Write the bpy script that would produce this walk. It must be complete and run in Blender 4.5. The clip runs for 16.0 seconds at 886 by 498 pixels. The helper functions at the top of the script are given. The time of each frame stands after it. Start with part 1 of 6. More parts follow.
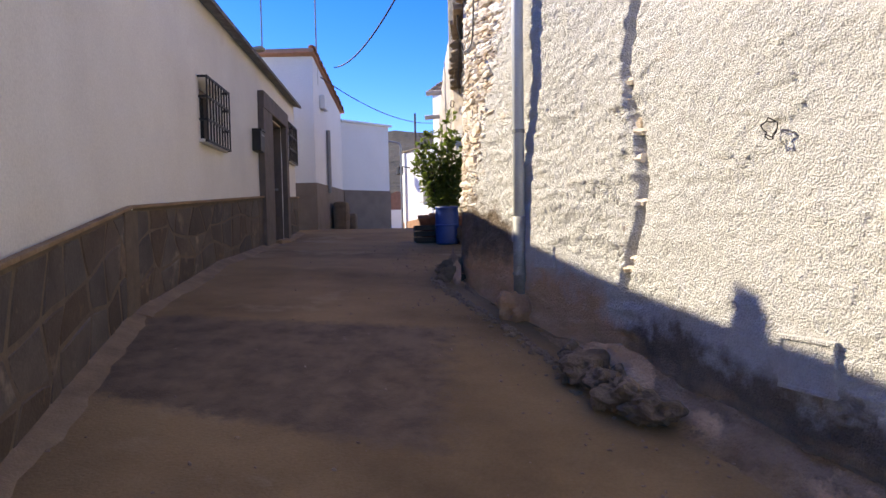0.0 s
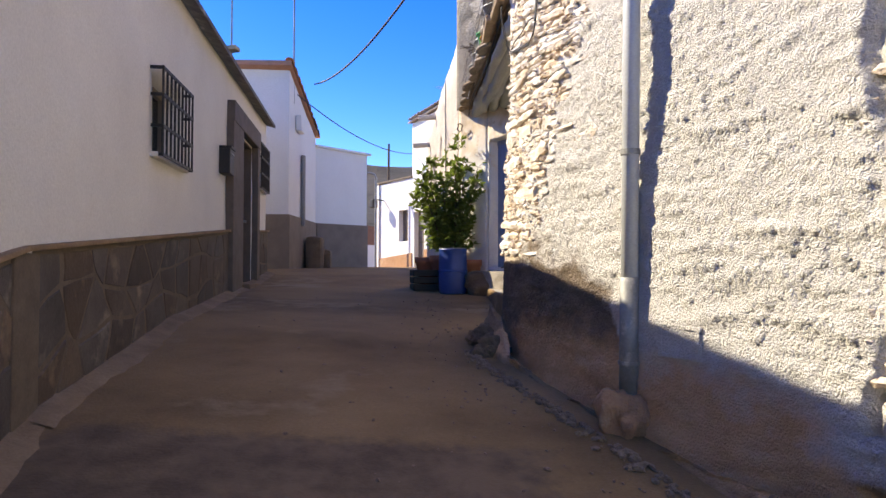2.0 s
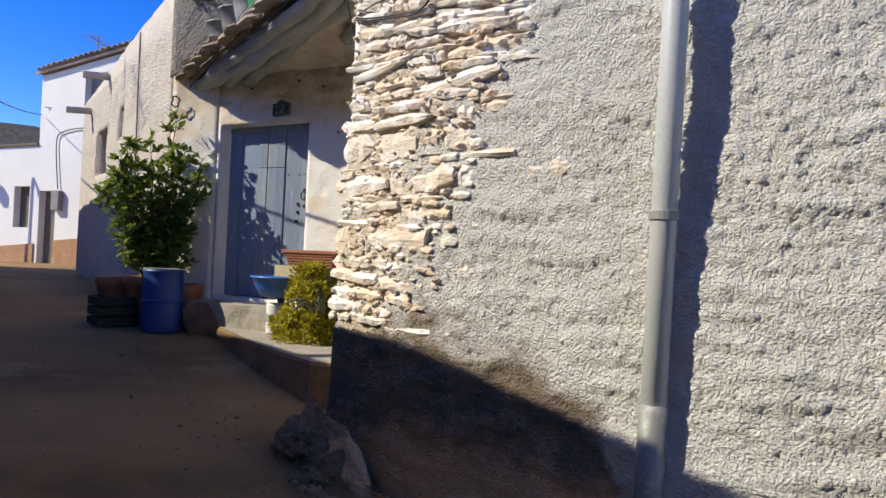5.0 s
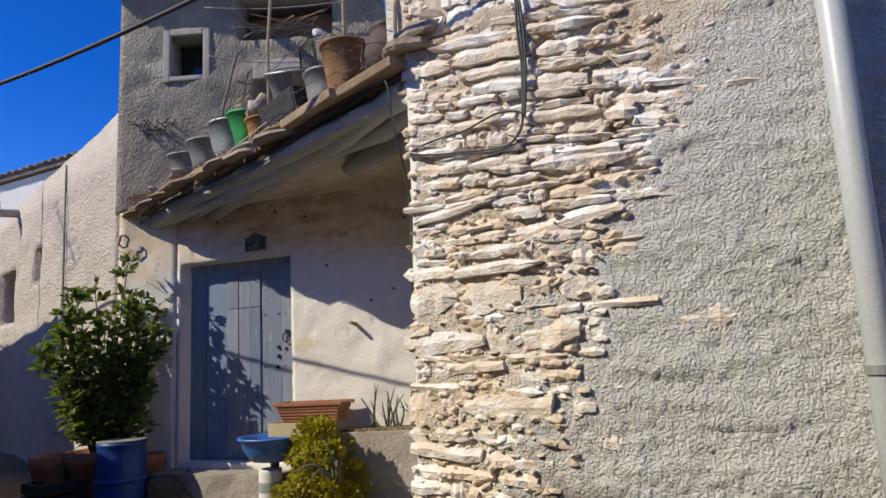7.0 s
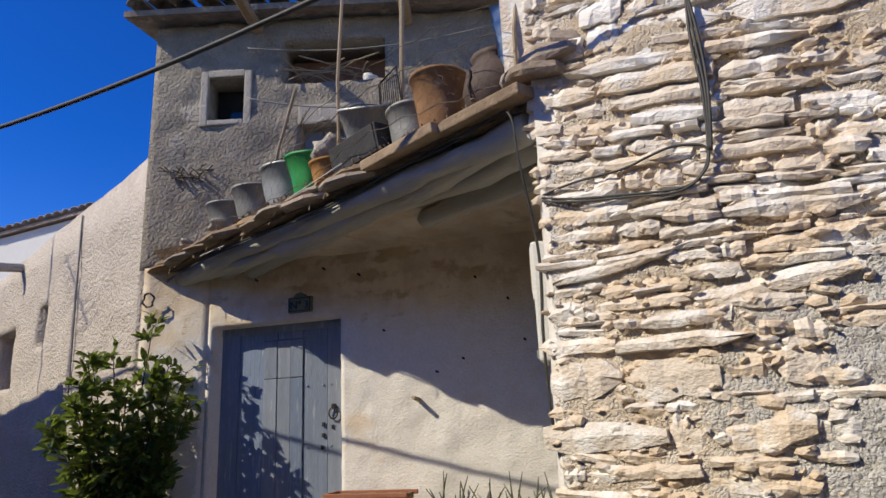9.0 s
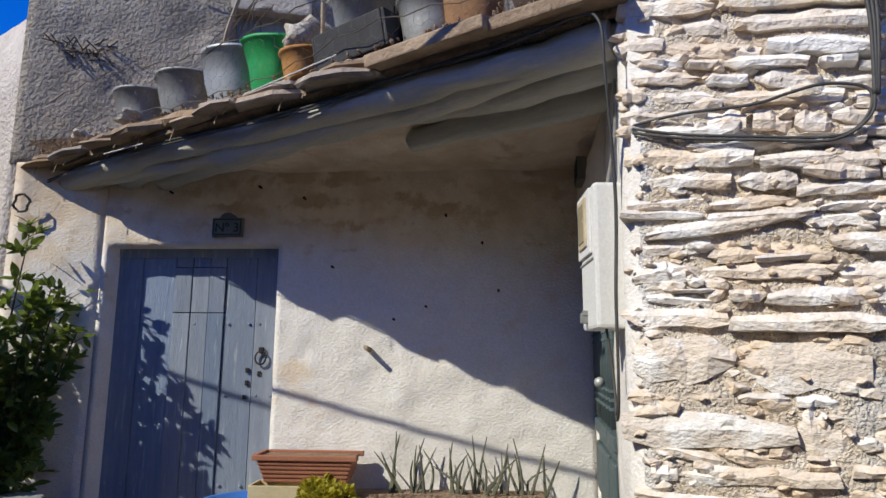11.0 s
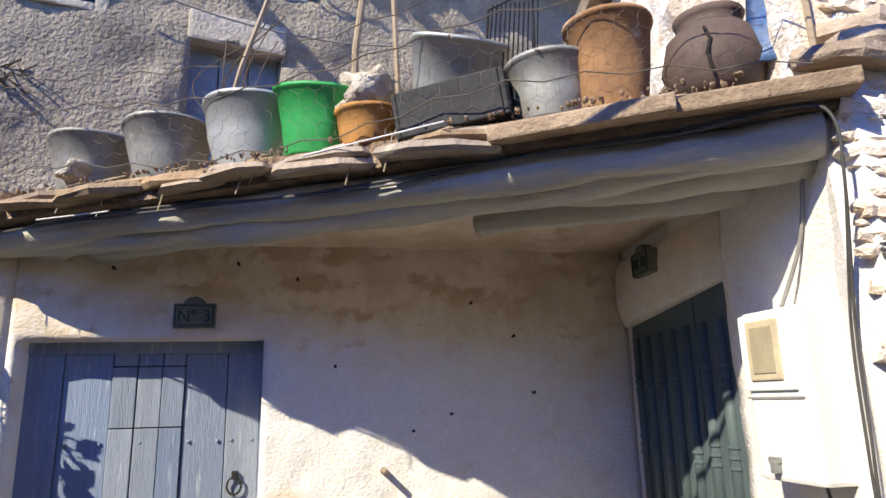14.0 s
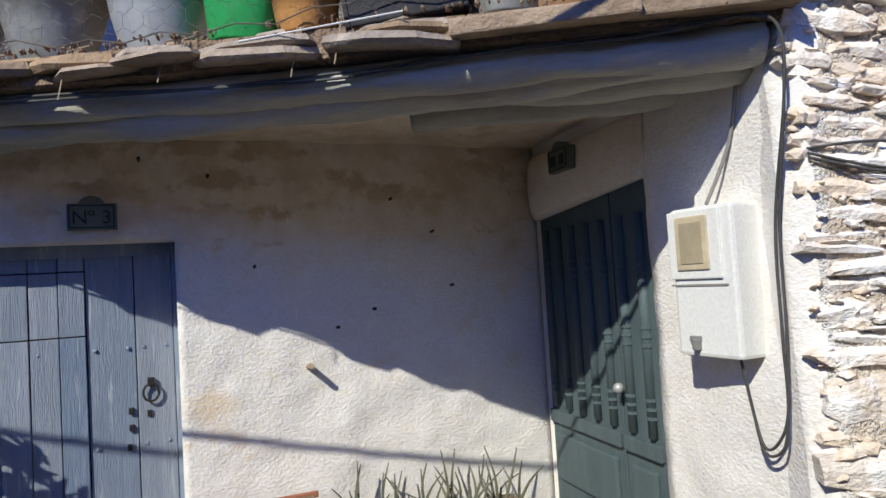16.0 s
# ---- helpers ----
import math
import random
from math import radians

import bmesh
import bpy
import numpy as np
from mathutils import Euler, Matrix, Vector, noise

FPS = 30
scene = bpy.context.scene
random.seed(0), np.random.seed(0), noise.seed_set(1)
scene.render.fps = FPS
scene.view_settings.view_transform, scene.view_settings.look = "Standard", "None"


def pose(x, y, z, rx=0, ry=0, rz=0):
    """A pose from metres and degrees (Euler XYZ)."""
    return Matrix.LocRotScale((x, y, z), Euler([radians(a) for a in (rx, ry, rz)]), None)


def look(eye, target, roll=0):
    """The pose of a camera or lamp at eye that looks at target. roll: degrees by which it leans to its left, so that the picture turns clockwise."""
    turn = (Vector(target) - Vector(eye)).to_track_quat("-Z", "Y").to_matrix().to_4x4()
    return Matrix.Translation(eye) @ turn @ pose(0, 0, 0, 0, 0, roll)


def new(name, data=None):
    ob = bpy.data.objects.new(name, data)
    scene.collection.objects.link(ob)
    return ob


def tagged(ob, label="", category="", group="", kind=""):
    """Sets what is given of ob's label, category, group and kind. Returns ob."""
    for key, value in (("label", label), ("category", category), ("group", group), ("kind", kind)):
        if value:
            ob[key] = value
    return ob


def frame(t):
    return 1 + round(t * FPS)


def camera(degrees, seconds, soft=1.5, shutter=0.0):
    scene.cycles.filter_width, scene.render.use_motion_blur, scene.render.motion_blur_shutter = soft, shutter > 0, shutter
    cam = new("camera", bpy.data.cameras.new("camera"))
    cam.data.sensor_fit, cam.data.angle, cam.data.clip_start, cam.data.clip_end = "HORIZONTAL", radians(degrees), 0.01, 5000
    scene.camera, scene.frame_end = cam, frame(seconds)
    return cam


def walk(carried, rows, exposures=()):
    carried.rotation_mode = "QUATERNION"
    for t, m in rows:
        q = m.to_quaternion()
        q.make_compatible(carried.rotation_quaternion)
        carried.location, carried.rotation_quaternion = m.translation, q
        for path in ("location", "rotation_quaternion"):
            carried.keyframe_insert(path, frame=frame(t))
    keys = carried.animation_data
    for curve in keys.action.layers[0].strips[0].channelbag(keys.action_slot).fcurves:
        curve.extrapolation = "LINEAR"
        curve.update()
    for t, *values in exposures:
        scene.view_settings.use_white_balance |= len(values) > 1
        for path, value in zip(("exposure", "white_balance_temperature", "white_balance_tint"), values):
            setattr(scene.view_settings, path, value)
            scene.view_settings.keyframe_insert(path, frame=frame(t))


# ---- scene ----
cam = camera(68.5, 16.0)
PATH = [
    (0, (0.247, -0.179, 1.687), (0.169, 1.819, 1.635), -1.4),
    (0.5, (0.175, 0.303, 1.68), (0.101, 2.3, 1.752), 1.3),
    (1, (-0.013, 0.775, 1.757), (-0.069, 2.774, 1.79), -0.2),
    (1.5, (-0.233, 1.213, 1.83), (-0.2, 3.213, 1.858), -0.7),
    (2, (-0.458, 1.623, 1.86), (-0.405, 3.622, 1.913), 0.1),
    (2.5, (-0.702, 2.018, 1.912), (-0.599, 4.015, 1.971), -0.8),
    (3, (-0.973, 2.313, 1.981), (-0.567, 4.272, 1.997), 0.5),
    (3.2, (-1.045, 2.467, 1.969), (-0.604, 4.417, 1.982), 0.4),
    (5.3, (-1.42, 3.837, 2.367), (-0.249, 5.457, 2.43), 1.2),
    (5.5, (-1.509, 3.971, 2.414), (-0.331, 5.583, 2.532), -0.9),
    (6, (-1.708, 4.125, 2.502), (-0.496, 5.703, 2.708), -2.0),
    (6.5, (-1.8, 4.356, 2.566), (-0.465, 5.822, 2.827), -2.9),
    (7, (-1.841, 4.559, 2.603), (-0.5, 6.004, 2.94), -3.2),
    (7.5, (-1.878, 4.782, 2.704), (-0.465, 6.152, 3.058), -2.3),
    (8, (-1.831, 5.003, 2.688), (-0.427, 6.364, 3.107), -2.6),
    (8.5, (-1.787, 5.208, 2.706), (-0.427, 6.589, 3.199), 1.0),
    (9, (-1.874, 5.441, 2.752), (-0.533, 6.829, 3.274), -2.7),
    (9.5, (-1.868, 5.683, 2.766), (-0.517, 7.077, 3.247), -2.0),
    (10, (-1.847, 5.958, 2.776), (-0.376, 7.244, 3.202), -1.2),
    (10.2, (-1.861, 6.056, 2.778), (-0.357, 7.313, 3.173), -0.5),
    (12.3, (-1.843, 6.882, 3.157), (-0.01, 7.668, 3.309), -1.4),
    (12.5, (-1.855, 6.988, 3.174), (-0.002, 7.729, 3.302), -1.7),
    (13, (-1.9, 7.24, 3.208), (-0.019, 7.872, 3.459), -1.9),
    (13.5, (-1.838, 7.444, 3.248), (-0.03, 8.211, 3.623), -3.0),
    (14, (-1.843, 7.578, 3.273), (-0.008, 8.231, 3.726), -1.3),
    (14.5, (-1.882, 7.631, 3.33), (-0.008, 8.183, 3.756), -2.3),
    (15, (-1.867, 7.607, 3.324), (0.077, 7.998, 3.583), -2.4),
    (15.5, (-1.882, 7.692, 3.294), (0.093, 7.98, 3.406), -1.6),
    (16, (-1.912, 7.915, 3.331), (0.07, 8.166, 3.427), -3.5),
]
walk(cam, [(t, look(eye, target, roll)) for t, eye, target, roll in PATH],
     exposures=((0.0, 2.3, 8300, 6), (3.0, 2.4, 8700, 6), (5.5, 1.5, 7500, 2), (9.0, 1.27, 7900, 4), (10.0, 1.38, 7200, 3), (12.5, 1.4, 6900, 3), (13.2, 1.52, 7000, 3), (14.0, 2.18, 7700, 4), (15.0, 1.85, 7300, 3), (16.0, 1.52, 6700, 2)))

# ---- light ----
SUN_DIR = Vector((-1.0, 0.42, 0.86)).normalized()
world = bpy.data.worlds.new("world")
scene.world = world
world.use_nodes = True
wn = world.node_tree
sky = wn.nodes.new("ShaderNodeTexSky")
sky.sky_type, sky.sun_disc = "NISHITA", False
sky.sun_elevation, sky.sun_rotation = math.asin(SUN_DIR.z), math.atan2(SUN_DIR.x, SUN_DIR.y)
sky.altitude, sky.air_density, sky.dust_density, sky.ozone_density = 1500, 0.75, 0.25, 3.5
sat = wn.nodes.new("ShaderNodeHueSaturation")
sat.inputs["Saturation"].default_value, sat.inputs["Hue"].default_value, sat.inputs["Value"].default_value = 1.36, 0.523, 0.65
wn.links.new(sky.outputs[0], sat.inputs["Color"])
wn.links.new(sat.outputs[0], wn.nodes["Background"].inputs[0])
wn.nodes["Background"].inputs[1].default_value = 0.15
sun = new("sun", bpy.data.lights.new("sun", "SUN"))
sun.data.energy, sun.data.angle, sun.data.color = 1.86, radians(0.53), (1.0, 0.965, 0.92)
sun.matrix_world = look(SUN_DIR * 30, (0, 0, 0))


# ---- materials ----
def material(name, colour, other=None, rough=0.85, scale=6.0, grain=60.0, bump=0.3, depth=0.01, metal=0.0, spots=None, spot_scale=1.3,
             spot_at=0.58, vary=0.0, stretch=(1, 1, 1), gloss=0.3, blotch=0.5, soft_edge=0.2):
    """Two-scale procedural surface: blotches of a second colour, grain, stains of a third, relief from both scales."""
    m = bpy.data.materials.new(name)
    m.use_nodes = True
    t = m.node_tree
    n, l = t.nodes, t.links
    b = n["Principled BSDF"]
    co = n.new("ShaderNodeTexCoord")
    mp = n.new("ShaderNodeMapping")
    mp.inputs["Scale"].default_value = stretch
    geo = n.new("ShaderNodeNewGeometry")
    l.new(geo.outputs["Position"], mp.inputs["Vector"])

    def noise_node(s, detail=5.0, r=0.6):
        x = n.new("ShaderNodeTexNoise")
        x.inputs["Scale"].default_value, x.inputs["Detail"].default_value, x.inputs["Roughness"].default_value = s, detail, r
        l.new(mp.outputs[0], x.inputs["Vector"])
        return x.outputs["Fac"]

    def ramp(fac, lo, hi):
        x = n.new("ShaderNodeMapRange")
        x.inputs[1].default_value, x.inputs[2].default_value = lo, hi
        l.new(fac, x.inputs[0])
        return x.outputs[0]

    def mix(fac, a, c):
        x = n.new("ShaderNodeMix")
        x.data_type = "RGBA"
        l.new(fac, x.inputs[0])
        for k, v in ((6, a), (7, c)):
            if isinstance(v, tuple):
                x.inputs[k].default_value = (*v, 1)
            else:
                l.new(v, x.inputs[k])
        return x.outputs[2]

    large, fine = noise_node(scale), noise_node(grain, 3.0)
    other = other or tuple(c * 0.75 for c in colour)
    base = mix(ramp(large, blotch - soft_edge, blotch + soft_edge), other, colour)
    dark = n.new("ShaderNodeMix")
    dark.data_type, dark.blend_type = "RGBA", "MULTIPLY"
    l.new(ramp(fine, 0.2, 0.75), dark.inputs[0])
    l.new(base, dark.inputs[6])
    dark.inputs[7].default_value = (0.82, 0.81, 0.8, 1)
    base = dark.outputs[2]
    if spots:
        base = mix(ramp(noise_node(spot_scale, 6.0, 0.65), spot_at, spot_at + 0.1), base, spots)
    if vary:
        info = n.new("ShaderNodeObjectInfo")
        hs = n.new("ShaderNodeHueSaturation")
        l.new(base, hs.inputs["Color"])
        x = n.new("ShaderNodeMapRange")
        x.inputs[3].default_value, x.inputs[4].default_value = 1 - vary, 1 + vary
        l.new(info.outputs["Random"], x.inputs[0])
        l.new(x.outputs[0], hs.inputs["Value"])
        ws = n.new("ShaderNodeTexWhiteNoise")
        ws.noise_dimensions = "1D"
        l.new(info.outputs["Random"], ws.inputs["W"])
        y = n.new("ShaderNodeMapRange")
        y.inputs[3].default_value, y.inputs[4].default_value = 0.6, 1.15
        l.new(ws.outputs["Value"], y.inputs[0])
        l.new(y.outputs[0], hs.inputs["Saturation"])
        base = hs.outputs[0]
    l.new(base, b.inputs["Base Color"])
    rr = n.new("ShaderNodeMapRange")
    rr.inputs[3].default_value, rr.inputs[4].default_value = max(rough - 0.12, 0.05), min(rough + 0.1, 1.0)
    l.new(fine, rr.inputs[0])
    l.new(rr.outputs[0], b.inputs["Roughness"])
    b.inputs["Metallic"].default_value = metal
    b.inputs["Specular IOR Level"].default_value = gloss
    if bump:
        add = n.new("ShaderNodeMath")
        add.operation = "ADD"
        l.new(large, add.inputs[0])
        l.new(fine, add.inputs[1])
        bp = n.new("ShaderNodeBump")
        bp.inputs["Strength"].default_value, bp.inputs["Distance"].default_value = bump, depth
        l.new(add.outputs[0], bp.inputs["Height"])
        l.new(bp.outputs[0], b.inputs["Normal"])
    return m


M = {
    "ground": material("ground_concrete", (0.36, 0.218, 0.096), (0.18, 0.106, 0.044), 0.9, 0.9, 70, 0.5, 0.012, spots=(0.38, 0.255, 0.140), spot_scale=0.8, spot_at=0.58, stretch=(0.75, 0.9, 1), blotch=0.47, soft_edge=0.16),
    "cement": material("cement_edge", (0.37, 0.245, 0.140), (0.22, 0.142, 0.078), 0.9, 4, 60, 0.6, 0.012),
    "step": material("gray_step_concrete", (0.44, 0.395, 0.34), (0.32, 0.28, 0.235), 0.92, 6, 50, 0.7, 0.014, spots=(0.52, 0.49, 0.45), spot_scale=7, spot_at=0.6),
    "tile_pale": material("sunbleached_roof_tile", (0.46, 0.37, 0.31), (0.34, 0.27, 0.22), 0.92, 6, 50, 0.5, 0.008, vary=0.12),
    "earth": material("dry_earth", (0.36, 0.235, 0.165), (0.25, 0.16, 0.11), 0.95, 5, 50, 0.8, 0.02, spots=(0.45, 0.34, 0.26), spot_scale=3),
    "plaster": material("white_house_paint", (0.84, 0.79, 0.70), (0.74, 0.685, 0.60), 0.8, 1.1, 60, 0.3, 0.008, spots=(0.68, 0.615, 0.53), spot_scale=1.3, spot_at=0.64),
    "lime": material("lime_wash", (0.84, 0.81, 0.77), (0.78, 0.735, 0.675), 0.85, 7, 55, 0.45, 0.014, spots=(0.68, 0.56, 0.43), spot_scale=1.3, spot_at=0.60, stretch=(1, 1, 1.4)),
    "white_far": material("sunlit_white_paint", (0.80, 0.79, 0.77), (0.74, 0.73, 0.71), 0.8, 1.2, 60, 0.2, 0.005),
    "cream": material("cream_roughcast", (0.67, 0.60, 0.525), (0.57, 0.50, 0.43), 0.95, 5, 34, 1.0, 0.035),
    "gray": material("gray_roughcast", (0.36, 0.315, 0.26), (0.24, 0.21, 0.175), 0.95, 3.5, 38, 1.0, 0.03, spots=(0.41, 0.36, 0.30), spot_scale=2.2),
    "render": material("whitened_roughcast", (0.82, 0.80, 0.765), (0.72, 0.69, 0.645), 0.95, 18, 85, 1.0, 0.037, spots=(0.72, 0.63, 0.53), spot_scale=1.6, spot_at=0.64),
    "stone": material("whitewashed_schist", (0.82, 0.72, 0.61), (0.73, 0.595, 0.455), 0.92, 4, 46, 0.7, 0.016, spots=(0.82, 0.785, 0.735), spot_scale=4, spot_at=0.50, vary=0.06, stretch=(1, 1, 1.5)),
    "base_mortar": material("gray_cement_foot", (0.24, 0.165, 0.108), (0.13, 0.09, 0.06), 0.95, 3, 40, 0.9, 0.025, spots=(0.29, 0.2, 0.135), spot_scale=2.5),
    "dado": material("slate_slab", (0.125, 0.090, 0.064), (0.07, 0.050, 0.037), 0.75, 3, 50, 0.5, 0.008, spots=(0.20, 0.135, 0.085), spot_scale=2.2, spot_at=0.58, vary=0.32),
    "grout": material("brown_grout", (0.19, 0.142, 0.10), (0.13, 0.098, 0.07), 0.9, 8, 60, 0.5, 0.008),
    "dado_paint": material("brown_dado_paint", (0.24, 0.19, 0.155), (0.18, 0.145, 0.115), 0.85, 3, 60, 0.3, 0.006),
    "brown_frame": material("brown_stone_surround", (0.17, 0.135, 0.11), (0.12, 0.098, 0.08), 0.8, 6, 60, 0.3, 0.005),
    "brown_door": material("brown_metal_door", (0.20, 0.16, 0.13), (0.16, 0.13, 0.105), 0.6, 4, 80, 0.1, 0.003),
    "iron": material("black_iron", (0.03, 0.028, 0.027), (0.05, 0.045, 0.04), 0.55, 9, 90, 0.2, 0.002, metal=0.4),
    "tile": material("clay_roof_tile", (0.52, 0.22, 0.11), (0.38, 0.17, 0.09), 0.9, 8, 50, 0.5, 0.008, vary=0.2),
    "tile_old": material("lichened_roof_tile", (0.26, 0.21, 0.16), (0.13, 0.105, 0.085), 0.95, 9, 50, 0.7, 0.01, spots=(0.38, 0.32, 0.24), spot_scale=6, vary=0.3),
    "slab": material("roof_slate_slab", (0.42, 0.31, 0.21), (0.25, 0.175, 0.115), 0.92, 7, 45, 0.8, 0.012, spots=(0.46, 0.36, 0.24), spot_scale=4, vary=0.25),
    "soil": material("roof_soil", (0.36, 0.26, 0.175), (0.21, 0.145, 0.10), 0.98, 12, 40, 1.0, 0.03),
    "beam": material("whitewashed_poplar_beam", (0.52, 0.51, 0.46), (0.40, 0.39, 0.345), 0.85, 4, 40, 0.4, 0.008, spots=(0.56, 0.50, 0.41), spot_scale=3, stretch=(4, 0.6, 4)),
    "blue_wood": material("weathered_blue_paint", (0.25, 0.305, 0.40), (0.19, 0.24, 0.33), 0.75, 7, 60, 0.7, 0.006, spots=(0.36, 0.40, 0.45), spot_scale=9, spot_at=0.58, vary=0.1, stretch=(4, 4, 0.35)),
    "green_wood": material("dark_green_paint", (0.095, 0.130, 0.135), (0.07, 0.098, 0.104), 0.6, 5, 60, 0.35, 0.004, spots=(0.12, 0.17, 0.165), spot_scale=8, spot_at=0.62, stretch=(3, 3, 0.5)),
    "meter": material("white_polyester", (0.78, 0.78, 0.74), (0.74, 0.73, 0.69), 0.5, 3, 80, 0.05, 0.002),
    "meter_window": material("yellowed_meter_pane", (0.42, 0.36, 0.24), (0.34, 0.29, 0.19), 0.25, 8, 40, 0.0),
    "meter_frame": material("yellowed_gasket", (0.62, 0.52, 0.35), None, 0.6, 8, 40, 0.1, 0.002),
    "pipe": material("painted_steel_pipe", (0.55, 0.57, 0.57), (0.48, 0.50, 0.51), 0.4, 3, 80, 0.1, 0.002, spots=(0.36, 0.36, 0.35), spot_scale=3, spot_at=0.68, gloss=0.5),
    "cable": material("black_cable", (0.055, 0.053, 0.05), (0.08, 0.077, 0.072), 0.6, 20, 90, 0.1, 0.001),
    "gray_cable": material("gray_cable", (0.30, 0.29, 0.27), (0.22, 0.21, 0.2), 0.6, 20, 90, 0.1, 0.001),
    "terracotta": material("terracotta", (0.40, 0.17, 0.10), (0.33, 0.135, 0.08), 0.8, 8, 60, 0.3, 0.003),
    "blue_plastic": material("blue_plastic_drum", (0.016, 0.065, 0.30), (0.012, 0.048, 0.23), 0.45, 5, 60, 0.1, 0.002, gloss=0.5),
    "basin": material("bright_blue_enamel", (0.05, 0.20, 0.62), (0.04, 0.16, 0.52), 0.4, 5, 60, 0.1, 0.002, gloss=0.5),
    "dark_plastic": material("dark_plastic_crate", (0.02, 0.019, 0.019), (0.03, 0.028, 0.026), 0.6, 6, 60, 0.2, 0.002),
    "black_rubber": material("black_recycled_rubber", (0.045, 0.045, 0.048), (0.03, 0.03, 0.03), 0.75, 8, 60, 0.4, 0.005),
    "green_plastic": material("green_plastic", (0.035, 0.36, 0.10), (0.03, 0.30, 0.08), 0.5, 6, 60, 0.1, 0.002),
    "orange_clay": material("orange_clay", (0.48, 0.24, 0.075), (0.40, 0.19, 0.06), 0.85, 8, 60, 0.5, 0.004),
    "zinc": material("weathered_zinc", (0.34, 0.345, 0.33), (0.23, 0.23, 0.215), 0.6, 7, 60, 0.3, 0.003, metal=0.35, spots=(0.42, 0.40, 0.36), spot_scale=8),
    "bright_zinc": material("bright_zinc", (0.50, 0.52, 0.51), (0.40, 0.42, 0.41), 0.5, 6, 60, 0.2, 0.003, metal=0.4),
    "rust": material("rusted_tin", (0.38, 0.21, 0.10), (0.22, 0.115, 0.06), 0.85, 8, 50, 0.6, 0.004, spots=(0.44, 0.34, 0.25), spot_scale=9),
    "dark_clay": material("dark_clay_jar", (0.13, 0.09, 0.075), (0.08, 0.058, 0.05), 0.75, 8, 50, 0.4, 0.004),
    "pale_rock": material("pale_rock", (0.62, 0.56, 0.48), (0.42, 0.36, 0.30), 0.95, 14, 50, 1.0, 0.02),
    "blue_sheet": material("blue_plastic_sheet", (0.05, 0.20, 0.56), (0.35, 0.45, 0.6), 0.45, 9, 60, 0.4, 0.006),
    "wood": material("weathered_plank", (0.42, 0.33, 0.23), (0.30, 0.225, 0.15), 0.85, 6, 60, 0.5, 0.005, stretch=(3, 3, 0.6)),
    "pale_wood": material("pale_box_wood", (0.62, 0.52, 0.32), (0.54, 0.44, 0.26), 0.8, 7, 60, 0.3, 0.003),
    "leaf": material("dark_citrus_leaf", (0.16, 0.195, 0.05), (0.085, 0.12, 0.032), 0.58, 12, 60, 0.1, 0.002, spots=(0.26, 0.27, 0.075), spot_scale=5, spot_at=0.56, gloss=0.3),
    "bush_leaf": material("yellow_green_leaf", (0.40, 0.34, 0.03), (0.24, 0.23, 0.025), 0.6, 14, 60, 0.1, 0.002, spots=(0.52, 0.42, 0.05), spot_scale=8),
    "aloe": material("gray_green_spear", (0.17, 0.17, 0.12), (0.11, 0.115, 0.075), 0.6, 9, 60, 0.2, 0.002),
    "bark": material("bark", (0.14, 0.10, 0.07), (0.09, 0.065, 0.045), 0.9, 14, 50, 0.7, 0.005),
    "plaque": material("gray_green_ceramic", (0.20, 0.20, 0.155), (0.14, 0.14, 0.11), 0.6, 8, 60, 0.3, 0.003),
    "ink": material("dark_green_lettering", (0.03, 0.05, 0.04), None, 0.6, 9, 60, 0.1, 0.001),
    "glass": material("dim_window_glass", (0.02, 0.025, 0.03), None, 0.1, 4, 40, 0.0, gloss=0.6),
    "dark": material("dark_interior", (0.03, 0.026, 0.022), (0.02, 0.018, 0.016), 0.9, 4, 40, 0.2, 0.004),
    "brick": material("bare_brick", (0.33, 0.16, 0.10), (0.24, 0.12, 0.08), 0.92, 9, 50, 0.6, 0.006),
    "tan": material("tan_earth_render", (0.50, 0.285, 0.155), (0.38, 0.205, 0.11), 0.95, 4, 45, 0.7, 0.02, spots=(0.50, 0.34, 0.215), spot_scale=2.5),
    "pale_render": material("pale_gray_render", (0.50, 0.45, 0.39), (0.40, 0.36, 0.31), 0.95, 6, 45, 0.8, 0.015),
    "hill": material("bare_hillside", (0.085, 0.068, 0.052), (0.045, 0.042, 0.034), 1.0, 0.05, 0.35, 1.0, 1.5, spots=(0.06, 0.065, 0.045), spot_scale=0.12),
    "blind": material("white_roller_blind", (0.78, 0.78, 0.76), None, 0.6, 5, 60, 0.1, 0.002),
    "wire": material("galvanised_wire", (0.15, 0.125, 0.10), (0.10, 0.08, 0.06), 0.6, 20, 60, 0.0),
}


def let_light_through(m, share, colour):
    """Thin leaves: part of the light passes."""
    t = m.node_tree
    tr, mx = t.nodes.new("ShaderNodeBsdfTranslucent"), t.nodes.new("ShaderNodeMixShader")
    tr.inputs["Color"].default_value, mx.inputs[0].default_value = (*colour, 1), share
    t.links.new(t.nodes["Principled BSDF"].outputs[0], mx.inputs[1])
    t.links.new(tr.outputs[0], mx.inputs[2])
    t.links.new(mx.outputs[0], t.nodes["Material Output"].inputs[0])


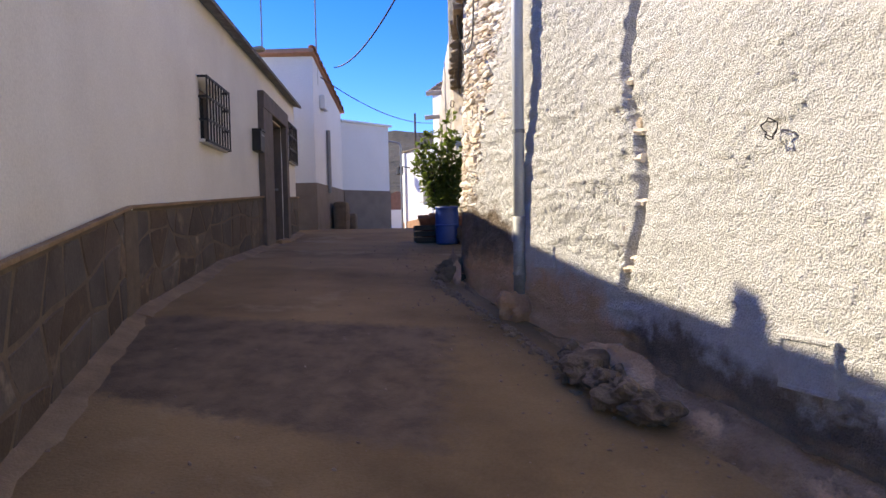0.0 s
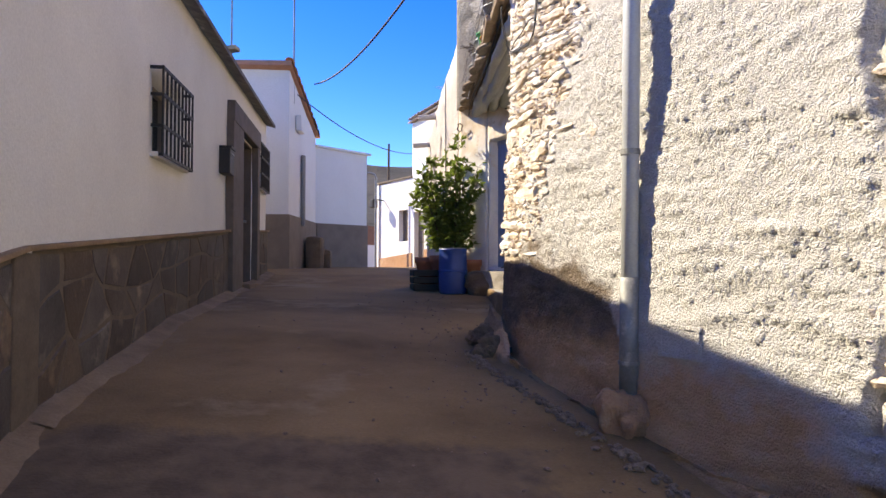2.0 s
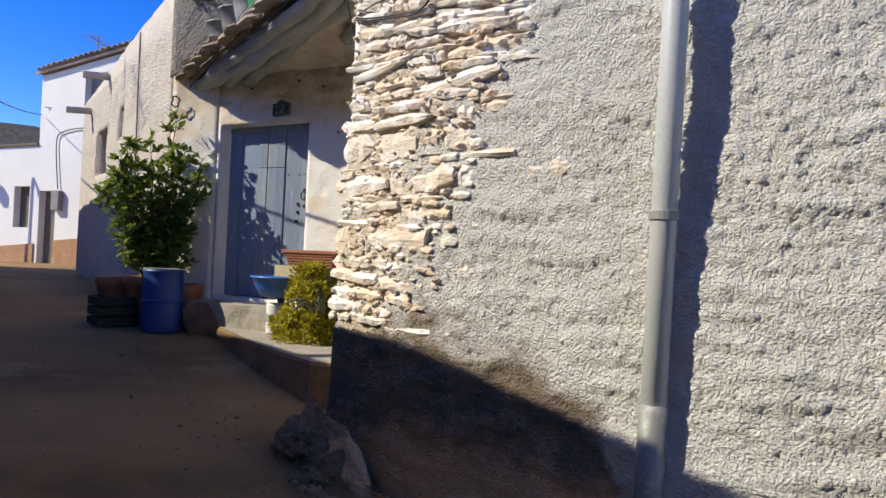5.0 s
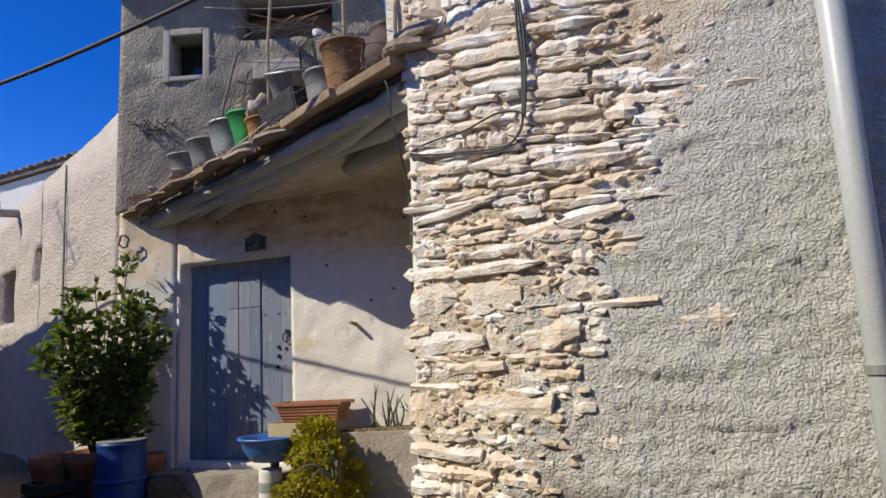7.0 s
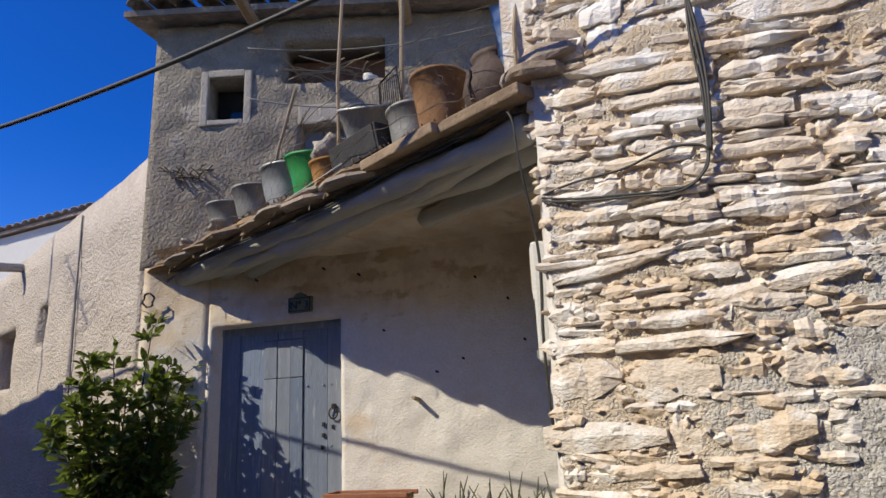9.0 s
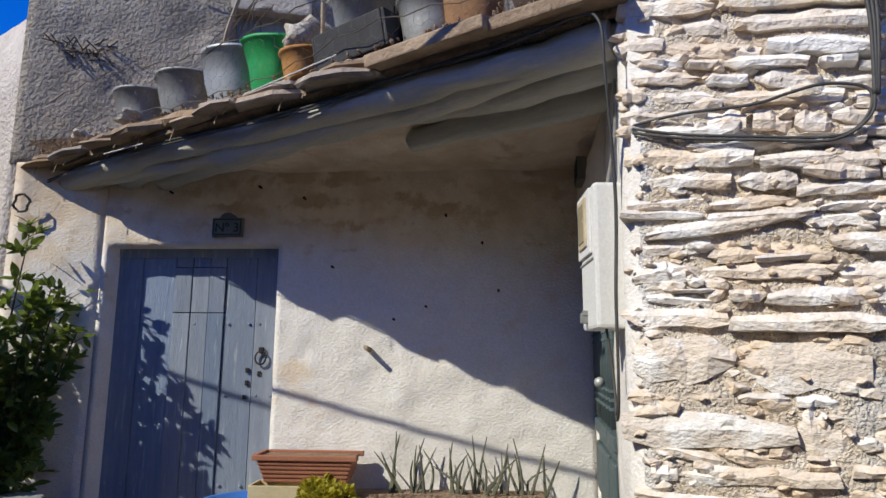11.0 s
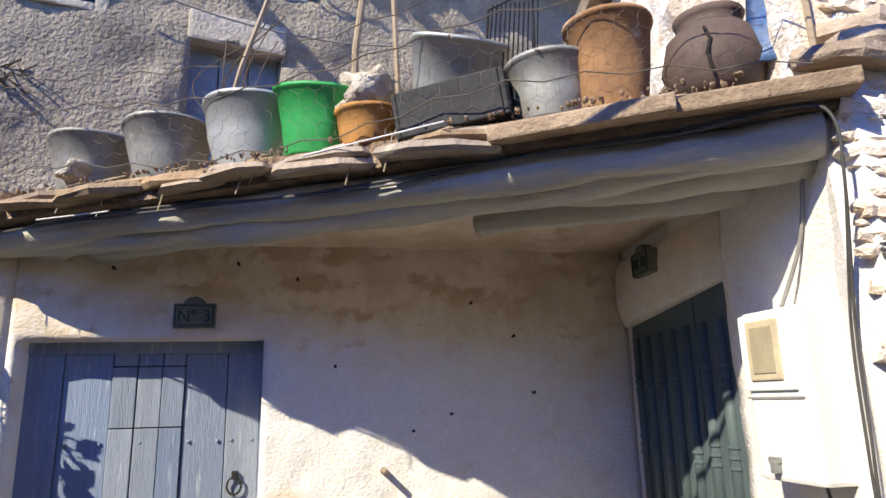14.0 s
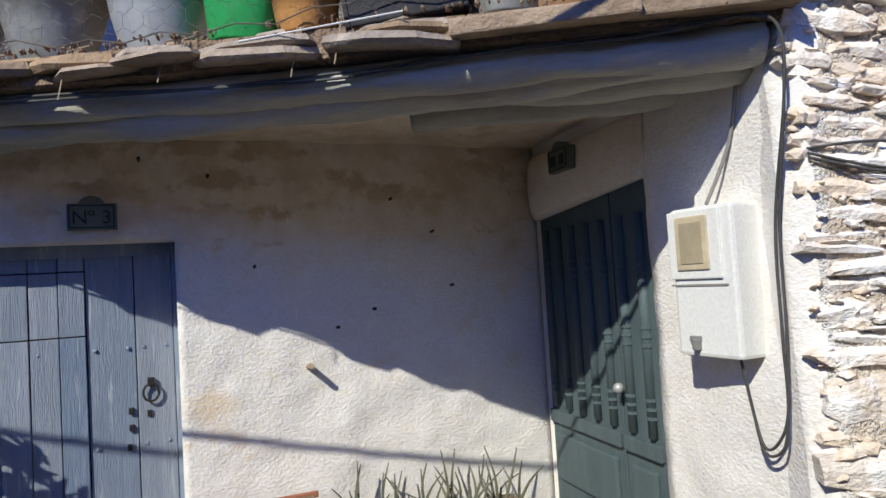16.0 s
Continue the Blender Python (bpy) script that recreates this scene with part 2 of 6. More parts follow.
def coat(m, layer, colour, other, sharp=0.02, ragged=0.16):
    """A ragged coat of another plaster over a surface, where the mesh's own layer value says how deep inside the coat a place is."""
    n, l = m.node_tree.nodes, m.node_tree.links
    b = n["Principled BSDF"]
    under = b.inputs["Base Color"].links[0].from_socket
    at, geo, nz, blot = n.new("ShaderNodeAttribute"), n.new("ShaderNodeNewGeometry"), n.new("ShaderNodeTexNoise"), n.new("ShaderNodeTexNoise")
    at.attribute_name = layer
    for x, s in ((nz, 11.0), (blot, 4.0)):
        x.inputs["Scale"].default_value, x.inputs["Detail"].default_value, x.inputs["Roughness"].default_value = s, 7.0, 0.65
        l.new(geo.outputs["Position"], x.inputs["Vector"])
    edge = n.new("ShaderNodeMath")
    edge.operation, edge.inputs[1].default_value = "MULTIPLY_ADD", ragged
    l.new(nz.outputs["Fac"], edge.inputs[0])
    l.new(at.outputs["Fac"], edge.inputs[2])
    mr = n.new("ShaderNodeMapRange")
    mr.inputs[1].default_value, mr.inputs[2].default_value = ragged / 2 - sharp, ragged / 2 + sharp
    l.new(edge.outputs[0], mr.inputs[0])
    inner, over = n.new("ShaderNodeMix"), n.new("ShaderNodeMix")
    inner.data_type = over.data_type = "RGBA"
    span = n.new("ShaderNodeMapRange")
    span.inputs[1].default_value, span.inputs[2].default_value = 0.36, 0.62
    l.new(blot.outputs["Fac"], span.inputs[0])
    l.new(span.outputs[0], inner.inputs[0])
    inner.inputs[6].default_value, inner.inputs[7].default_value = (*other, 1), (*colour, 1)
    l.new(mr.outputs[0], over.inputs[0])
    l.new(under, over.inputs[6])
    l.new(inner.outputs[2], over.inputs[7])
    l.new(over.outputs[2], b.inputs["Base Color"])


def layer_of(me, name, f):
    a = me.attributes.new(name, "FLOAT", "POINT")
    a.data.foreach_set("value", [f(v.co) for v in me.vertices])


M["coated"] = M["render"].copy()
coat(M["coated"], "cement_coat", (0.27, 0.205, 0.15), (0.165, 0.124, 0.092), 0.07, 0.28)
coat(M["coated"], "earth_coat", (0.80, 0.50, 0.28), (0.66, 0.395, 0.21), 0.11, 0.22)
coat(M["coated"], "rubble_coat", (0.80, 0.715, 0.61), (0.70, 0.56, 0.41), 0.10, 0.5)
coat(M["coated"], "lime_coat", (0.83, 0.80, 0.76), (0.77, 0.72, 0.66))
coat(M["ground"], "patch_coat", (0.21, 0.134, 0.075), (0.12, 0.076, 0.044), 0.06, 0.3)
M["foot"] = M["base_mortar"].copy()
coat(M["foot"], "foot_coat", (0.34, 0.225, 0.14), (0.22, 0.145, 0.09))
coat(M["foot"], "earth_coat", (0.70, 0.44, 0.255), (0.56, 0.335, 0.185))
coat(M["foot"], "street_coat", (0.37, 0.228, 0.118), (0.19, 0.115, 0.06), 0.03)
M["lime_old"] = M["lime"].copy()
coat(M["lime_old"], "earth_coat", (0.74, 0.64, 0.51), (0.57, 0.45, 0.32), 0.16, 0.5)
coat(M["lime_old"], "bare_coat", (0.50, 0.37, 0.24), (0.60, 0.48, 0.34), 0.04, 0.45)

let_light_through(M["leaf"], 0.35, (0.22, 0.30, 0.05))
let_light_through(M["bush_leaf"], 0.35, (0.55, 0.48, 0.05))


# ---- mesh helpers ----
def mesh_of(bm, name, mat, smooth=False):
    me = bpy.data.meshes.new(name)
    bmesh.ops.recalc_face_normals(bm, faces=bm.faces)
    if smooth:
        for f in bm.faces:
            f.smooth = len(f.verts) < 5
    bm.to_mesh(me)
    bm.free()
    me.materials.append(M[mat])
    return me


def part(name, bm, mat, parent=None, label="", smooth=False):
    ob = new(name, mesh_of(bm, name, mat, smooth))
    if parent:
        ob.parent = parent
    if label:
        ob["label"] = label
    return ob


def thing(name, label, category, place=(0, 0, 0), group="", turn=0.0, kind=""):
    ob = new(name)
    ob.empty_display_size = 0.1
    ob.matrix_basis = pose(*place, 0, 0, turn)
    return tagged(ob, label, category, group, kind)


def solid(name, bm, mat, label, category, group="", kind="", smooth=False, m=None):
    """A top-level thing of one mesh."""
    ob = part(name, bm, mat, None, "", smooth)
    if m is not None:
        ob.matrix_basis = m
    return tagged(ob, label, category, group, kind)


def add_box(bm, size, m=Matrix(), bevel=0.0):
    r = bmesh.ops.create_cube(bm, size=1.0, matrix=m @ Matrix.Diagonal((*size, 1)))
    if bevel:
        edges = list({e for v in r["verts"] for e in v.link_edges})
        bmesh.ops.bevel(bm, geom=edges, offset=bevel, segments=2, affect="EDGES", profile=0.6)
    return bm


def box(size, m=Matrix(), bevel=0.0):
    return add_box(bmesh.new(), size, m, bevel)


def between(a, b):
    """Pose at the middle of a and b with local z along them, and the distance."""
    a, b = Vector(a), Vector(b)
    return Matrix.Translation((a + b) / 2) @ (b - a).to_track_quat("Z", "Y").to_matrix().to_4x4(), (b - a).length


def add_rod(bm, a, b, r, r2=None, seg=8):
    m, d = between(a, b)
    bmesh.ops.create_cone(bm, segments=seg, radius1=r, radius2=r if r2 is None else r2, depth=d, cap_ends=True, matrix=m)
    return bm


def tube(points, r, seg=6, radii=None):
    """A closed tube along points."""
    bm = bmesh.new()
    pts = [Vector(p) for p in points]
    rings = []
    side = None
    for k, p in enumerate(pts):
        way = (pts[min(k + 1, len(pts) - 1)] - pts[max(k - 1, 0)]).normalized()
        if side is None:
            side = way.cross(Vector((0, 0, 1)) if abs(way.z) < 0.9 else Vector((1, 0, 0)))
        side = (side - way * side.dot(way)).normalized()
        up = side.cross(way)
        rr = radii[k] if radii else r
        rings.append([bm.verts.new(p + rr * (math.cos(a) * side + math.sin(a) * up)) for a in (2 * math.pi * j / seg for j in range(seg))])
    for a, b in zip(rings, rings[1:]):
        for j in range(seg):
            bm.faces.new((a[j], a[(j + 1) % seg], b[(j + 1) % seg], b[j]))
    bm.faces.new(rings[0][::-1])
    bm.faces.new(rings[-1])
    return bm


def smooth_path(points, n=8, droop=0.0):
    """Catmull-Rom through points."""
    p = [Vector(v) for v in points]
    out = []
    for k in range(len(p) - 1):
        p0, p1, p2, p3 = p[max(k - 1, 0)], p[k], p[k + 1], p[min(k + 2, len(p) - 1)]
        for j in range(n):
            t = j / n
            out.append(0.5 * (2 * p1 + (p2 - p0) * t + (2 * p0 - 5 * p1 + 4 * p2 - p3) * t * t + (3 * p1 - p0 - 3 * p2 + p3) * t ** 3))
    return out + [p[-1]]


def sag(a, b, drop, n=24):
    a, b = Vector(a), Vector(b)
    return [a.lerp(b, t) - Vector((0, 0, 4 * drop * t * (1 - t))) for t in (k / n for k in range(n + 1))]


def lathe(profile, seg=28, dent=0.0, seed=0):
    """A turned shell from (radius, height) pairs."""
    bm = bmesh.new()
    rings = []
    for r, z in profile:
        ring = []
        for j in range(seg):
            a = 2 * math.pi * j / seg
            d = 1 + dent * noise.noise((math.cos(a) * 1.3 + seed, math.sin(a) * 1.3, z * 4))
            ring.append(bm.verts.new((r * d * math.cos(a), r * d * math.sin(a), z)))
        rings.append(ring)
    for a, b in zip(rings, rings[1:]):
        for j in range(seg):
            bm.faces.new((a[j], a[(j + 1) % seg], b[(j + 1) % seg], b[j]))
    bm.faces.new(rings[0][::-1])
    bm.faces.new(rings[-1])
    return bm


def fbm(p, octaves=4):
    v, a, q = 0.0, 0.5, Vector(p)
    for _ in range(octaves):
        v += a * noise.noise(q)
        q, a = q * 2.03, a * 0.5
    return v


def lerp_list(x, pairs):
    """Piecewise-linear value at x of (x, v) pairs."""
    if x <= pairs[0][0]:
        return pairs[0][1]
    for (x0, v0), (x1, v1) in zip(pairs, pairs[1:]):
        if x <= x1:
            return v0 + (v1 - v0) * (x - x0) / (x1 - x0)
    return pairs[-1][1]


def wall_mesh(p0, p1, low, tops, thick, holes=(), step=0.5, amp=0.0, freq=3.0, inward=1, bend=None):
    """A wall from p0 to p1 with its face on the right-hand side of that way (inward=1 sets the body to the left), tops as (s, z) pairs,
    holes as (s0, s1, z0, z1) that go through it. bend: a corner between p0 and p1, rounded off."""
    bm = bmesh.new()
    p0, p1 = Vector(p0), Vector(p1)
    d = p1 - p0
    length = d.length
    first = 0.0
    if bend:
        bend = Vector(bend)
        first = (bend - p0).length
        length = first + (p1 - bend).length
    d.normalize()

    def along(s):
        if not bend:
            return p0 + d * s
        a, b = (bend - p0).normalized(), (p1 - bend).normalized()
        u = max(-1.0, min(1.0, (s - first) / 0.9))
        if abs(u) < 1:
            q, w, e = bend - a * 0.9, bend + b * 0.9, (u + 1) / 2
            return q * (1 - e) ** 2 + bend * 2 * e * (1 - e) + w * e * e
        return p0 + a * s if s < first else bend + b * (s - first)
    back = Vector((-d.y, d.x)) * inward
    cap = min(z for _, z in tops) - 0.02
    ss = {0.0, length, *(s for s, _ in tops if 0 < s < length)}
    zz = {low}
    for s0, s1, z0, z1 in holes:
        ss |= {max(s0, 0), min(s1, length)}
        zz |= {z0, z1}

    def fill(values, gap):
        v = sorted(values)
        out = [v[0]]
        for a, b in zip(v, v[1:]):
            k = max(1, math.ceil((b - a) / gap))
            out += [a + (b - a) * j / k for j in range(1, k + 1)]
        return out
    ss = fill(ss, step)
    zz = fill(zz | {cap}, step)
    zz = [z for z in zz if z <= cap] + [None]

    def solid_cell(i, j):
        if not (0 <= i < len(ss) - 1 and 0 <= j < len(zz) - 1):
            return False
        sm = (ss[i] + ss[i + 1]) / 2
        zm = (zz[j] + zz[j + 1]) / 2 if zz[j + 1] is not None else cap + 0.01
        return not any(s0 < sm < s1 and z0 < zm < z1 for s0, s1, z0, z1 in holes)
    made = {}

    def vert(i, j, k):
        if (i, j, k) not in made:
            s = ss[i]
            z = zz[j] if zz[j] is not None else max(lerp_list(s, tops), cap + 0.01)
            q = along(s) + back * (thick * k)
            if k == 0 and amp:
                q -= back * (amp * min(1.0, s / 0.15, (length - s) / 0.15) * fbm((s * freq, p0.x, z * freq), 3))
            made[i, j, k] = bm.verts.new((q.x, q.y, z))
        return made[i, j, k]
    for i in range(len(ss) - 1):
        for j in range(len(zz) - 1):
            if not solid_cell(i, j):
                continue
            for k in (0, 1):
                bm.faces.new([vert(i, j, k), vert(i + 1, j, k), vert(i + 1, j + 1, k), vert(i, j + 1, k)])
            for (a, b), other in ((((i, j), (i + 1, j)), (i, j - 1)), (((i, j + 1), (i + 1, j + 1)), (i, j + 1)),
                                  (((i, j), (i, j + 1)), (i - 1, j)), (((i + 1, j), (i + 1, j + 1)), (i + 1, j))):
                if not solid_cell(*other):
                    bm.faces.new([vert(*a, 0), vert(*b, 0), vert(*b, 1), vert(*a, 1)])
    return bm


def on_wall(p0, p1, s, z, out=0.0):
    """Pose on a wall's face: local x along it, y into it, z up; out metres in front."""
    p0, p1 = Vector(p0), Vector(p1)
    d = (p1 - p0).normalized()
    q = p0 + d * s + Vector((d.y, -d.x)) * out
    return Matrix.Translation((q.x, q.y, z)) @ Matrix.Rotation(math.atan2(d.y, d.x), 4, "Z")


def leaf_mesh(bm, m, length, width, fold=0.25):
    """One leaf: a folded, pointed blade of eight triangles."""
    rows = ((0, 0), (0.25, 0.8), (0.55, 1.0), (0.8, 0.6), (1, 0))
    mid = [bm.verts.new(m @ Vector((0, t * length, -0.18 * length * t * t))) for t, _ in rows]
    for side in (-1, 1):
        rim = [mid[0]] + [bm.verts.new(m @ Vector((side * w * width / 2, t * length, fold * w * width / 2 - 0.18 * length * t * t))) for t, w in rows[1:-1]] + [mid[-1]]
        for k in range(4):
            f = [mid[k], rim[k], rim[k + 1], mid[k + 1]]
            f = [v for n_, v in enumerate(f) if v not in f[:n_]]
            bm.faces.new(f)


# ---- ground ----
def ground_z(x, y):
    f = lerp_list(y, ((-40, -6.0), (-6, -0.75), (0, 0.17), (2.6, 0.63), (5, 1.02), (7.2, 1.29), (10.4, 1.51), (11.7, 1.58), (14, 1.78), (19, 1.83), (26, 1.80), (60, 0.5)))
    tilt = lerp_list(y, ((-6, 0.03), (4, 0.06), (7, 0.05), (11, 0.015), (20, 0.0)))
    return f - tilt * max(-2.5, min(2.0, x + 1.0))


def spread(fine, coarse):
    return sorted({round(v, 3) for v in fine} | set(coarse))


bm = bmesh.new()
xs = spread([-4.5 + 0.1 * k for k in range(91)], (-500, -200, -80, -40, -20, -10, -6.5, 6, 9, 15, 40, 80, 200, 500))
ys = spread([-6 + 0.15 * k for k in range(57)] + [2.5 + 0.08 * k for k in range(60)] + [7.3 + 0.15 * k for k in range(134)], (-500, -200, -80, -40, -20, -12, -8, 30, 36, 45, 60, 100, 200, 500))
grid = [[bm.verts.new((x, y, ground_z(x, y) + (0.028 * fbm((x * 0.9, y * 0.9, 0), 4) if -4.6 < x < 4.6 and -6 < y < 28 else 0))) for x in xs] for y in ys]
for a, b in zip(grid, grid[1:]):
    for k in range(len(xs) - 1):
        bm.faces.new((a[k], a[k + 1], b[k + 1], b[k]))
ground = solid("ground", bm, "ground", "worn brown concrete street with dusty patches", "ground", kind="structure", smooth=True)

# dark rough patch of mending across the street
layer_of(ground.data, "patch_coat", lambda c: min(4.93 - c.y, c.y - 2.9 + 0.25 * c.x, c.x + 2.95 - 0.14 * c.y, 0.5 * (0.15 - c.x), 0.4) - 0.03)

# ---- right-hand stone house ----
R_LINE = ((7.07, 0.19), (6.43, 0.29), (6.03, 0.42), (5.23, 0.74), (4.0, 1.33), (2.5, 1.95), (0.0, 2.95), (-6.0, 5.2))
R_PTS = [Vector((x, y)) for y, x in R_LINE]
R_LEN = [0.0]
for a, b in zip(R_PTS, R_PTS[1:]):
    R_LEN.append(R_LEN[-1] + (b - a).length)


def r_point(s, z, out=0.0):
    """Point of the battered stone face, s metres from its corner towards the start of the street; and the way out of the wall."""
    s = max(0.0, min(s, R_LEN[-1] - 0.01))
    q = Vector((lerp_list(s, [(l, p.x) for l, p in zip(R_LEN, R_PTS)]), lerp_list(s, [(l, p.y) for l, p in zip(R_LEN, R_PTS)])))
    e = 0.35
    a, b = max(s - e, 0), min(s + e, R_LEN[-1] - 0.01)
    t = Vector((lerp_list(b, [(l, p.x) for l, p in zip(R_LEN, R_PTS)]) - lerp_list(a, [(l, p.x) for l, p in zip(R_LEN, R_PTS)]),
                lerp_list(b, [(l, p.y) for l, p in zip(R_LEN, R_PTS)]) - lerp_list(a, [(l, p.y) for l, p in zip(R_LEN, R_PTS)]))).normalized()
    n_ = Vector((t.y, -t.x))
    q = q + n_ * (out - 0.045 * (z - 2.4))
    return Vector((q.x, q.y, z)), Vector((n_.x, n_.y, 0)), Vector((t.x, t.y, 0))


STONE_END = ((1.6, 0.6), (2.2, 0.9), (3.0, 1.1), (3.35, 1.3), (3.7, 1.75), (4.3, 2.2), (5.6, 2.3))


def course_z(s, z):
    """Height along a course of the rubble that passes z at the corner: level low down, falling towards the street's start higher up."""
    return z - s * lerp_list(z, ((3.3, 0.012), (3.75, 0.16), (5.6, 0.18)))


def r_relief(s, z):
    """Depth of the roughcast: thrown lumps with creases between them, ragged courses showing through, and hollows."""
    lumps = 0.010 * noise.noise((s * 11, 3.1, z * 16)) + 0.009 * noise.noise((s * 31, 1.1, z * 39)) + 0.013 * noise.noise((s * 55, 4.1, z * 64))
    patchy = max(0.35, 0.85 + 0.5 * noise.noise((s * 1.7, 9.4, z * 2.1)))
    if s > 1.85:
        patchy *= max(0.3, min(1.0, (z - 1.60 + 0.36 * (s - 2.2)) / 0.12))
    zw = z + 0.09 * noise.noise((s * 1.1, 6.1, z * 1.4))
    c = noise.noise((s * 2.4, 7.7, zw * 10)) + 0.6 * noise.noise((s * 5.2, 2.7, zw * 21))
    course = 0.019 * max(-0.2, c) * (1.0 if s < 3.4 else 0.5)
    broad = 0.05 * fbm((s * 1.1, 5.5, z * 1.0), 2)
    among = max(0.0, min(1.0, (lerp_list(z, STONE_END) - s) / 0.5)) if z > 1.9 else 0.0
    seam = -0.07 * max(0.0, 1 - abs(s - 3.28 - 0.09 * math.sin(z * 4) - 0.05 * fbm((z * 5, 0, 0), 2)) / 0.06) * (1 if z > 1.2 else 0)
    ledge = 0.05 * max(0.0, 1 - abs(s - 3.17 - 0.07 * math.sin(z * 7)) / 0.12) * max(0.0, noise.noise((4, 4, z * 11)))
    return lumps * patchy * (1 - 0.35 * among) - 0.014 * among + course + broad + seam + ledge


stone_house = thing("stone_house", "old rubble stone house with whitened roughcast walls", "house", (0, 0, 0))
WALL_ROWS = 360
bm = bmesh.new()
ss = [0.0115 * k for k in range(0, 296)] + [3.404 + 0.02 * k for k in range(0, 90)] + [5.2 + 0.09 * k for k in range(1, 50)] + [R_LEN[-1] - 0.02]
rows = []
for s in ss:
    p, n_, _ = r_point(s, 2.4)
    low = ground_z(p.x, p.y) - 0.25
    fade = (0.3 + 0.7 * min(1.0, s / 0.35)) if s < 9 else 0.5
    round_off = 0.0 if s > 0.10 else -0.08 * (1 - s / 0.10) ** 2
    col = []
    for k in range(WALL_ROWS + 1):
        z = low + (5.7 - low) * k / WALL_ROWS
        q = p + n_ * (fade * r_relief(s, z) + round_off - 0.045 * (z - 2.4))
        col.append(bm.verts.new((q.x, q.y, z)))
    rows.append(col)
for a, b in zip(rows, rows[1:]):
    for k in range(WALL_ROWS):
        bm.faces.new((a[k], a[k + 1], b[k + 1], b[k]))
deep = []
for col in (rows[0], rows[-1]):
    deep.append([bm.verts.new(v.co + Vector((0.9, 0.35, 0) if col is rows[-1] else (0.5, 0.05, 0))) for v in (col[0], col[-1])])
bm.faces.new([rows[0][k] for k in range(WALL_ROWS + 1)] + [deep[0][1], deep[0][0]])
bm.faces.new([c[-1] for c in rows] + [deep[1][1], deep[0][1]])
stone_wall = part("wall", bm, "coated", stone_house, "whitened roughcast over rubble stone", smooth=True)
CEMENT_TOP = ((0, 0.92), (0.9, 0.90), (1.5, 0.86), (1.85, 0.72), (2.05, 0.2), (3.0, 0.2), (3.5, 0.38), (9, 0.30))
EARTH_TOP = ((0, 0.12), (0.5, 0.22), (1.0, 0.38), (1.6, 0.46), (2.0, 0.42), (3.0, 0.46), (3.3, 0.28), (3.6, 0.12), (9, 0.05))


def coat_depth(c, tops, wander):
    if c.z > 2.9:
        return -1.0
    s_here = (7.14 - c.y) * 1.08
    return lerp_list(s_here, tops) + wander * fbm((s_here * 3.5, 0, c.z * 5), 4) - (c.z - ground_z(c.x, c.y))


stone_wall.data.materials.append(M["lime"])
for f in stone_wall.data.polygons:
    if f.center.y > 7.02 + 0.06 * fbm((f.center.z * 5, 0, 0), 3) and f.center.z > 2.15:
        f.material_index = 1
layer_of(stone_wall.data, "cement_coat", lambda c: coat_depth(c, CEMENT_TOP, 0.24))
layer_of(stone_wall.data, "earth_coat", lambda c: coat_depth(c, EARTH_TOP, 0.18))
layer_of(stone_wall.data, "rubble_coat", lambda c: -1.0 if c.z < 1.9 else 0.7 * (lerp_list(c.z, STONE_END) - (7.14 - c.y) * 1.08) - 0.15)
layer_of(stone_wall.data, "lime_coat", lambda c: (c.y - 6.97) if c.z > 1.9 else -1.0)

# return wall over the porch roof, and the bulk behind
bm = wall_mesh((3.6, 8.45), (0.25, 7.17), 4.1, ((0, 5.6), (3.5, 5.6)), 0.5, (), 0.10, 0.07, 7.0)
part("return_wall", bm, "stone", stone_house, "rubble stone return wall")
bm = box((3.4, 0.3, 9.0), pose(4.6, 4.3, 1.2))
part("inner_wall", bm, "render", stone_house)
bm = bmesh.new()
cap = [(0.12, 7.2), (0.86, 5.15), (1.95, 2.4), (2.95, -0.1), (5.2, -6), (8, -6), (8, 8.5), (3.6, 8.6)]
lo, hi = [bm.verts.new((x, y, 5.66)) for x, y in cap], [bm.verts.new((x, y, 5.78)) for x, y in cap]
bm.faces.new(lo), bm.faces.new(hi)
for k in range(len(cap)):
    bm.faces.new((lo[k], lo[(k + 1) % len(cap)], hi[(k + 1) % len(cap)], hi[k]))
part("roof", bm, "tile_old", stone_house)

# crumbling foot of the wall: cement patches over earth
bm = bmesh.new()
rows = []
for k in range(150):
    s = 0.05 * k
    p, n_, t_ = r_point(s, 2.4)
    if s < 0:
        p = p + t_ * s
    g = ground_z(p.x, p.y)
    high = lerp_list(s, ((-0.2, 0.36), (0.4, 0.28), (0.65, 0.03), (1.6, 0.01), (2.4, 0.02), (2.9, 0.12), (3.3, 0.20), (4, 0.17), (8, 0.12))) + 0.10 * fbm((s * 2.2, 0, 9), 3)
    wide = lerp_list(s, ((-0.2, 0.22), (0.35, 0.19), (0.8, 0.09), (2.4, 0.10), (3.3, 0.32), (5, 0.30), (8, 0.25)))
    col = []
    for j in range(15):
        u = j / 14
        out = wide * (0.15 + 0.85 * u ** 1.6) + 0.05
        z = g + high * (1 - u) ** 1.15 - 0.07 * u
        q, _, _ = r_point(max(s, 0), max(z, 1.0), out + 0.045 * fbm((s * 5, u * 4, 2.0), 3) + 0.03 * fbm((s * 16, u * 12, 2.0), 2))
        if s < 0:
            q = q + t_ * s
        col.append(bm.verts.new((q.x, q.y, z + 0.03 * fbm((s * 9, u * 7, 5.0), 3))))
    rows.append(col)
for a, b in zip(rows, rows[1:]):
    for j in range(14):
        bm.faces.new((a[j], a[j + 1], b[j + 1], b[j]))
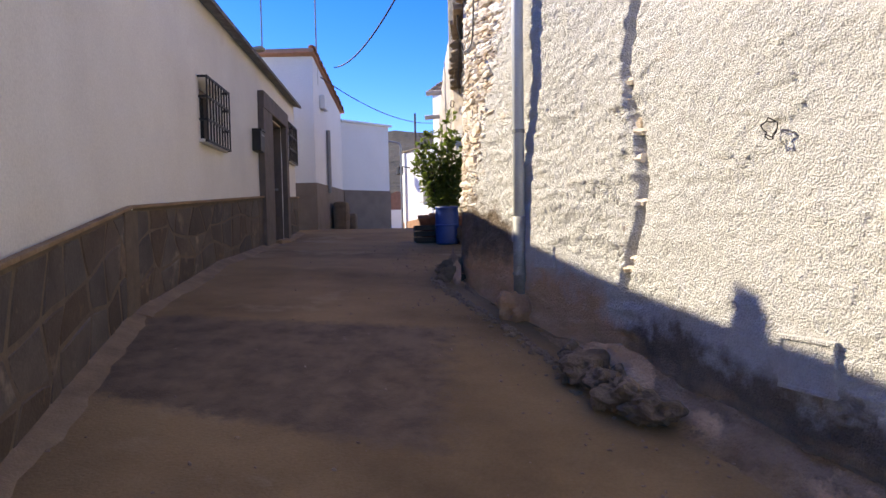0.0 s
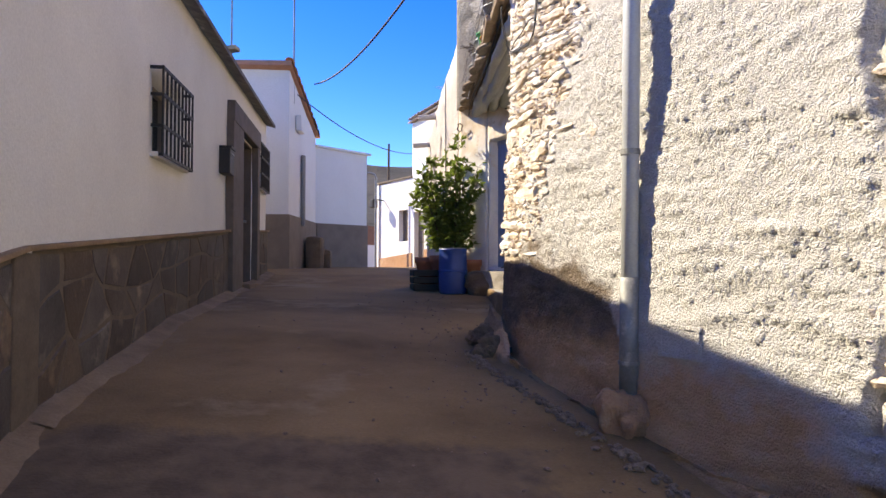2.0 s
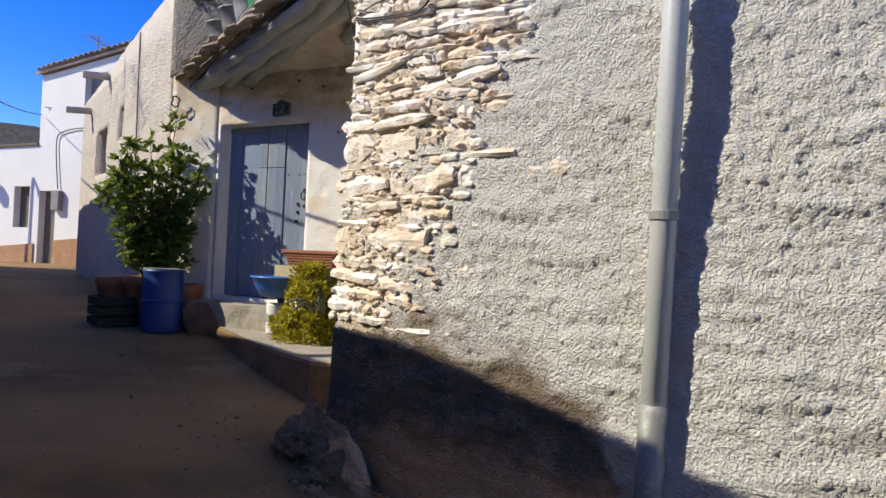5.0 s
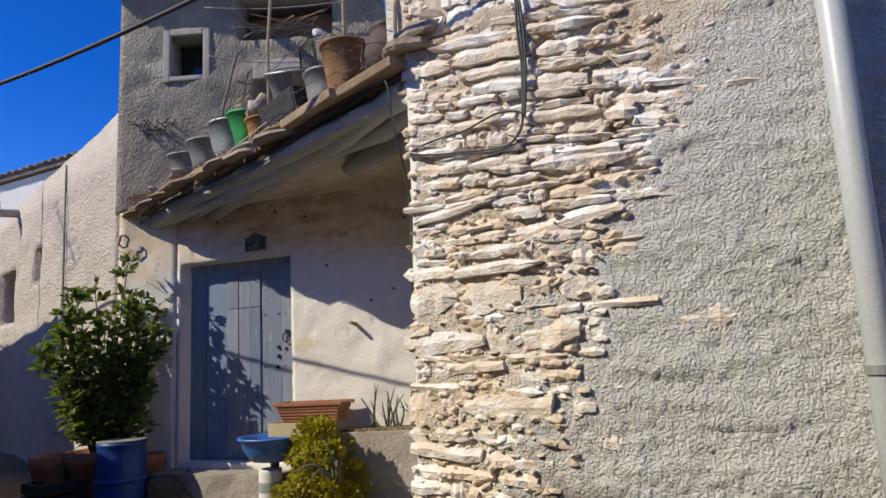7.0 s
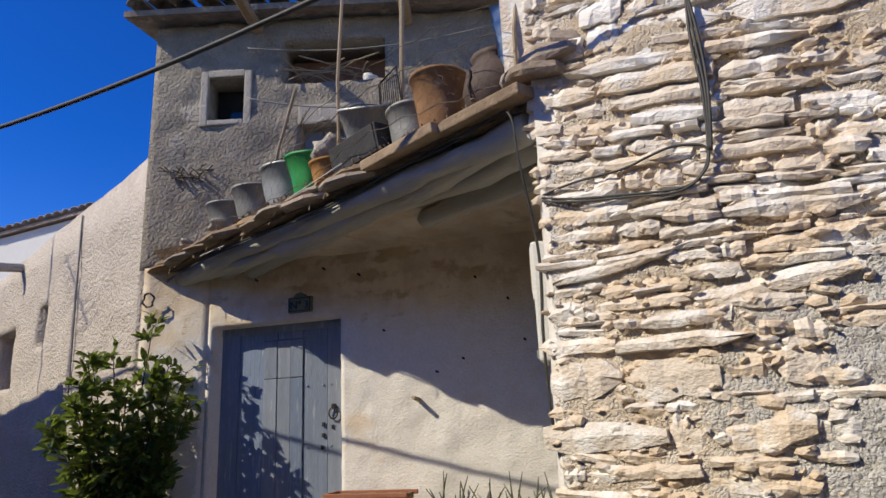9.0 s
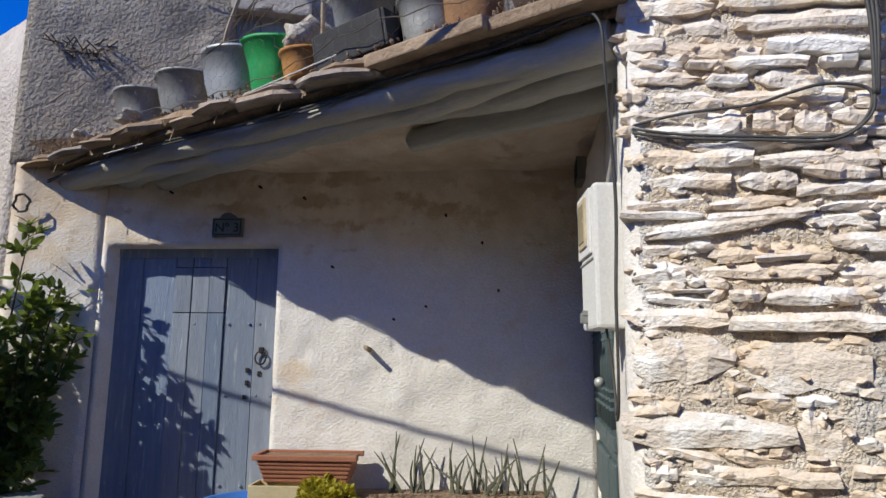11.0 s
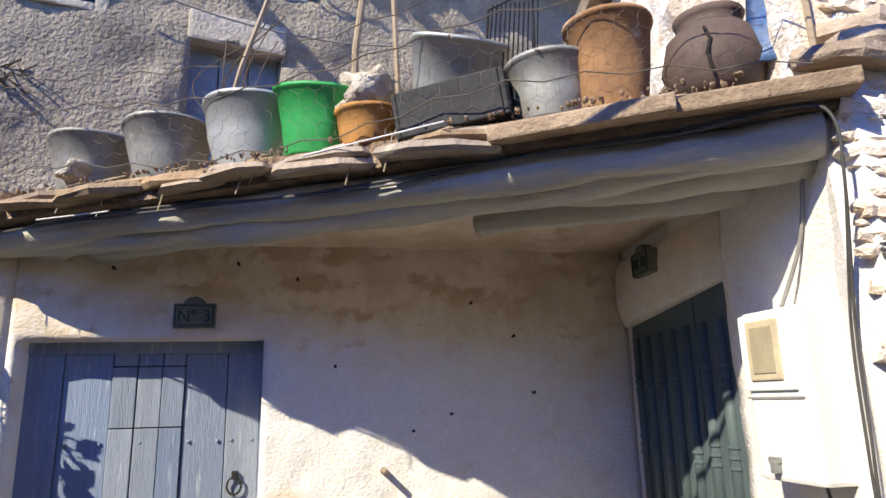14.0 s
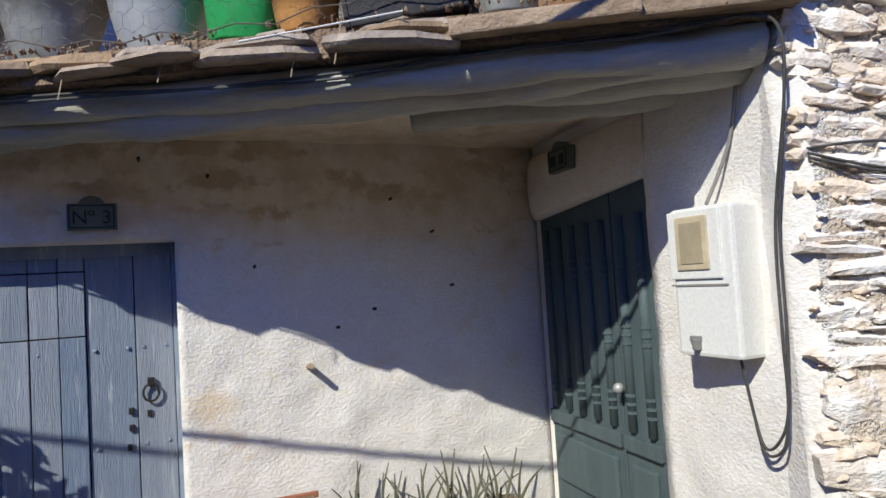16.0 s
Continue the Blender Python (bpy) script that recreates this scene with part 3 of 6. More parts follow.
foot = part("wall_foot", bm, "foot", stone_house, "dark crumbling cement and earth foot", smooth=True)


def earth_depth(c):
    high_here = c.z - ground_z(c.x, c.y)
    top = 0.05 + 0.2 * fbm((c.x * 3, c.y * 3, 1), 3) + lerp_list(7.1 - c.y, ((0, 0.0), (0.4, 0.14), (0.8, 0.4), (1.2, 0.7), (2.2, 0.8), (3.1, 0.5), (3.6, 0.02), (6, 0)))
    return min(high_here - 0.03 - 0.12 * fbm((c.x * 4, c.y * 4, 1), 3), top - high_here)


layer_of(foot.data, "earth_coat", earth_depth)
layer_of(foot.data, "foot_coat", lambda c: 0.3 * fbm((c.x * 3, c.y * 3, c.z * 3), 3) + 0.08)
layer_of(foot.data, "street_coat", lambda c: 0.05 + 0.12 * fbm((c.x * 5, c.y * 5, 7), 3) - (c.z - ground_z(c.x, c.y)))

# ---- covered porch in the angle of the houses ----
B1, B2, B3 = (0.02, 11.06), (0.40, 10.60), (1.97, 7.84)
D0, D1 = (1.97, 7.84), (0.25, 7.024)
porch_house = thing("village_house", "old gray roughcast house with a whitewashed slab-roofed porch", "house", (0, 0, 0))
part("porch_wall", wall_mesh(B1, B2, 1.0, ((0, 4.15), (0.6, 4.15)), 0.45, (), 0.07, 0.05, 3.0), "lime", porch_house, "lumpy whitewashed wall", smooth=True)
DOOR_B = (0.04, 1.19, 1.84, 3.60)
part("porch_wall", wall_mesh(B2, B3, 1.0, ((0, 4.15), (3.2, 4.15)), 0.45, (DOOR_B,), 0.035, 0.024, 5.0), "lime", porch_house, "lumpy whitewashed wall", smooth=True)
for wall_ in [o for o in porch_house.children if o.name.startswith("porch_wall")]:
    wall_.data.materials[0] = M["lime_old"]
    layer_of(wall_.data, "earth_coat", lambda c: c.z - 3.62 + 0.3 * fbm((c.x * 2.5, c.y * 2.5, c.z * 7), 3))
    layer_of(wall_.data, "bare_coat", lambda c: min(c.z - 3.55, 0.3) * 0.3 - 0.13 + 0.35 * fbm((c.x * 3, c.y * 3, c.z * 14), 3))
DOOR_G = (0.012, 1.07, 1.55, 3.74)
part("porch_wall", wall_mesh(D0, D1, 1.0, ((0, 4.2), (1.8, 4.35)), 0.45, (DOOR_G,), 0.06, 0.04, 3.0), "lime", porch_house, "smooth whitewashed wall", smooth=True)
# cream side wall
C0, C1 = (-0.43, 16.4), (0.01, 11.08)
CREAM_HOLES = ((1.25, 2.05, 3.38, 4.06), (2.80, 3.07, 3.76, 4.20))
part("side_wall", wall_mesh(C0, C1, 1.2, ((0, 4.69), (3.6, 5.04), (4.6, 5.12), (5.44, 5.22)), 0.4, CREAM_HOLES, 0.09, 0.04, 3.0), "cream", porch_house, "cream roughcast wall", smooth=True)
for s0, s1, z0, z1 in CREAM_HOLES:
    w = part("window", box((s1 - s0, 0.04, z1 - z0), on_wall(C0, C1, (s0 + s1) / 2, (z0 + z1) / 2, -0.24)), "brown_frame", porch_house, "small shuttered window")
for y, z in ((14.37, 4.80), (15.7, 4.50)):
    part("water_spout", add_rod(bmesh.new(), (-0.26 - (y - 14.4) * 0.09, y, z), (-0.62 - (y - 14.4) * 0.09, y - 0.02, z - 0.03), 0.055), "cream", porch_house)
# gray upper wall
G0, G1 = (-0.01, 11.10), (3.35, 7.75)
GRAY_HOLES = ((0.50, 0.86, 5.49, 5.94), (1.20, 2.14, 5.83, 6.27), (1.36, 1.90, 4.55, 5.42))
part("upper_wall", wall_mesh(G0, G1, 4.14, ((0, 6.5), (5, 6.5)), 0.45, GRAY_HOLES, 0.07, 0.07, 4.0), "gray", porch_house, "bare gray roughcast wall", smooth=True)
part("upper_wall", wall_mesh((1.7, 14.2), G0, 4.9, ((0, 6.5), (3.6, 6.5)), 0.4, (), 0.3, 0.03, 4.0), "gray", porch_house, "bare gray roughcast wall", smooth=True)

# ledge roof over the porch
bm = bmesh.new()
edge = [(0.16, 11.06), (0.12, 10.2), (0.16, 9.2), (0.19, 8.2), (0.20, 7.5), (0.26, 7.05)]
inner = [(0.05, 11.12), (0.75, 10.40), (1.6, 9.55), (2.4, 8.75), (3.2, 8.0), (3.4, 8.2)]
va = [[bm.verts.new((x, y, z)) for x, y in pts] for pts, z in ((edge, 4.10), (edge, 4.20), (inner, 4.32), (inner, 4.10))]
for a, b in zip(va, va[1:] + va[:1]):
    for k in range(5):
        bm.faces.new((a[k], a[k + 1], b[k + 1], b[k]))
bm.faces.new([r[0] for r in va]), bm.faces.new([r[-1] for r in va])
part("porch_roof", bm, "soil", porch_house, "slate and earth porch roof")

# wavy poplar beams under it
def hewn(bm, seed):
    """Knots, flats and adze marks on a round pole."""
    for v in bm.verts:
        q = Vector((v.co.x * 16, v.co.y * 3.2, v.co.z * 16 + seed * 3))
        v.co += Vector((noise.noise(q), 0, noise.noise(q + Vector((9, 0, 0))))) * 0.020 + Vector((noise.noise(q * 3), 0, noise.noise(q * 3 + Vector((4, 0, 0))))) * 0.006
    return bm


EAVE_X = ((7.05, 0.26), (7.5, 0.20), (8.2, 0.19), (9.2, 0.16), (10.2, 0.12), (11.06, 0.16))
pts = [(lerp_list(y, EAVE_X) + 0.115 + 0.01 * math.sin(y * 1.4), y, 4.045 + 0.012 * math.sin(y * 2.1)) for y in (7.06 + 3.97 * k / 80 for k in range(81))]
part("wall_plate", hewn(tube(pts, 0.064, 14, [0.064 + 0.010 * noise.noise((p[1] * 2, 0, 0)) for p in pts]), 9), "beam", porch_house, "whitewashed eave pole", smooth=True)
for k, (x, r, y0, y1, z) in enumerate(((0.35, 0.072, 7.10, 11.02, 4.03), (0.46, 0.070, 7.10, 10.75, 4.045), (0.58, 0.072, 7.2, 10.3, 4.085), (0.82, 0.070, 7.2, 8.35, 4.04))):
    pts, rad = [], []
    for j in range(61):
        u = j / 60
        y = y0 + (y1 - y0) * u
        pts.append((x + 0.030 * math.sin(y * 1.7 + k * 1.3) + 0.012 * math.sin(y * 4.1 + k), y, z + 0.026 * math.sin(y * 1.25 + k * 2.1) + 0.02 * noise.noise((y * 2, k, 0))))
        rad.append(r * (1 + 0.20 * noise.noise((y * 1.4, k * 3.0, 1)) + 0.07 * noise.noise((y * 6, k, 2))))
    part("beam", hewn(tube(pts, r, 14, rad), k), "beam", porch_house, "whitewashed crooked poplar beam", smooth=True)
bm = bmesh.new()
rows = []
for k in range(60):
    y = 7.02 + 3.7 * k / 59
    xa, xb = 0.45, max(0.5, min(0.40 + (10.6 - y) * 0.569 + 0.2, 2.2))
    rows.append([[bm.verts.new((xa + (xb - xa) * j / 16, y, 4.085 + lift + 0.03 * fbm((j * 0.4, y * 3, 1), 3))) for j in range(17)] for lift in (0.0, 0.05)])
for a, b in zip(rows, rows[1:]):
    for j in range(16):
        for h in (0, 1):
            bm.faces.new((a[h][j], a[h][j + 1], b[h][j + 1], b[h][j]))
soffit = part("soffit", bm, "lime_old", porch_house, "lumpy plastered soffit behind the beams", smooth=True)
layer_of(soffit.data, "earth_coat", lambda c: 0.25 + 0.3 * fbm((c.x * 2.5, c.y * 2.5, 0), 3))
layer_of(soffit.data, "bare_coat", lambda c: -0.1 + 0.35 * fbm((c.x * 3, c.y * 6, 0), 3))

# ---- left-hand white house ----
LS, L0, L1, L2 = (-0.75, -6.0), (-1.0, -0.8), (-2.45, 4.83), (-3.27, 13.1)
white_house = thing("white_house", "low white painted house with a slate dado", "house")
part("wall", wall_mesh(LS, L0, -2.0, ((0, 4.49), (6, 4.49)), 0.4, (), 0.6), "plaster", white_house)
WIN1, DOOR_L, WIN2 = (2.05, 2.90, 2.77, 3.43), (5.65, 6.82, 1.3, 3.66), (7.22, 8.05, 3.13, 3.80)
L_FIRST = (Vector(L1) - Vector(L0)).length
part("wall", wall_mesh(L0, L2, -0.5, ((0, 4.49), (5.8, 4.47), (7.4, 4.31), (14.2, 4.33)), 0.4, tuple((a + L_FIRST, b + L_FIRST, c, d) for a, b, c, d in (WIN1, DOOR_L, WIN2)), 0.15, 0.03, 1.2, bend=L1), "plaster", white_house, "white painted wall", smooth=True)
part("end_wall", wall_mesh(L2, (-7, 12.9), 1.0, ((0, 4.5), (1.9, 5.6), (4, 4.5)), 0.3, (), 1.0), "plaster", white_house)

# roof slab with two rows of cover tiles at the eave
roof_base = [(-0.60, -6.0), (-0.84, -0.8), (-2.30, 4.86), (-2.45, 6.4), (-3.12, 13.15)]
ROOF_Z = (4.47, 4.47, 4.45, 4.28, 4.29)
bm = bmesh.new()
lower, upper = [], []
for (x, y), z in zip(roof_base, ROOF_Z):
    lower.append((bm.verts.new((x, y, z)), bm.verts.new((x - 3.6, y - 0.3, z + 1.15))))
    upper.append((bm.verts.new((x, y, z + 0.05)), bm.verts.new((x - 3.6, y - 0.3, z + 1.20))))
for (a, b), (c, d), (e, f), (g, h) in zip(lower, lower[1:], upper, upper[1:]):
    bm.faces.new((a, b, d, c)), bm.faces.new((e, f, h, g)), bm.faces.new((a, c, g, e)), bm.faces.new((b, d, h, f))
part("roof", bm, "tile_old", white_house, "old clay tile roof")


def tile_mesh(length=0.42, r=0.095, name="tile"):
    bm = bmesh.new()
    rings = []
    for t, taper in ((0, 1.0), (1, 0.82)):
        rings.append([[bm.verts.new((rr * taper * math.cos(a), t * length, rr * taper * 0.8 * math.sin(a))) for a in (math.pi * j / 8 for j in range(9))] for rr in (r, r - 0.014)])
    (a0, a1), (b0, b1) = rings
    for j in range(8):
        bm.faces.new((a0[j], a0[j + 1], b0[j + 1], b0[j])), bm.faces.new((a1[j], a1[j + 1], b1[j + 1], b1[j]))
        bm.faces.new((a0[j], a0[j + 1], a1[j + 1], a1[j])), bm.faces.new((b0[j], b0[j + 1], b1[j + 1], b1[j]))
    bm.faces.new((a0[0], a1[0], b1[0], b0[0])), bm.faces.new((a0[8], a1[8], b1[8], b0[8]))
    return bm


tile_old = mesh_of(tile_mesh(), "tile", "tile_old", True)
tile_new = mesh_of(tile_mesh(), "tile", "tile", True)
tile_bleached = mesh_of(tile_mesh(), "tile", "tile_pale", True)


def tile_row(parent, a, b, slope_dir, rise, me, gap=0.2, lift=0.05, jitter=0.03):
    """Cover tiles side by side from a to b, each lying up slope_dir."""
    a, b = Vector(a), Vector(b)
    n_ = max(2, int((b - a).length / gap))
    d = Vector((slope_dir[0], slope_dir[1], rise)).normalized()
    for k in range(n_):
        p = a.lerp(b, (k + 0.5) / n_)
        ob = new("tile", me)
        x = d.cross(Vector((0, 0, 1))).normalized()
        z = x.cross(d)
        m = Matrix((x, d, z)).transposed().to_4x4()
        ob.parent = parent
        ob.matrix_basis = Matrix.Translation(p + Vector((random.uniform(-jitter, jitter), random.uniform(-jitter, jitter), lift + random.uniform(-0.01, 0.012)))) @ m @ pose(0, 0, 0, 0, 0, random.uniform(-4, 4))


for (p, z), (q, w) in zip(zip(roof_base[1:], ROOF_Z[1:]), zip(roof_base[2:], ROOF_Z[2:])):
    tile_row(white_house, (p[0] - 0.14, p[1], z + 0.02), (q[0] - 0.14, q[1], w + 0.02), (-1, -0.08), 0.32, tile_old, 0.2, 0.045)
# chimney on the roof slope
part("chimney", box((0.14, 0.14, 0.9), pose(-2.78, 4.95, 4.66), 0.015), "plaster", white_house)

# ---- second white house, beyond a gap ----
tall_house = thing("tall_white_house", "white house with an orange tiled verge and brown dado", "house")
H2a, H2b, H2c = (-6.5, 13.90), (-3.07, 14.04), (-3.19, 17.75)
part("side_wall", wall_mesh(H2a, H2b, 1.0, ((0, 5.62), (3.5, 5.60)), 0.3, (), 0.5), "white_far", tall_house)
part("wall", wall_mesh(H2b, H2c, 1.0, ((0, 5.6), (3.7, 5.0)), 0.3, (), 0.4, 0.02, 1.2), "white_far", tall_house)
tile_row(tall_house, (-6.4, 13.83, 5.62), (-3.0, 13.97, 5.62), (0, 1), -0.12, tile_old, 0.2, 0.03)
bm = bmesh.new()
a = [(-3.0, 13.85, 5.64), (-3.12, 17.85, 5.04), (-6.5, 17.6, 5.04), (-6.5, 13.8, 5.64)]
lo, hi = [bm.verts.new(p) for p in a], [bm.verts.new((p[0], p[1], p[2] + 0.09)) for p in a]
bm.faces.new(lo), bm.faces.new(hi)
for k in range(4):
    bm.faces.new((lo[k], lo[(k + 1) % 4], hi[(k + 1) % 4], hi[k]))
part("roof", bm, "tile", tall_house, "orange clay tile roof")
part("dado", wall_mesh((-3.6, 13.985), (H2b[0] + 0.03, H2b[1] - 0.03), 1.2, ((0, 2.84), (0.6, 2.84)), 0.04), "dado_paint", tall_house, "brown painted dado")
part("dado", wall_mesh((H2b[0] + 0.03, H2b[1] - 0.03), (H2c[0] + 0.03, H2c[1] - 0.02), 1.2, ((0, 2.84), (3.7, 2.92)), 0.04), "dado_paint", tall_house, "brown painted dado")
for k in range(11):
    ob = new("tile", tile_new)
    ob.parent = tall_house
    ob.matrix_basis = pose(-3.03 - 0.011 * k, 13.86 + 0.36 * k, 5.72 - 0.058 * k, -9, random.uniform(20, 35), random.uniform(-3, 3))
part("drain_pipe", tube([(-3.06, 15.45, 2.7), (-3.06, 15.45, 4.2)], 0.05, 8), "gray_cable", tall_house)
part("junction_box", box((0.12, 0.4, 0.32), pose(-3.03, 14.95, 4.75), 0.02), "white_far", tall_house)

# ---- third white house, lower, across the bend ----
low_house = thing("low_white_house", "low white house with a flat coping and brown dado", "house")
H3a, H3b, H3c = (-3.19, 17.75), (-2.03, 18.95), (-6.0, 20.8)
part("wall", wall_mesh(H3a, H3b, 1.0, ((0, 4.80), (1.7, 4.80)), 0.3, (), 0.4), "white_far", low_house)
part("wall", wall_mesh((H3b[0] - 0.35, H3b[1] + 0.3), H3c, 1.0, ((0, 4.80), (4.4, 4.7)), 0.3, (), 0.6), "white_far", low_house)
part("dado", wall_mesh((-3.14, 17.74), (-2.0, 18.93), 1.2, ((0, 2.92), (1.7, 2.93)), 0.04), "dado_paint", low_house, "brown painted dado")
part("coping", add_box(box((1.78, 0.42, 0.06), on_wall(H3a, H3b, 0.86, 4.83, -0.13), 0.01), (4.3, 0.42, 0.06), on_wall(H3b, H3c, 2.3, 4.83, -0.16), 0.01), "white_far", low_house)

# ---- sunlit white houses beyond on the other side ----
E0, E1 = (-2.30, 25.54), (2.0, 18.79)
far_house = thing("far_white_house", "sunlit low white house with a tan dado", "house")
E_MID = 2.58
ed = (Vector(E1) - Vector(E0)).normalized()
em = Vector(E0) + ed * E_MID
EH = ((1.69, 2.31, 2.71, 3.78), (2.70, 3.33, 1.3, 3.66))
EU = (4.20, 5.18, 5.65, 6.55)
part("wall", wall_mesh(E0, em, 1.0, ((0, 4.80), (E_MID, 4.84)), 0.35, (EH[0],), 0.5), "white_far", far_house)
part("side_wall", wall_mesh((2.0, 27.2), E0, 1.0, ((0, 4.8), (4.4, 4.8)), 0.35, (), 1.0), "white_far", far_house)
part("coping", box((E_MID, 0.5, 0.07), on_wall(E0, E1, E_MID / 2, 4.86, -0.2), 0.01), "tile_old", far_house)
upper_house = thing("upper_white_house", "sunlit two-storey white house with corrugated tile eaves", "house")
part("wall", wall_mesh(em, E1, 1.0, ((0, 6.62), (5.4, 7.25)), 0.35, tuple((a - E_MID, b - E_MID, c, d) for a, b, c, d in (EH[1], EU)), 0.4), "white_far", upper_house)
part("side_wall", wall_mesh((em.x + 2.5, em.y + 3), em, 3.8, ((0, 6.8), (3.9, 6.62)), 0.3, (), 0.8), "white_far", upper_house)
for (a, b, c, d), house, mat_, name in ((EH[0], far_house, "brown_frame", "window"), (EH[1], upper_house, "brown_door", "door"), (EU, upper_house, "gray_cable", "window")):
    part(name, box((b - a, 0.05, d - c), on_wall(E0, E1, (a + b) / 2, (c + d) / 2, -0.2)), mat_, house)
for k in range(7):
    part("roller_slat", box((0.5, 0.02, 0.055), on_wall(E0, E1, 4.90, 5.72 + 0.06 * k, -0.13), 0.004), "blind", upper_house)
part("dado", wall_mesh(Vector(E0) + Vector((-0.03, -0.02)), em + Vector((-0.03, -0.02)), 1.2, ((0, 2.1), (E_MID, 2.3)), 0.035), "tan", far_house, "tan dado")
part("dado", wall_mesh(em + ed * 0.77 + Vector((-0.03, -0.02)), Vector(E1) + Vector((-0.03, -0.02)), 1.2, ((0, 2.4), (4.6, 2.75)), 0.035), "tan", upper_house, "tan dado")
bm = bmesh.new()
en = Vector((ed.y, -ed.x))
a = [(em + en * 0.12 - ed * 0.1, 6.64), (Vector(E1) + en * 0.12, 7.27), (Vector(E1) - en * 4, 8.0), (em - en * 4 - ed * 0.1, 7.4)]
lo, hi = [bm.verts.new((p.x, p.y, z)) for p, z in a], [bm.verts.new((p.x, p.y, z + 0.06)) for p, z in a]
bm.faces.new(lo), bm.faces.new(hi)
for k in range(4):
    bm.faces.new((lo[k], lo[(k + 1) % 4], hi[(k + 1) % 4], hi[k]))
part("roof", bm, "tile_pale", upper_house, "gray corrugated tile roof")
p, q = em + en * 0.18, Vector(E1) + en * 0.18
tile_row(upper_house, (p.x, p.y, 6.69), (q.x, q.y, 7.32), (-en.x, -en.y), 0.25, tile_bleached, 0.19, 0.03, 0.01)

# ---- distance ----
bm = bmesh.new()
cols = []
for i in range(61):
    x = -260 + 8 * i
    col = []
    for j in range(21):
        y = 120 + 12 * j
        u = j / 20
        z = -4 + 62 * (u ** 0.8) * (0.75 + 0.25 * math.cos((x + 40) / 130)) + 14 * fbm((x * 0.012, y * 0.012, 3), 4) * u
        col.append(bm.verts.new((x, y, z)))
    cols.append(col)
for a, b in zip(cols, cols[1:]):
    for j in range(20):
        bm.faces.new((a[j], a[j + 1], b[j + 1], b[j]))
solid("backdrop_hill", bm, "hill", "bare brown hillside behind the village", "hill", kind="structure", smooth=True)
# ---- dado of the white house: slate slabs in grout ----
DADO = (((L0, L1), ((0, 1.02), (3.69, 1.60), (5.81, 1.93)), ((0, 0.0), (3.6, 0.60), (5.81, 1.05))), ((L1, L2), ((0, 1.93), (4.85, 2.28), (8.31, 2.46)), ((0, 1.05), (8.31, 1.6))))
slab_count = 0
for (a, b), tops, _ in DADO:
    d = (Vector(b) - Vector(a)).normalized()
    off = Vector((d.y, -d.x)) * 0.035
    spans = ((0, (Vector(b) - Vector(a)).length),) if a == L0 else ((0, 4.92), (7.05, 8.31))
    for s0, s1 in spans:
        pa, pb = Vector(a) + d * s0 + off, Vector(a) + d * s1 + off
        tp = [(s - s0, z) for s, z in tops]
        tp = [(0, lerp_list(s0, tops)), (s1 - s0, lerp_list(s1, tops))] + [(s, z) for s, z in tp if 0 < s < s1 - s0]
        tp.sort()
        dado = part("dado", wall_mesh(pa, pb, -0.4, tp, 0.034, (), 0.4), "grout", white_house, "slate slab dado in brown grout")
        bm = bmesh.new()
        for (u0, z0), (u1, z1) in zip(tp, tp[1:]):
            m0, m1 = on_wall(pa, pb, u0, z0 + 0.012, 0.012), on_wall(pa, pb, u1, z1 + 0.012, 0.012)
            m, dist = between(m0.translation, m1.translation)
            add_box(bm, (0.05, 0.028, dist), m @ pose(0, 0, 0, 0, 0, 90 if abs(m.to_3x3().col[0].z) > 0.5 else 0), 0.006)
        part("dado_cap", bm, "cement", white_house, "thin cement cap")
        n_ = max(1, int((s1 - s0) / 0.36))
        cells = {}

        def corner(i, j, n_=n_, s0=s0, s1=s1, tops=tops, a=a, b=b):
            if (i, j) not in cells:
                s = s0 + (s1 - s0) * i / n_ + (random.uniform(-0.15, 0.15) if 0 < i < n_ else 0)
                top = lerp_list(s, tops) - 0.02
                q = on_wall(a, b, s, 0).translation
                low = ground_z(q.x, q.y) - 0.05
                cells[i, j] = (s, low + (top - low) * (j / 3) + (random.uniform(-0.12, 0.12) if 0 < j < 3 else 0))
            return cells[i, j]
        for i in range(n_):
            for j in range(3):
                quad = [corner(i, j), corner(i + 1, j), corner(i + 1, j + 1), corner(i, j + 1)]
                cs, cz = sum(q[0] for q in quad) / 4, sum(q[1] for q in quad) / 4
                rim = []
                for k in range(4):
                    p, q = quad[k], quad[(k + 1) % 4]
                    rim.append((p[0] * 0.9 + cs * 0.1, p[1] * 0.9 + cz * 0.1))
                    t = random.uniform(0.35, 0.65)
                    bulge = random.uniform(-0.10, 0.12)
                    rim.append(((p[0] + (q[0] - p[0]) * t) * (1 - bulge - 0.06) + cs * (bulge + 0.06), (p[1] + (q[1] - p[1]) * t) * (1 - bulge - 0.06) + cz * (bulge + 0.06)))
                bm = bmesh.new()
                proud = random.uniform(0.002, 0.007)
                tilt = random.uniform(-0.004, 0.004)
                outer = [bm.verts.new(on_wall(a, b, s, z, 0.033).translation) for s, z in rim]
                inner_ = [bm.verts.new(on_wall(a, b, cs + (s - cs) * 0.94, cz + (z - cz) * 0.94, 0.036 + proud + tilt * (z - cz) * 5).translation) for s, z in rim]
                bm.faces.new(inner_)
                for k in range(8):
                    bm.faces.new((outer[k], outer[(k + 1) % 8], inner_[(k + 1) % 8], inner_[k]))
                part("slab", bm, "dado", dado)

part("dado", box((0.10, 0.30, 1.5), pose(L1[0] + 0.012, L1[1], 1.17, 0, 0, 10), 0.01), "grout", white_house, "slate dado at the bend of the wall")

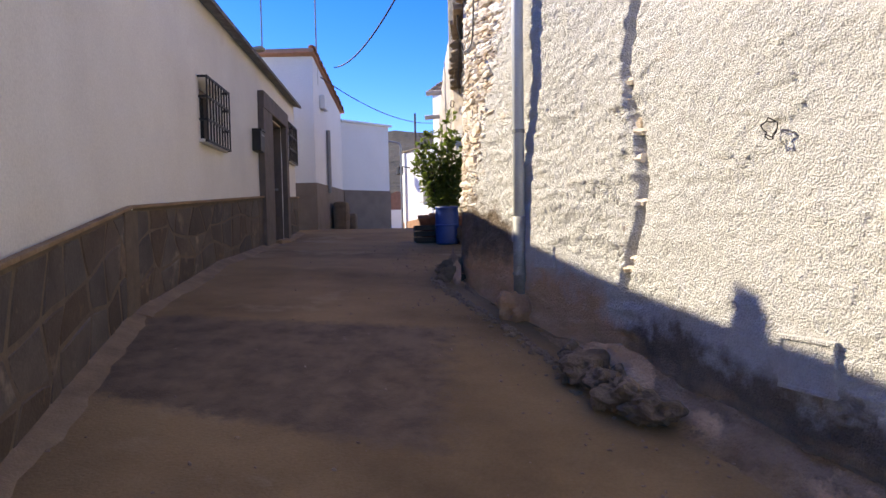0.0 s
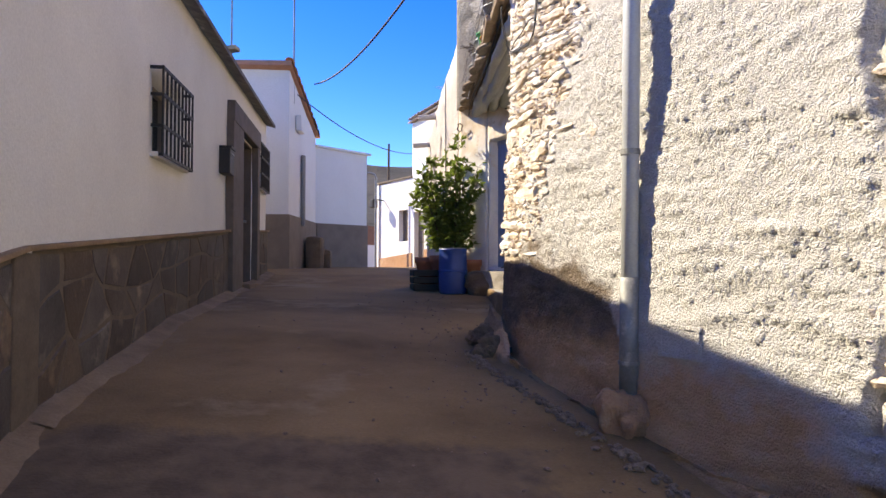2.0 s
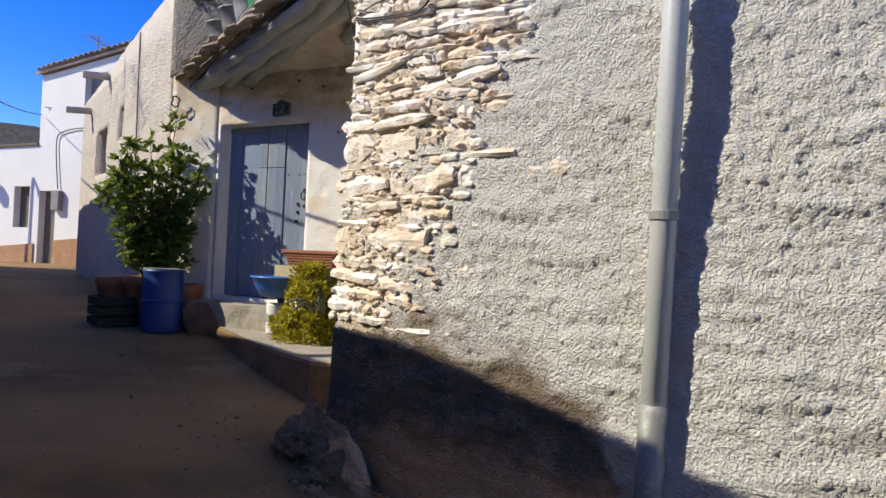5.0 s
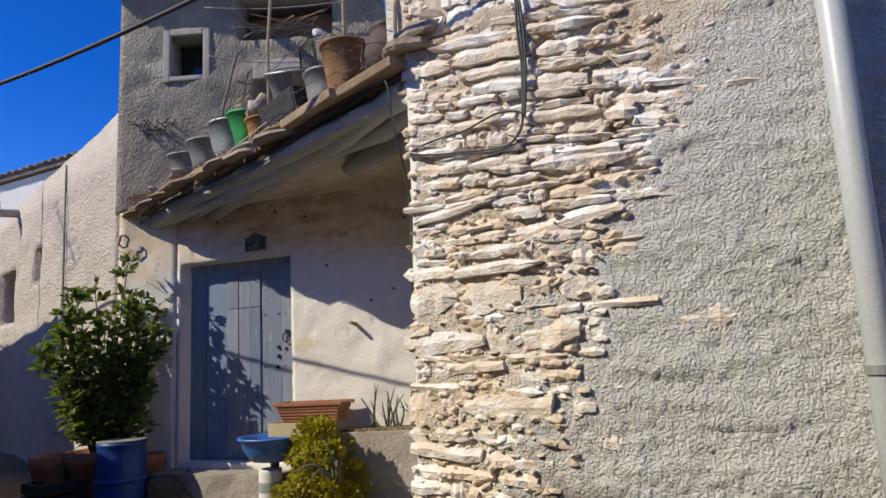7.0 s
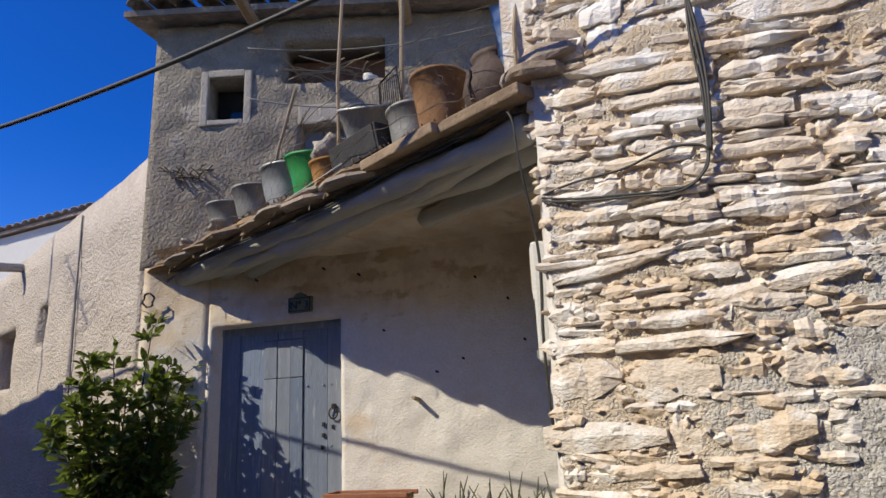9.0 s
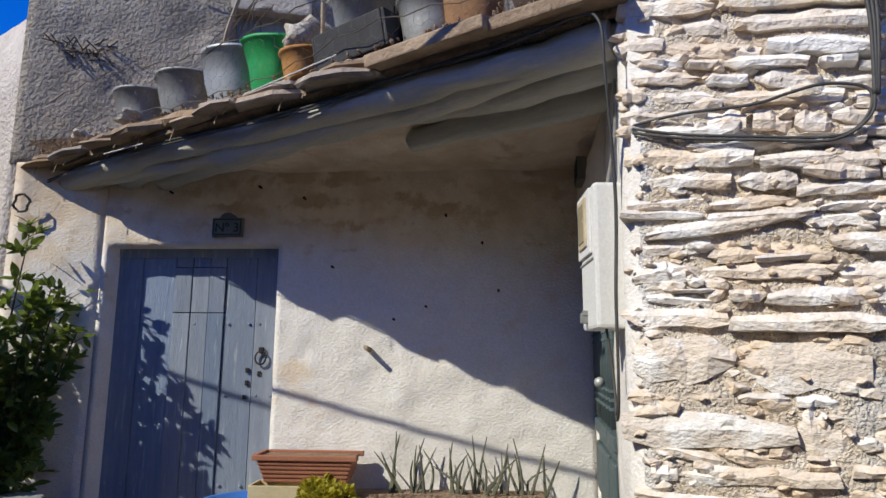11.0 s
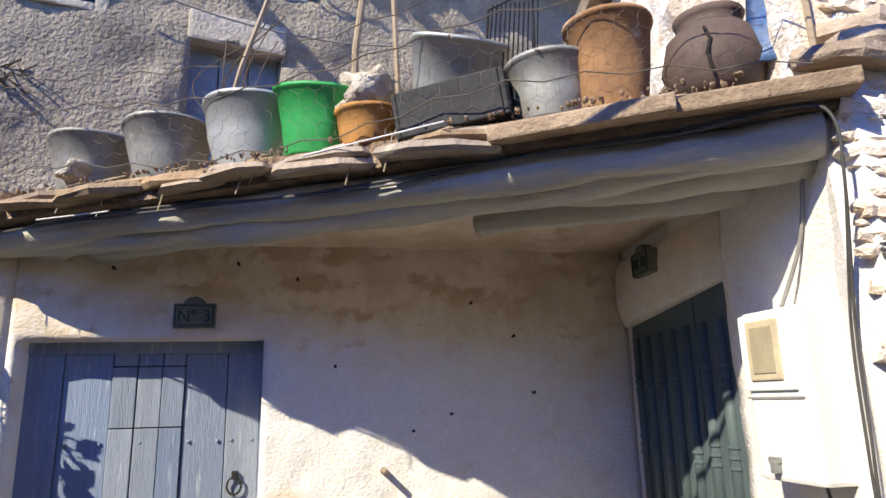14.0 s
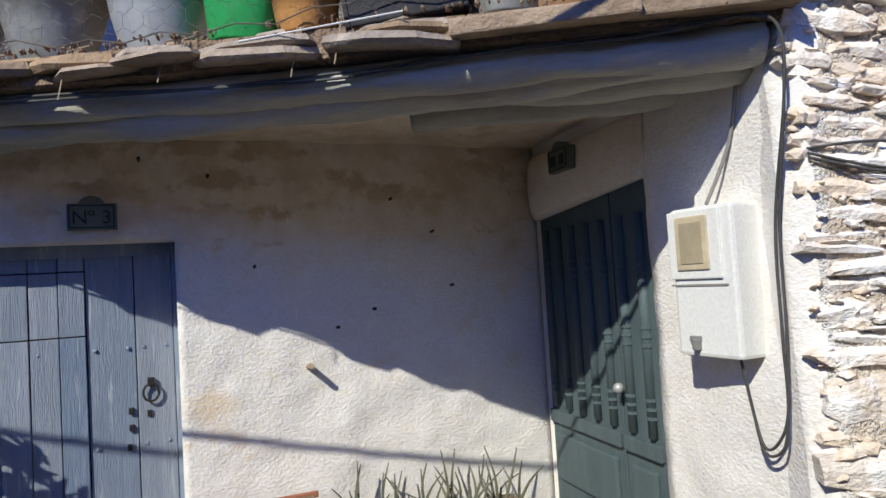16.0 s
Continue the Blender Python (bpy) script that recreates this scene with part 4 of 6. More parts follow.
# ---- windows and door of the white house ----
def barred_window(parent, a, b, hole, bars):
    s0, s1, z0, z1 = hole
    w, h = s1 - s0, z1 - z0
    m = on_wall(a, b, (s0 + s1) / 2, (z0 + z1) / 2)
    win = part("window", box((w, 0.05, h), m @ pose(0, 0.22, 0)), "glass", parent, "dim window behind a black iron grille")
    bm = bmesh.new()
    for x in (-w / 2 + 0.03, 0, w / 2 - 0.03):
        add_box(bm, (0.06, 0.06, h), m @ pose(x, 0.18, 0), 0.008)
    for z in (-h / 2 + 0.03, h / 2 - 0.03):
        add_box(bm, (w - 0.12, 0.058, 0.06), m @ pose(0, 0.18, z), 0.008)
    part("window_frame", bm, "brown_door", win)
    bm = bmesh.new()
    for z in (-h / 2 - 0.02, -h * 0.18, h * 0.2, h / 2 + 0.02):
        add_box(bm, (w + 0.08, 0.012, 0.03), m @ pose(0, -0.09, z), 0.002)
        for x in (-w / 2 - 0.03, w / 2 + 0.03):
            add_box(bm, (0.02, 0.11, 0.025), m @ pose(x, -0.045, z), 0.002)
    part("grille_frame", bm, "iron", win, "black iron grille rails")
    for k in range(bars):
        x = -w / 2 - 0.03 + (w + 0.06) * k / (bars - 1)
        p = m @ Vector((x, -0.09, -h / 2 - 0.03))
        part("bar", add_rod(bmesh.new(), p, p + Vector((0, 0, h + 0.06)), 0.010, seg=8), "iron", win)
    part("window_sill", box((w + 0.12, 0.22, 0.04), m @ pose(0, 0.05, -h / 2 - 0.022), 0.008), "plaster", win)


barred_window(white_house, L1, L2, WIN1, 9)
barred_window(white_house, L1, L2, WIN2, 8)
for s0, s1 in ((4.92, 5.62), (6.84, 7.05)):
    part("door_jamb", box((s1 - s0, 0.10, 2.9), on_wall(L1, L2, (s0 + s1) / 2, 2.26, 0.045), 0.012), "brown_frame", white_house, "brown stone door jamb")
part("door_lintel", box((2.13, 0.10, 0.26), on_wall(L1, L2, 5.985, 3.80, 0.055), 0.012), "brown_frame", white_house, "brown stone door lintel")
for s_, z_, w_, h_ in ((6.808, 2.48, 0.02, 2.34), (5.662, 2.48, 0.02, 2.34), (6.235, 3.648, 1.12, 0.02)):
    part("door_lining", box((w_, 0.19, h_), on_wall(L1, L2, s_, z_, -0.10)), "brown_frame", white_house, "brown reveal lining")
m = on_wall(L1, L2, 6.235, 2.63)
leaf = part("door", box((1.17, 0.05, 2.1), m @ pose(0, 0.16, 0), 0.006), "brown_door", white_house, "closed brown door")
for x in (-0.29, 0.29):
    for z, h in ((-0.6, 0.62), (0.38, 0.95)):
        part("panel", box((0.42, 0.02, h), m @ pose(x, 0.13, z), 0.008), "brown_door", leaf)
part("door_handle", add_rod(bmesh.new(), m @ Vector((0.5, 0.13, -0.1)), m @ Vector((0.5, 0.06, -0.1)), 0.02), "zinc", leaf, "metal knob")
part("threshold", box((1.3, 0.35, 0.09), m @ pose(0, -0.02, -1.06), 0.015), "cement", white_house, "pale cement threshold")
# letter box
mail = thing("mailbox", "black metal letter box on the white wall", "mailbox")
m = on_wall(L1, L2, 4.62, 3.10)
part("body", box((0.26, 0.13, 0.30), m @ pose(0, -0.068, 0), 0.012), "iron", mail)
part("lid", box((0.28, 0.15, 0.03), m @ pose(0, -0.075, 0.162), 0.008), "iron", mail)
part("slot", box((0.18, 0.012, 0.02), m @ pose(0, -0.137, 0.09)), "zinc", mail)
# plank at the eave
solid("plank", box((0.40, 0.14, 0.05), pose(-2.93, 9.5, 4.47, 0, -4, -8), 0.006), "pale_wood", "weathered plank end lying on the tiled eave", "plank")


def antenna(name, base, height, label, boom=0.9, n_rods=8, turn=0.0, lean=0.0):
    t = thing(name, label, "antenna", base)
    part("mast", tube([(0, 0, -0.4), (lean, 0, height)], 0.018, 8), "zinc", t)
    m = pose(lean, 0, height - 0.12, 0, 0, turn)
    part("boom", add_rod(bmesh.new(), m @ Vector((-boom / 2, 0, 0)), m @ Vector((boom / 2, 0, 0)), 0.011), "zinc", t)
    for k in range(n_rods):
        x = -boom / 2 + boom * k / (n_rods - 1)
        w = 0.32 - 0.14 * k / n_rods
        part("rod", add_rod(bmesh.new(), m @ Vector((x, -w, 0)), m @ Vector((x, w, 0)), 0.006, seg=6), "zinc", t)


antenna("tv_antenna", (-4.25, 14.3, 5.6), 2.3, "thin television antenna on the tiled roof", turn=20)
antenna("tv_antenna", (-3.1, 14.6, 5.5), 2.6, "television mast on the corner of the tiled house", boom=0.7)
antenna("tv_antenna", (0.35, 24.0, 6.2), 1.9, "television antenna behind the two-storey roof", boom=1.0, turn=60)

# cement skirt along the left wall
for (a, b), reach in (((L0, L1), (1.0, 5.81)), ((L1, L2), (0.0, 8.3))):
    bm = bmesh.new()
    rows = []
    n_ = int((reach[1] - reach[0]) / 0.12)
    for k in range(n_ + 1):
        s = reach[0] + (reach[1] - reach[0]) * k / n_
        wide = 0.20 + 0.14 * fbm((s * 1.3, a[0], 0), 3) + 0.10 * fbm((s * 6, a[0], 0), 2)
        col = []
        for j in range(5):
            q = on_wall(a, b, s, 0, 0.02 + wide * j / 4).translation
            col.append(bm.verts.new((q.x, q.y, ground_z(q.x, q.y) + 0.028 * fbm((q.x * 0.9, q.y * 0.9, 0), 4) + (0.05, 0.035, 0.02, 0.006, -0.03)[j] + 0.012 * fbm((s * 7, j, 0), 2))))
        rows.append(col)
    for p, q in zip(rows, rows[1:]):
        for j in range(4):
            bm.faces.new((p[j], p[j + 1], q[j + 1], q[j]))
    solid("cement_edge", bm, "cement", "pale uneven cement strip along the wall foot", "pavement", kind="structure", smooth=True)

# ---- drain pipe on the stone wall ----
down_pipe = thing("drain_pipe", "gray painted steel pipe rising up the stone wall", "pipe", (0.665, 5.215, 1.08))
part("pipe", tube([(0, 0, 0.02), (0.02, -0.035, 2.2), (0.06, -0.07, 4.5)], 0.047, 20), "pipe", down_pipe, smooth=True)
part("sleeve", tube([(0, 0, 0.0), (0.006, -0.011, 0.72)], 0.052, 20), "zinc", down_pipe, smooth=True)
part("clamp", tube([(0.002, -0.004, 0.24), (0.0022, -0.004, 0.258)], 0.059, 20), "zinc", down_pipe)
part("clamp", tube([(0.012, -0.022, 1.4), (0.0122, -0.022, 1.43)], 0.054, 20), "zinc", down_pipe)


def rock_mesh(size, seed, rough=0.3, sub=2):
    bm = bmesh.new()
    bmesh.ops.create_icosphere(bm, subdivisions=sub, radius=0.5)
    for v in bm.verts:
        v.co *= 1 + rough * (noise.noise(v.co * 2.3 + Vector((seed * 7.1, seed, 0))) * 1.6 + 0.7 * noise.noise(v.co * 6 + Vector((seed * 3.1, seed, 4))))
        v.co = Vector((v.co.x * size[0], v.co.y * size[1], v.co.z * size[2]))
    return bm


solid("concrete_lump", rock_mesh((0.26, 0.24, 0.34), 3, 0.45, 4), "tan", "rough concrete lump round the pipe's foot", "concrete", smooth=True, m=pose(0.635, 5.20, 1.0))
for k, (s, w, d_) in enumerate(((3.10, 0.20, 0.26), (3.28, 0.26, 0.30), (3.5, 0.22, 0.34), (3.7, 0.26, 0.36), (3.9, 0.2, 0.34), (2.95, 0.15, 0.24), (3.40, 0.16, 0.20), (0.02, 0.30, 0.10), (0.16, 0.26, 0.14), (0.38, 0.2, 0.16), (3.2, 0.14, 0.40), (3.62, 0.13, 0.46))):
    p, _, _ = r_point(max(s, 0), 1.2, d_)
    g = ground_z(p.x, p.y)
    solid("boulder", rock_mesh((w * 1.3, w, w * 0.75), k + 11, 0.45, 4), "base_mortar", "dark half-buried stone at the wall foot", "stone", "stones at the wall foot",
          m=pose(p.x, p.y, g + w * 0.15 + (0.05 if s > 2.5 else 0.0), 10 * k, 0, 40 * k))

# pebbles and grit on the street
rng = random.Random(5)
bm = bmesh.new()
for k in range(600):
    y = rng.uniform(-0.5, 10.0)
    edge_x = lerp_list(-y, [(-q, w) for q, w in R_LINE])
    x = edge_x - 0.32 - abs(rng.gauss(0, 0.35)) if rng.random() < 0.6 else rng.uniform(-1.9, 1.2)
    if x < -2.2:
        continue
    r = rng.uniform(0.004, 0.012) * (1.6 if rng.random() < 0.08 else 1)
    bmesh.ops.create_icosphere(bm, subdivisions=1, radius=r, matrix=pose(x, y, ground_z(x, y) + 0.028 * fbm((x * 0.9, y * 0.9, 0), 4) + r * 0.3, rng.uniform(0, 90), 0, rng.uniform(0, 180)) @ Matrix.Diagonal((1.3, 1, 0.6, 1)))
clods = bmesh.new()
for k in range(420):
    s = rng.uniform(0.3, 3.4)
    p, _, _ = r_point(s, 1.4, 0.17 + lerp_list(s, ((0.3, 0.10), (1.0, 0.06), (2.4, 0.08), (3.4, 0.22))) + abs(rng.gauss(0, 0.05)))
    r = rng.uniform(0.006, 0.024)
    bmesh.ops.create_icosphere(clods, subdivisions=1, radius=r, matrix=pose(p.x, p.y, ground_z(p.x, p.y) + 0.028 * fbm((p.x * 0.9, p.y * 0.9, 0), 4) + r * 0.35, rng.uniform(0, 90), 0, rng.uniform(0, 180)) @ Matrix.Diagonal((1.4, 1, 0.7, 1)))
solid("debris", clods, "soil", "dark crumbs of earth and cement along the wall foot", "debris", kind="stuff")
solid("gravel", bm, "earth", "loose grit and pebbles on the street", "gravel", kind="stuff")

# square service covers set in the stone wall
for s, z, w, h, lab in ((4.58, 1.05, 0.27, 0.23, "pale painted service cover in the wall foot"), (2.25, 1.475, 0.25, 0.15, "pale plastered service cover beside the gray pipe")):
    p, n_, t_ = r_point(s, z, 0.008 if s > 3 else r_relief(s, z) - 0.006)
    m = Matrix.Translation(p) @ Matrix.Rotation(math.atan2(t_.y, t_.x), 4, "Z")
    cover = thing("service_cover", lab, "cover")
    part("plate", box((w, 0.03, h), m, 0.006), "render", cover)
    bm = bmesh.new()
    for dx, dz, a, b in ((0, h / 2, w + 0.03, 0.02), (0, -h / 2, w + 0.03, 0.02), (w / 2, 0, 0.02, h - 0.02), (-w / 2, 0, 0.02, h - 0.02)):
        add_box(bm, (a, 0.045, b), m @ pose(dx, 0, dz), 0.004)
    part("frame_rim", bm, "render", cover)
p, n_, t_ = r_point(4.38, 2.14, 0.05)
ring = [p + t_ * 0.042 * math.cos(a) * (1 + 0.3 * math.sin(3 * a)) + Vector((0, 0, 0.042 * math.sin(a) * (1 + 0.3 * math.cos(2.3 * a)))) + n_ * 0.01 * math.sin(5 * a) for a in (k * math.pi / 7 for k in range(30))]
solid("wire_coil", tube(ring, 0.0032, 6), "iron", "small coil of rusty wire on the roughcast", "wire")

# ---- blue plank door ----
blue_door = thing("blue_door", "closed weathered blue plank door with iron studs", "door")
m = on_wall(B2, B3, 0.0, 0.0, -0.16)
part("door_frame", add_box(add_box(box((0.10, 0.09, 1.78), m @ pose(-0.02, 0.02, 2.72)), (1.3, 0.09, 0.10), m @ pose(0.6, 0.02, 3.59)), (0.06, 0.09, 1.78), m @ pose(1.20, 0.02, 2.72)), "blue_wood", blue_door, "dark blue frame")
part("backing", box((1.2, 0.02, 1.75), m @ pose(0.6, 0.045, 2.7)), "dark", blue_door)
edges = (0.03, 0.21, 0.44, 0.56, 0.68, 0.79, 1.00, 1.17)
for k, (a, b) in enumerate(zip(edges, edges[1:])):
    wicket = 1 < k < 5
    for z0, z1 in (((1.85, 3.168), (3.174, 3.472), (3.478, 3.54)) if wicket else ((1.85, 3.54),)):
        y_off = 0.006 * (k % 2) - (0.008 if wicket and z0 < 3.4 else 0)
        part("plank", box((b - a - 0.005, 0.03, z1 - z0), m @ pose((a + b) / 2, y_off, (z0 + z1) / 2, 0, 0, random.uniform(-0.6, 0.6)), 0.003), "blue_wood", blue_door)
    for z in (3.10, 2.64, 2.08):
        for x in (a + 0.035, b - 0.035):
            if b - a < 0.15 and x > (a + b) / 2:
                continue
            bm = bmesh.new()
            bmesh.ops.create_uvsphere(bm, u_segments=8, v_segments=5, radius=0.010, matrix=m @ pose(x, -0.016, z) @ Matrix.Diagonal((1, 0.6, 1, 1)))
            part("stud", bm, "blue_wood", blue_door)
ring = [m @ Vector((1.06 + 0.035 * math.cos(a), -0.035, 2.88 + 0.042 * math.sin(a))) for a in (k * math.pi / 9 for k in range(19))]
part("ring_handle", tube(ring, 0.006, 6), "iron", blue_door, "iron ring handle")
part("ring_boss", box((0.03, 0.03, 0.04), m @ pose(1.06, -0.025, 2.93), 0.005), "iron", blue_door)
for x, z in ((0.97, 2.80), (0.97, 2.72), (0.96, 2.63), (1.05, 2.78)):
    part("keyhole_plate", box((0.022, 0.02, 0.03), m @ pose(x, -0.014, z), 0.003), "iron", blue_door)
# stone step
bm = wall_mesh((0.15, 10.50), (0.76, 9.44), 1.30, ((0, 1.80), (1.3, 1.78)), 0.40, (), 0.10, 0.04, 4.0)
solid("doorstep", bm, "step", "worn gray concrete doorstep before the blue door", "step", kind="structure")


# low cement landing between the doorstep and the stone corner
bm = bmesh.new()
ring = [(0.36, 10.15), (0.37, 9.6), (0.35, 8.9), (0.37, 8.3), (0.42, 7.85), (0.70, 7.45), (1.80, 7.95), (0.95, 9.42), (0.62, 9.95)]
top_ = [bm.verts.new((x, y, 1.57 + 0.012 * noise.noise((x * 4, y * 4, 1)))) for x, y in ring]
lip = [bm.verts.new((x - 0.015, y, 1.545) if k < 6 else (x, y, 1.5)) for k, (x, y) in enumerate(ring)]
low_ = [bm.verts.new((v.co.x - 0.02, v.co.y, 1.15)) for v in lip]
bm.faces.new(top_)
for a, b in ((top_, lip), (lip, low_)):
    for k in range(len(ring)):
        bm.faces.new((a[k], a[(k + 1) % len(ring)], b[(k + 1) % len(ring)], b[k]))
landing = solid("landing", bm, "step", "worn gray cement landing before the porch", "step", kind="structure")
# Sides take the darker brown ground colour to stand in for the riser's shade.
landing.data.materials.append(M["ground"])
for f in landing.data.polygons:
    f.material_index = 0 if f.normal.z > 0.985 else 1


# ---- number plaques ----
def plaque(m, text, label):
    t = thing("number_plaque", label, "plaque")
    bm = bmesh.new()
    outline = [(-0.10, -0.07), (0.10, -0.07), (0.10, 0.05), (0.055, 0.05)] + [(0.05 * math.cos(a), 0.05 + 0.035 * math.sin(a)) for a in (math.pi * k / 8 for k in range(1, 8))] + [(-0.055, 0.05), (-0.10, 0.05)]
    front, back = [bm.verts.new(m @ Vector((x, -0.022, z))) for x, z in outline], [bm.verts.new(m @ Vector((x, 0.03, z))) for x, z in outline]
    bm.faces.new(front), bm.faces.new(back)
    for k in range(len(outline)):
        bm.faces.new((front[k], front[(k + 1) % len(outline)], back[(k + 1) % len(outline)], back[k]))
    part("tablet", bm, "plaque", t)
    bm = bmesh.new()
    for x, z, w, h in ((0, -0.06, 0.18, 0.006), (0, 0.04, 0.18, 0.006), (-0.09, -0.01, 0.006, 0.094), (0.09, -0.01, 0.006, 0.094)):
        add_box(bm, (w, 0.008, h), m @ pose(x, -0.024, z))
    part("border", bm, "ink", t)
    if not text:
        for x, w in ((-0.045, 0.05), (0.04, 0.04)):
            part("lettering", box((w, 0.006, 0.055), m @ pose(x, -0.024, -0.012)), "ink", t)
        return
    font = bpy.data.curves.new("lettering", "FONT")
    font.body, font.size, font.extrude, font.align_x = text, 0.085, 0.003, "CENTER"
    tmp = new("lettering", font)
    deps = bpy.context.evaluated_depsgraph_get()
    me = bpy.data.meshes.new_from_object(tmp.evaluated_get(deps))
    bpy.data.objects.remove(tmp)
    me.transform(m @ pose(0, -0.026, -0.042, 90, 0, 0))
    me.materials.clear()
    me.materials.append(M["ink"])
    ob = new("lettering", me)
    ob.parent = t


plaque(on_wall(B2, B3, 0.85, 3.725, 0.012), "Nº 3", "gray-green ceramic number plaque above the blue door")
plaque(on_wall(D0, D1, 0.50, 3.925, 0.085), "", "gray-green ceramic number plaque above the green door")
# wooden peg and nails
m = on_wall(B2, B3, 1.80, 2.93)
solid("wall_peg", add_rod(bmesh.new(), m @ Vector((0, 0.05, 0)), m @ Vector((-0.01, -0.10, 0.02)), 0.018, 0.014), "wood", "short wooden peg in the white porch wall", "peg")
for s, z in ((2.27, 3.78), (1.95, 3.12), (1.55, 3.45), (2.6, 3.3), (2.15, 3.2), (0.45, 3.95), (1.05, 3.98), (2.5, 3.6), (1.35, 3.9)):
    m = on_wall(B2, B3, s, z)
    solid("nail", add_rod(bmesh.new(), m @ Vector((0, 0.03, 0)), m @ Vector((0, -0.035, 0.005)), 0.006, 0.009, 6), "iron", "rusty nail in the white porch wall", "nail", "nails in the porch wall")

# ---- dark green door ----
green_door = thing("green_door", "closed dark green panelled door with fluted mouldings", "door")
m = on_wall(D0, D1, 0.0, 0.0, -0.005)
for name, a, b in (("leaf", 0.02, 0.75), ("leaf", 0.76, 1.06)):
    lf = part(name, box((b - a, 0.04, 2.19), m @ pose((a + b) / 2, 0.03, 2.655), 0.004), "green_wood", green_door)
    count = 5 if b - a > 0.5 else 2
    for k in range(count):
        x = a + (b - a) * (k + 0.5) / count
        part("fluted_rib", tube([m @ Vector((x, 0.008, 2.58)), m @ Vector((x, 0.008, 3.58))], 0.026, 10), "green_wood", lf, smooth=True)
        for z in (2.66, 2.70, 2.74, 2.98, 3.02, 3.06, 3.30, 3.34, 3.38):
            part("ring_moulding", tube([m @ Vector((x, 0.008, z)), m @ Vector((x, 0.008, z + 0.014))], 0.031, 10), "green_wood", lf)
    part("rail", box((b - a - 0.02, 0.03, 0.07), m @ pose((a + b) / 2, 0.0, 2.52), 0.006), "green_wood", lf)
    for z in (2.30, 1.92):
        part("panel", box((b - a - 0.12, 0.03, 0.26), m @ pose((a + b) / 2, 0.002, z), 0.012), "green_wood", lf)
bm = bmesh.new()
bmesh.ops.create_uvsphere(bm, u_segments=12, v_segments=8, radius=0.026, matrix=m @ pose(0.81, -0.045, 2.78))
part("knob", bm, "bright_zinc", green_door, "bright metal knob", smooth=True)

# thick plaster lintel over it, lower and fuller at the inner end
bm = bmesh.new()
rows = []
for k in range(25):
    u = k / 24
    low_, high_, out_ = 3.645 + 0.085 * u, 4.02, 0.085 * (1 - u) ** 0.7 * min(1, 0.3 + u * 8) + 0.012
    ring = []
    for j in range(13):
        a = math.pi * (j / 12 - 0.5)
        bump_ = 1 + 0.12 * noise.noise((u * 6, j * 0.5, 2))
        ring.append((0.0 + 1.09 * u, out_ * bump_ * max(0.0, math.cos(a)) ** 0.6, (low_ + high_) / 2 + (high_ - low_) / 2 * math.sin(a)))
    rows.append([bm.verts.new(on_wall(D0, D1, s_, z_, o_).translation) for s_, o_, z_ in ring] + [bm.verts.new(on_wall(D0, D1, ring[0][0], z_, -0.12).translation) for z_ in (high_, low_)])
for a, b in zip(rows, rows[1:]):
    for j in range(15):
        bm.faces.new((a[j], a[(j + 1) % 15], b[(j + 1) % 15], b[j]))
bm.faces.new(rows[0]), bm.faces.new(rows[-1])
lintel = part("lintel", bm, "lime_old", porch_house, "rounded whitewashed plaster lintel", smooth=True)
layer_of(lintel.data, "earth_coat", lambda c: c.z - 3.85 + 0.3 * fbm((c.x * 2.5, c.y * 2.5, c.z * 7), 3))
layer_of(lintel.data, "bare_coat", lambda c: -0.5)

# ---- meter box ----
meter = thing("meter_box", "white electricity meter box with a small yellowed window", "meter box")
m = Matrix.Translation((0.577, 7.19, 3.27)) @ Matrix.Rotation(radians(212), 4, "Z")
part("body", box((0.285, 0.17, 0.54), m @ pose(0, -0.037, 0), 0.014), "meter", meter)
part("window_plate", box((0.24, 0.012, 0.25), m @ pose(-0.028, -0.126, 0.135), 0.005), "meter", meter)
part("gasket", box((0.15, 0.010, 0.195), m @ pose(-0.03, -0.134, 0.14), 0.005), "meter_frame", meter)
part("pane", box((0.105, 0.008, 0.15), m @ pose(-0.03, -0.1385, 0.14), 0.002), "meter_window", meter)
part("lid_seam", box((0.26, 0.008, 0.007), m @ pose(-0.02, -0.122, -0.012)), "gray_cable", meter)
part("latch", add_box(box((0.045, 0.02, 0.02), m @ pose(-0.05, -0.128, -0.205), 0.003), (0.022, 0.03, 0.04), m @ pose(-0.042, -0.134, -0.225), 0.004), "zinc", meter)

# pale strips on the eave
for s0_, z0_, s1_, z1_ in ((0.9, 4.0, 1.3, 3.97), (2.2, 4.09, 2.75, 4.11)):
    solid("plastic_strip", tube([(0.085, 11 - s0_, z0_ + 0.06), (0.085, 11 - s1_, z1_ + 0.08)], 0.003, 5), "white_far", "pale plastic strip nailed to the eave", "strip", "strips on the eave")

# ---- cables ----
def wire(points, r, label, mat_="cable", n=8):
    return solid("cable", tube(smooth_path(points, n), r, 6), mat_, label, "cable", smooth=True)


def dpt(s, z, out=0.02):
    return on_wall(D0, D1, s, z, out).translation


def rpt(s, z, out=0.05):
    return r_point(s, z, out)[0]


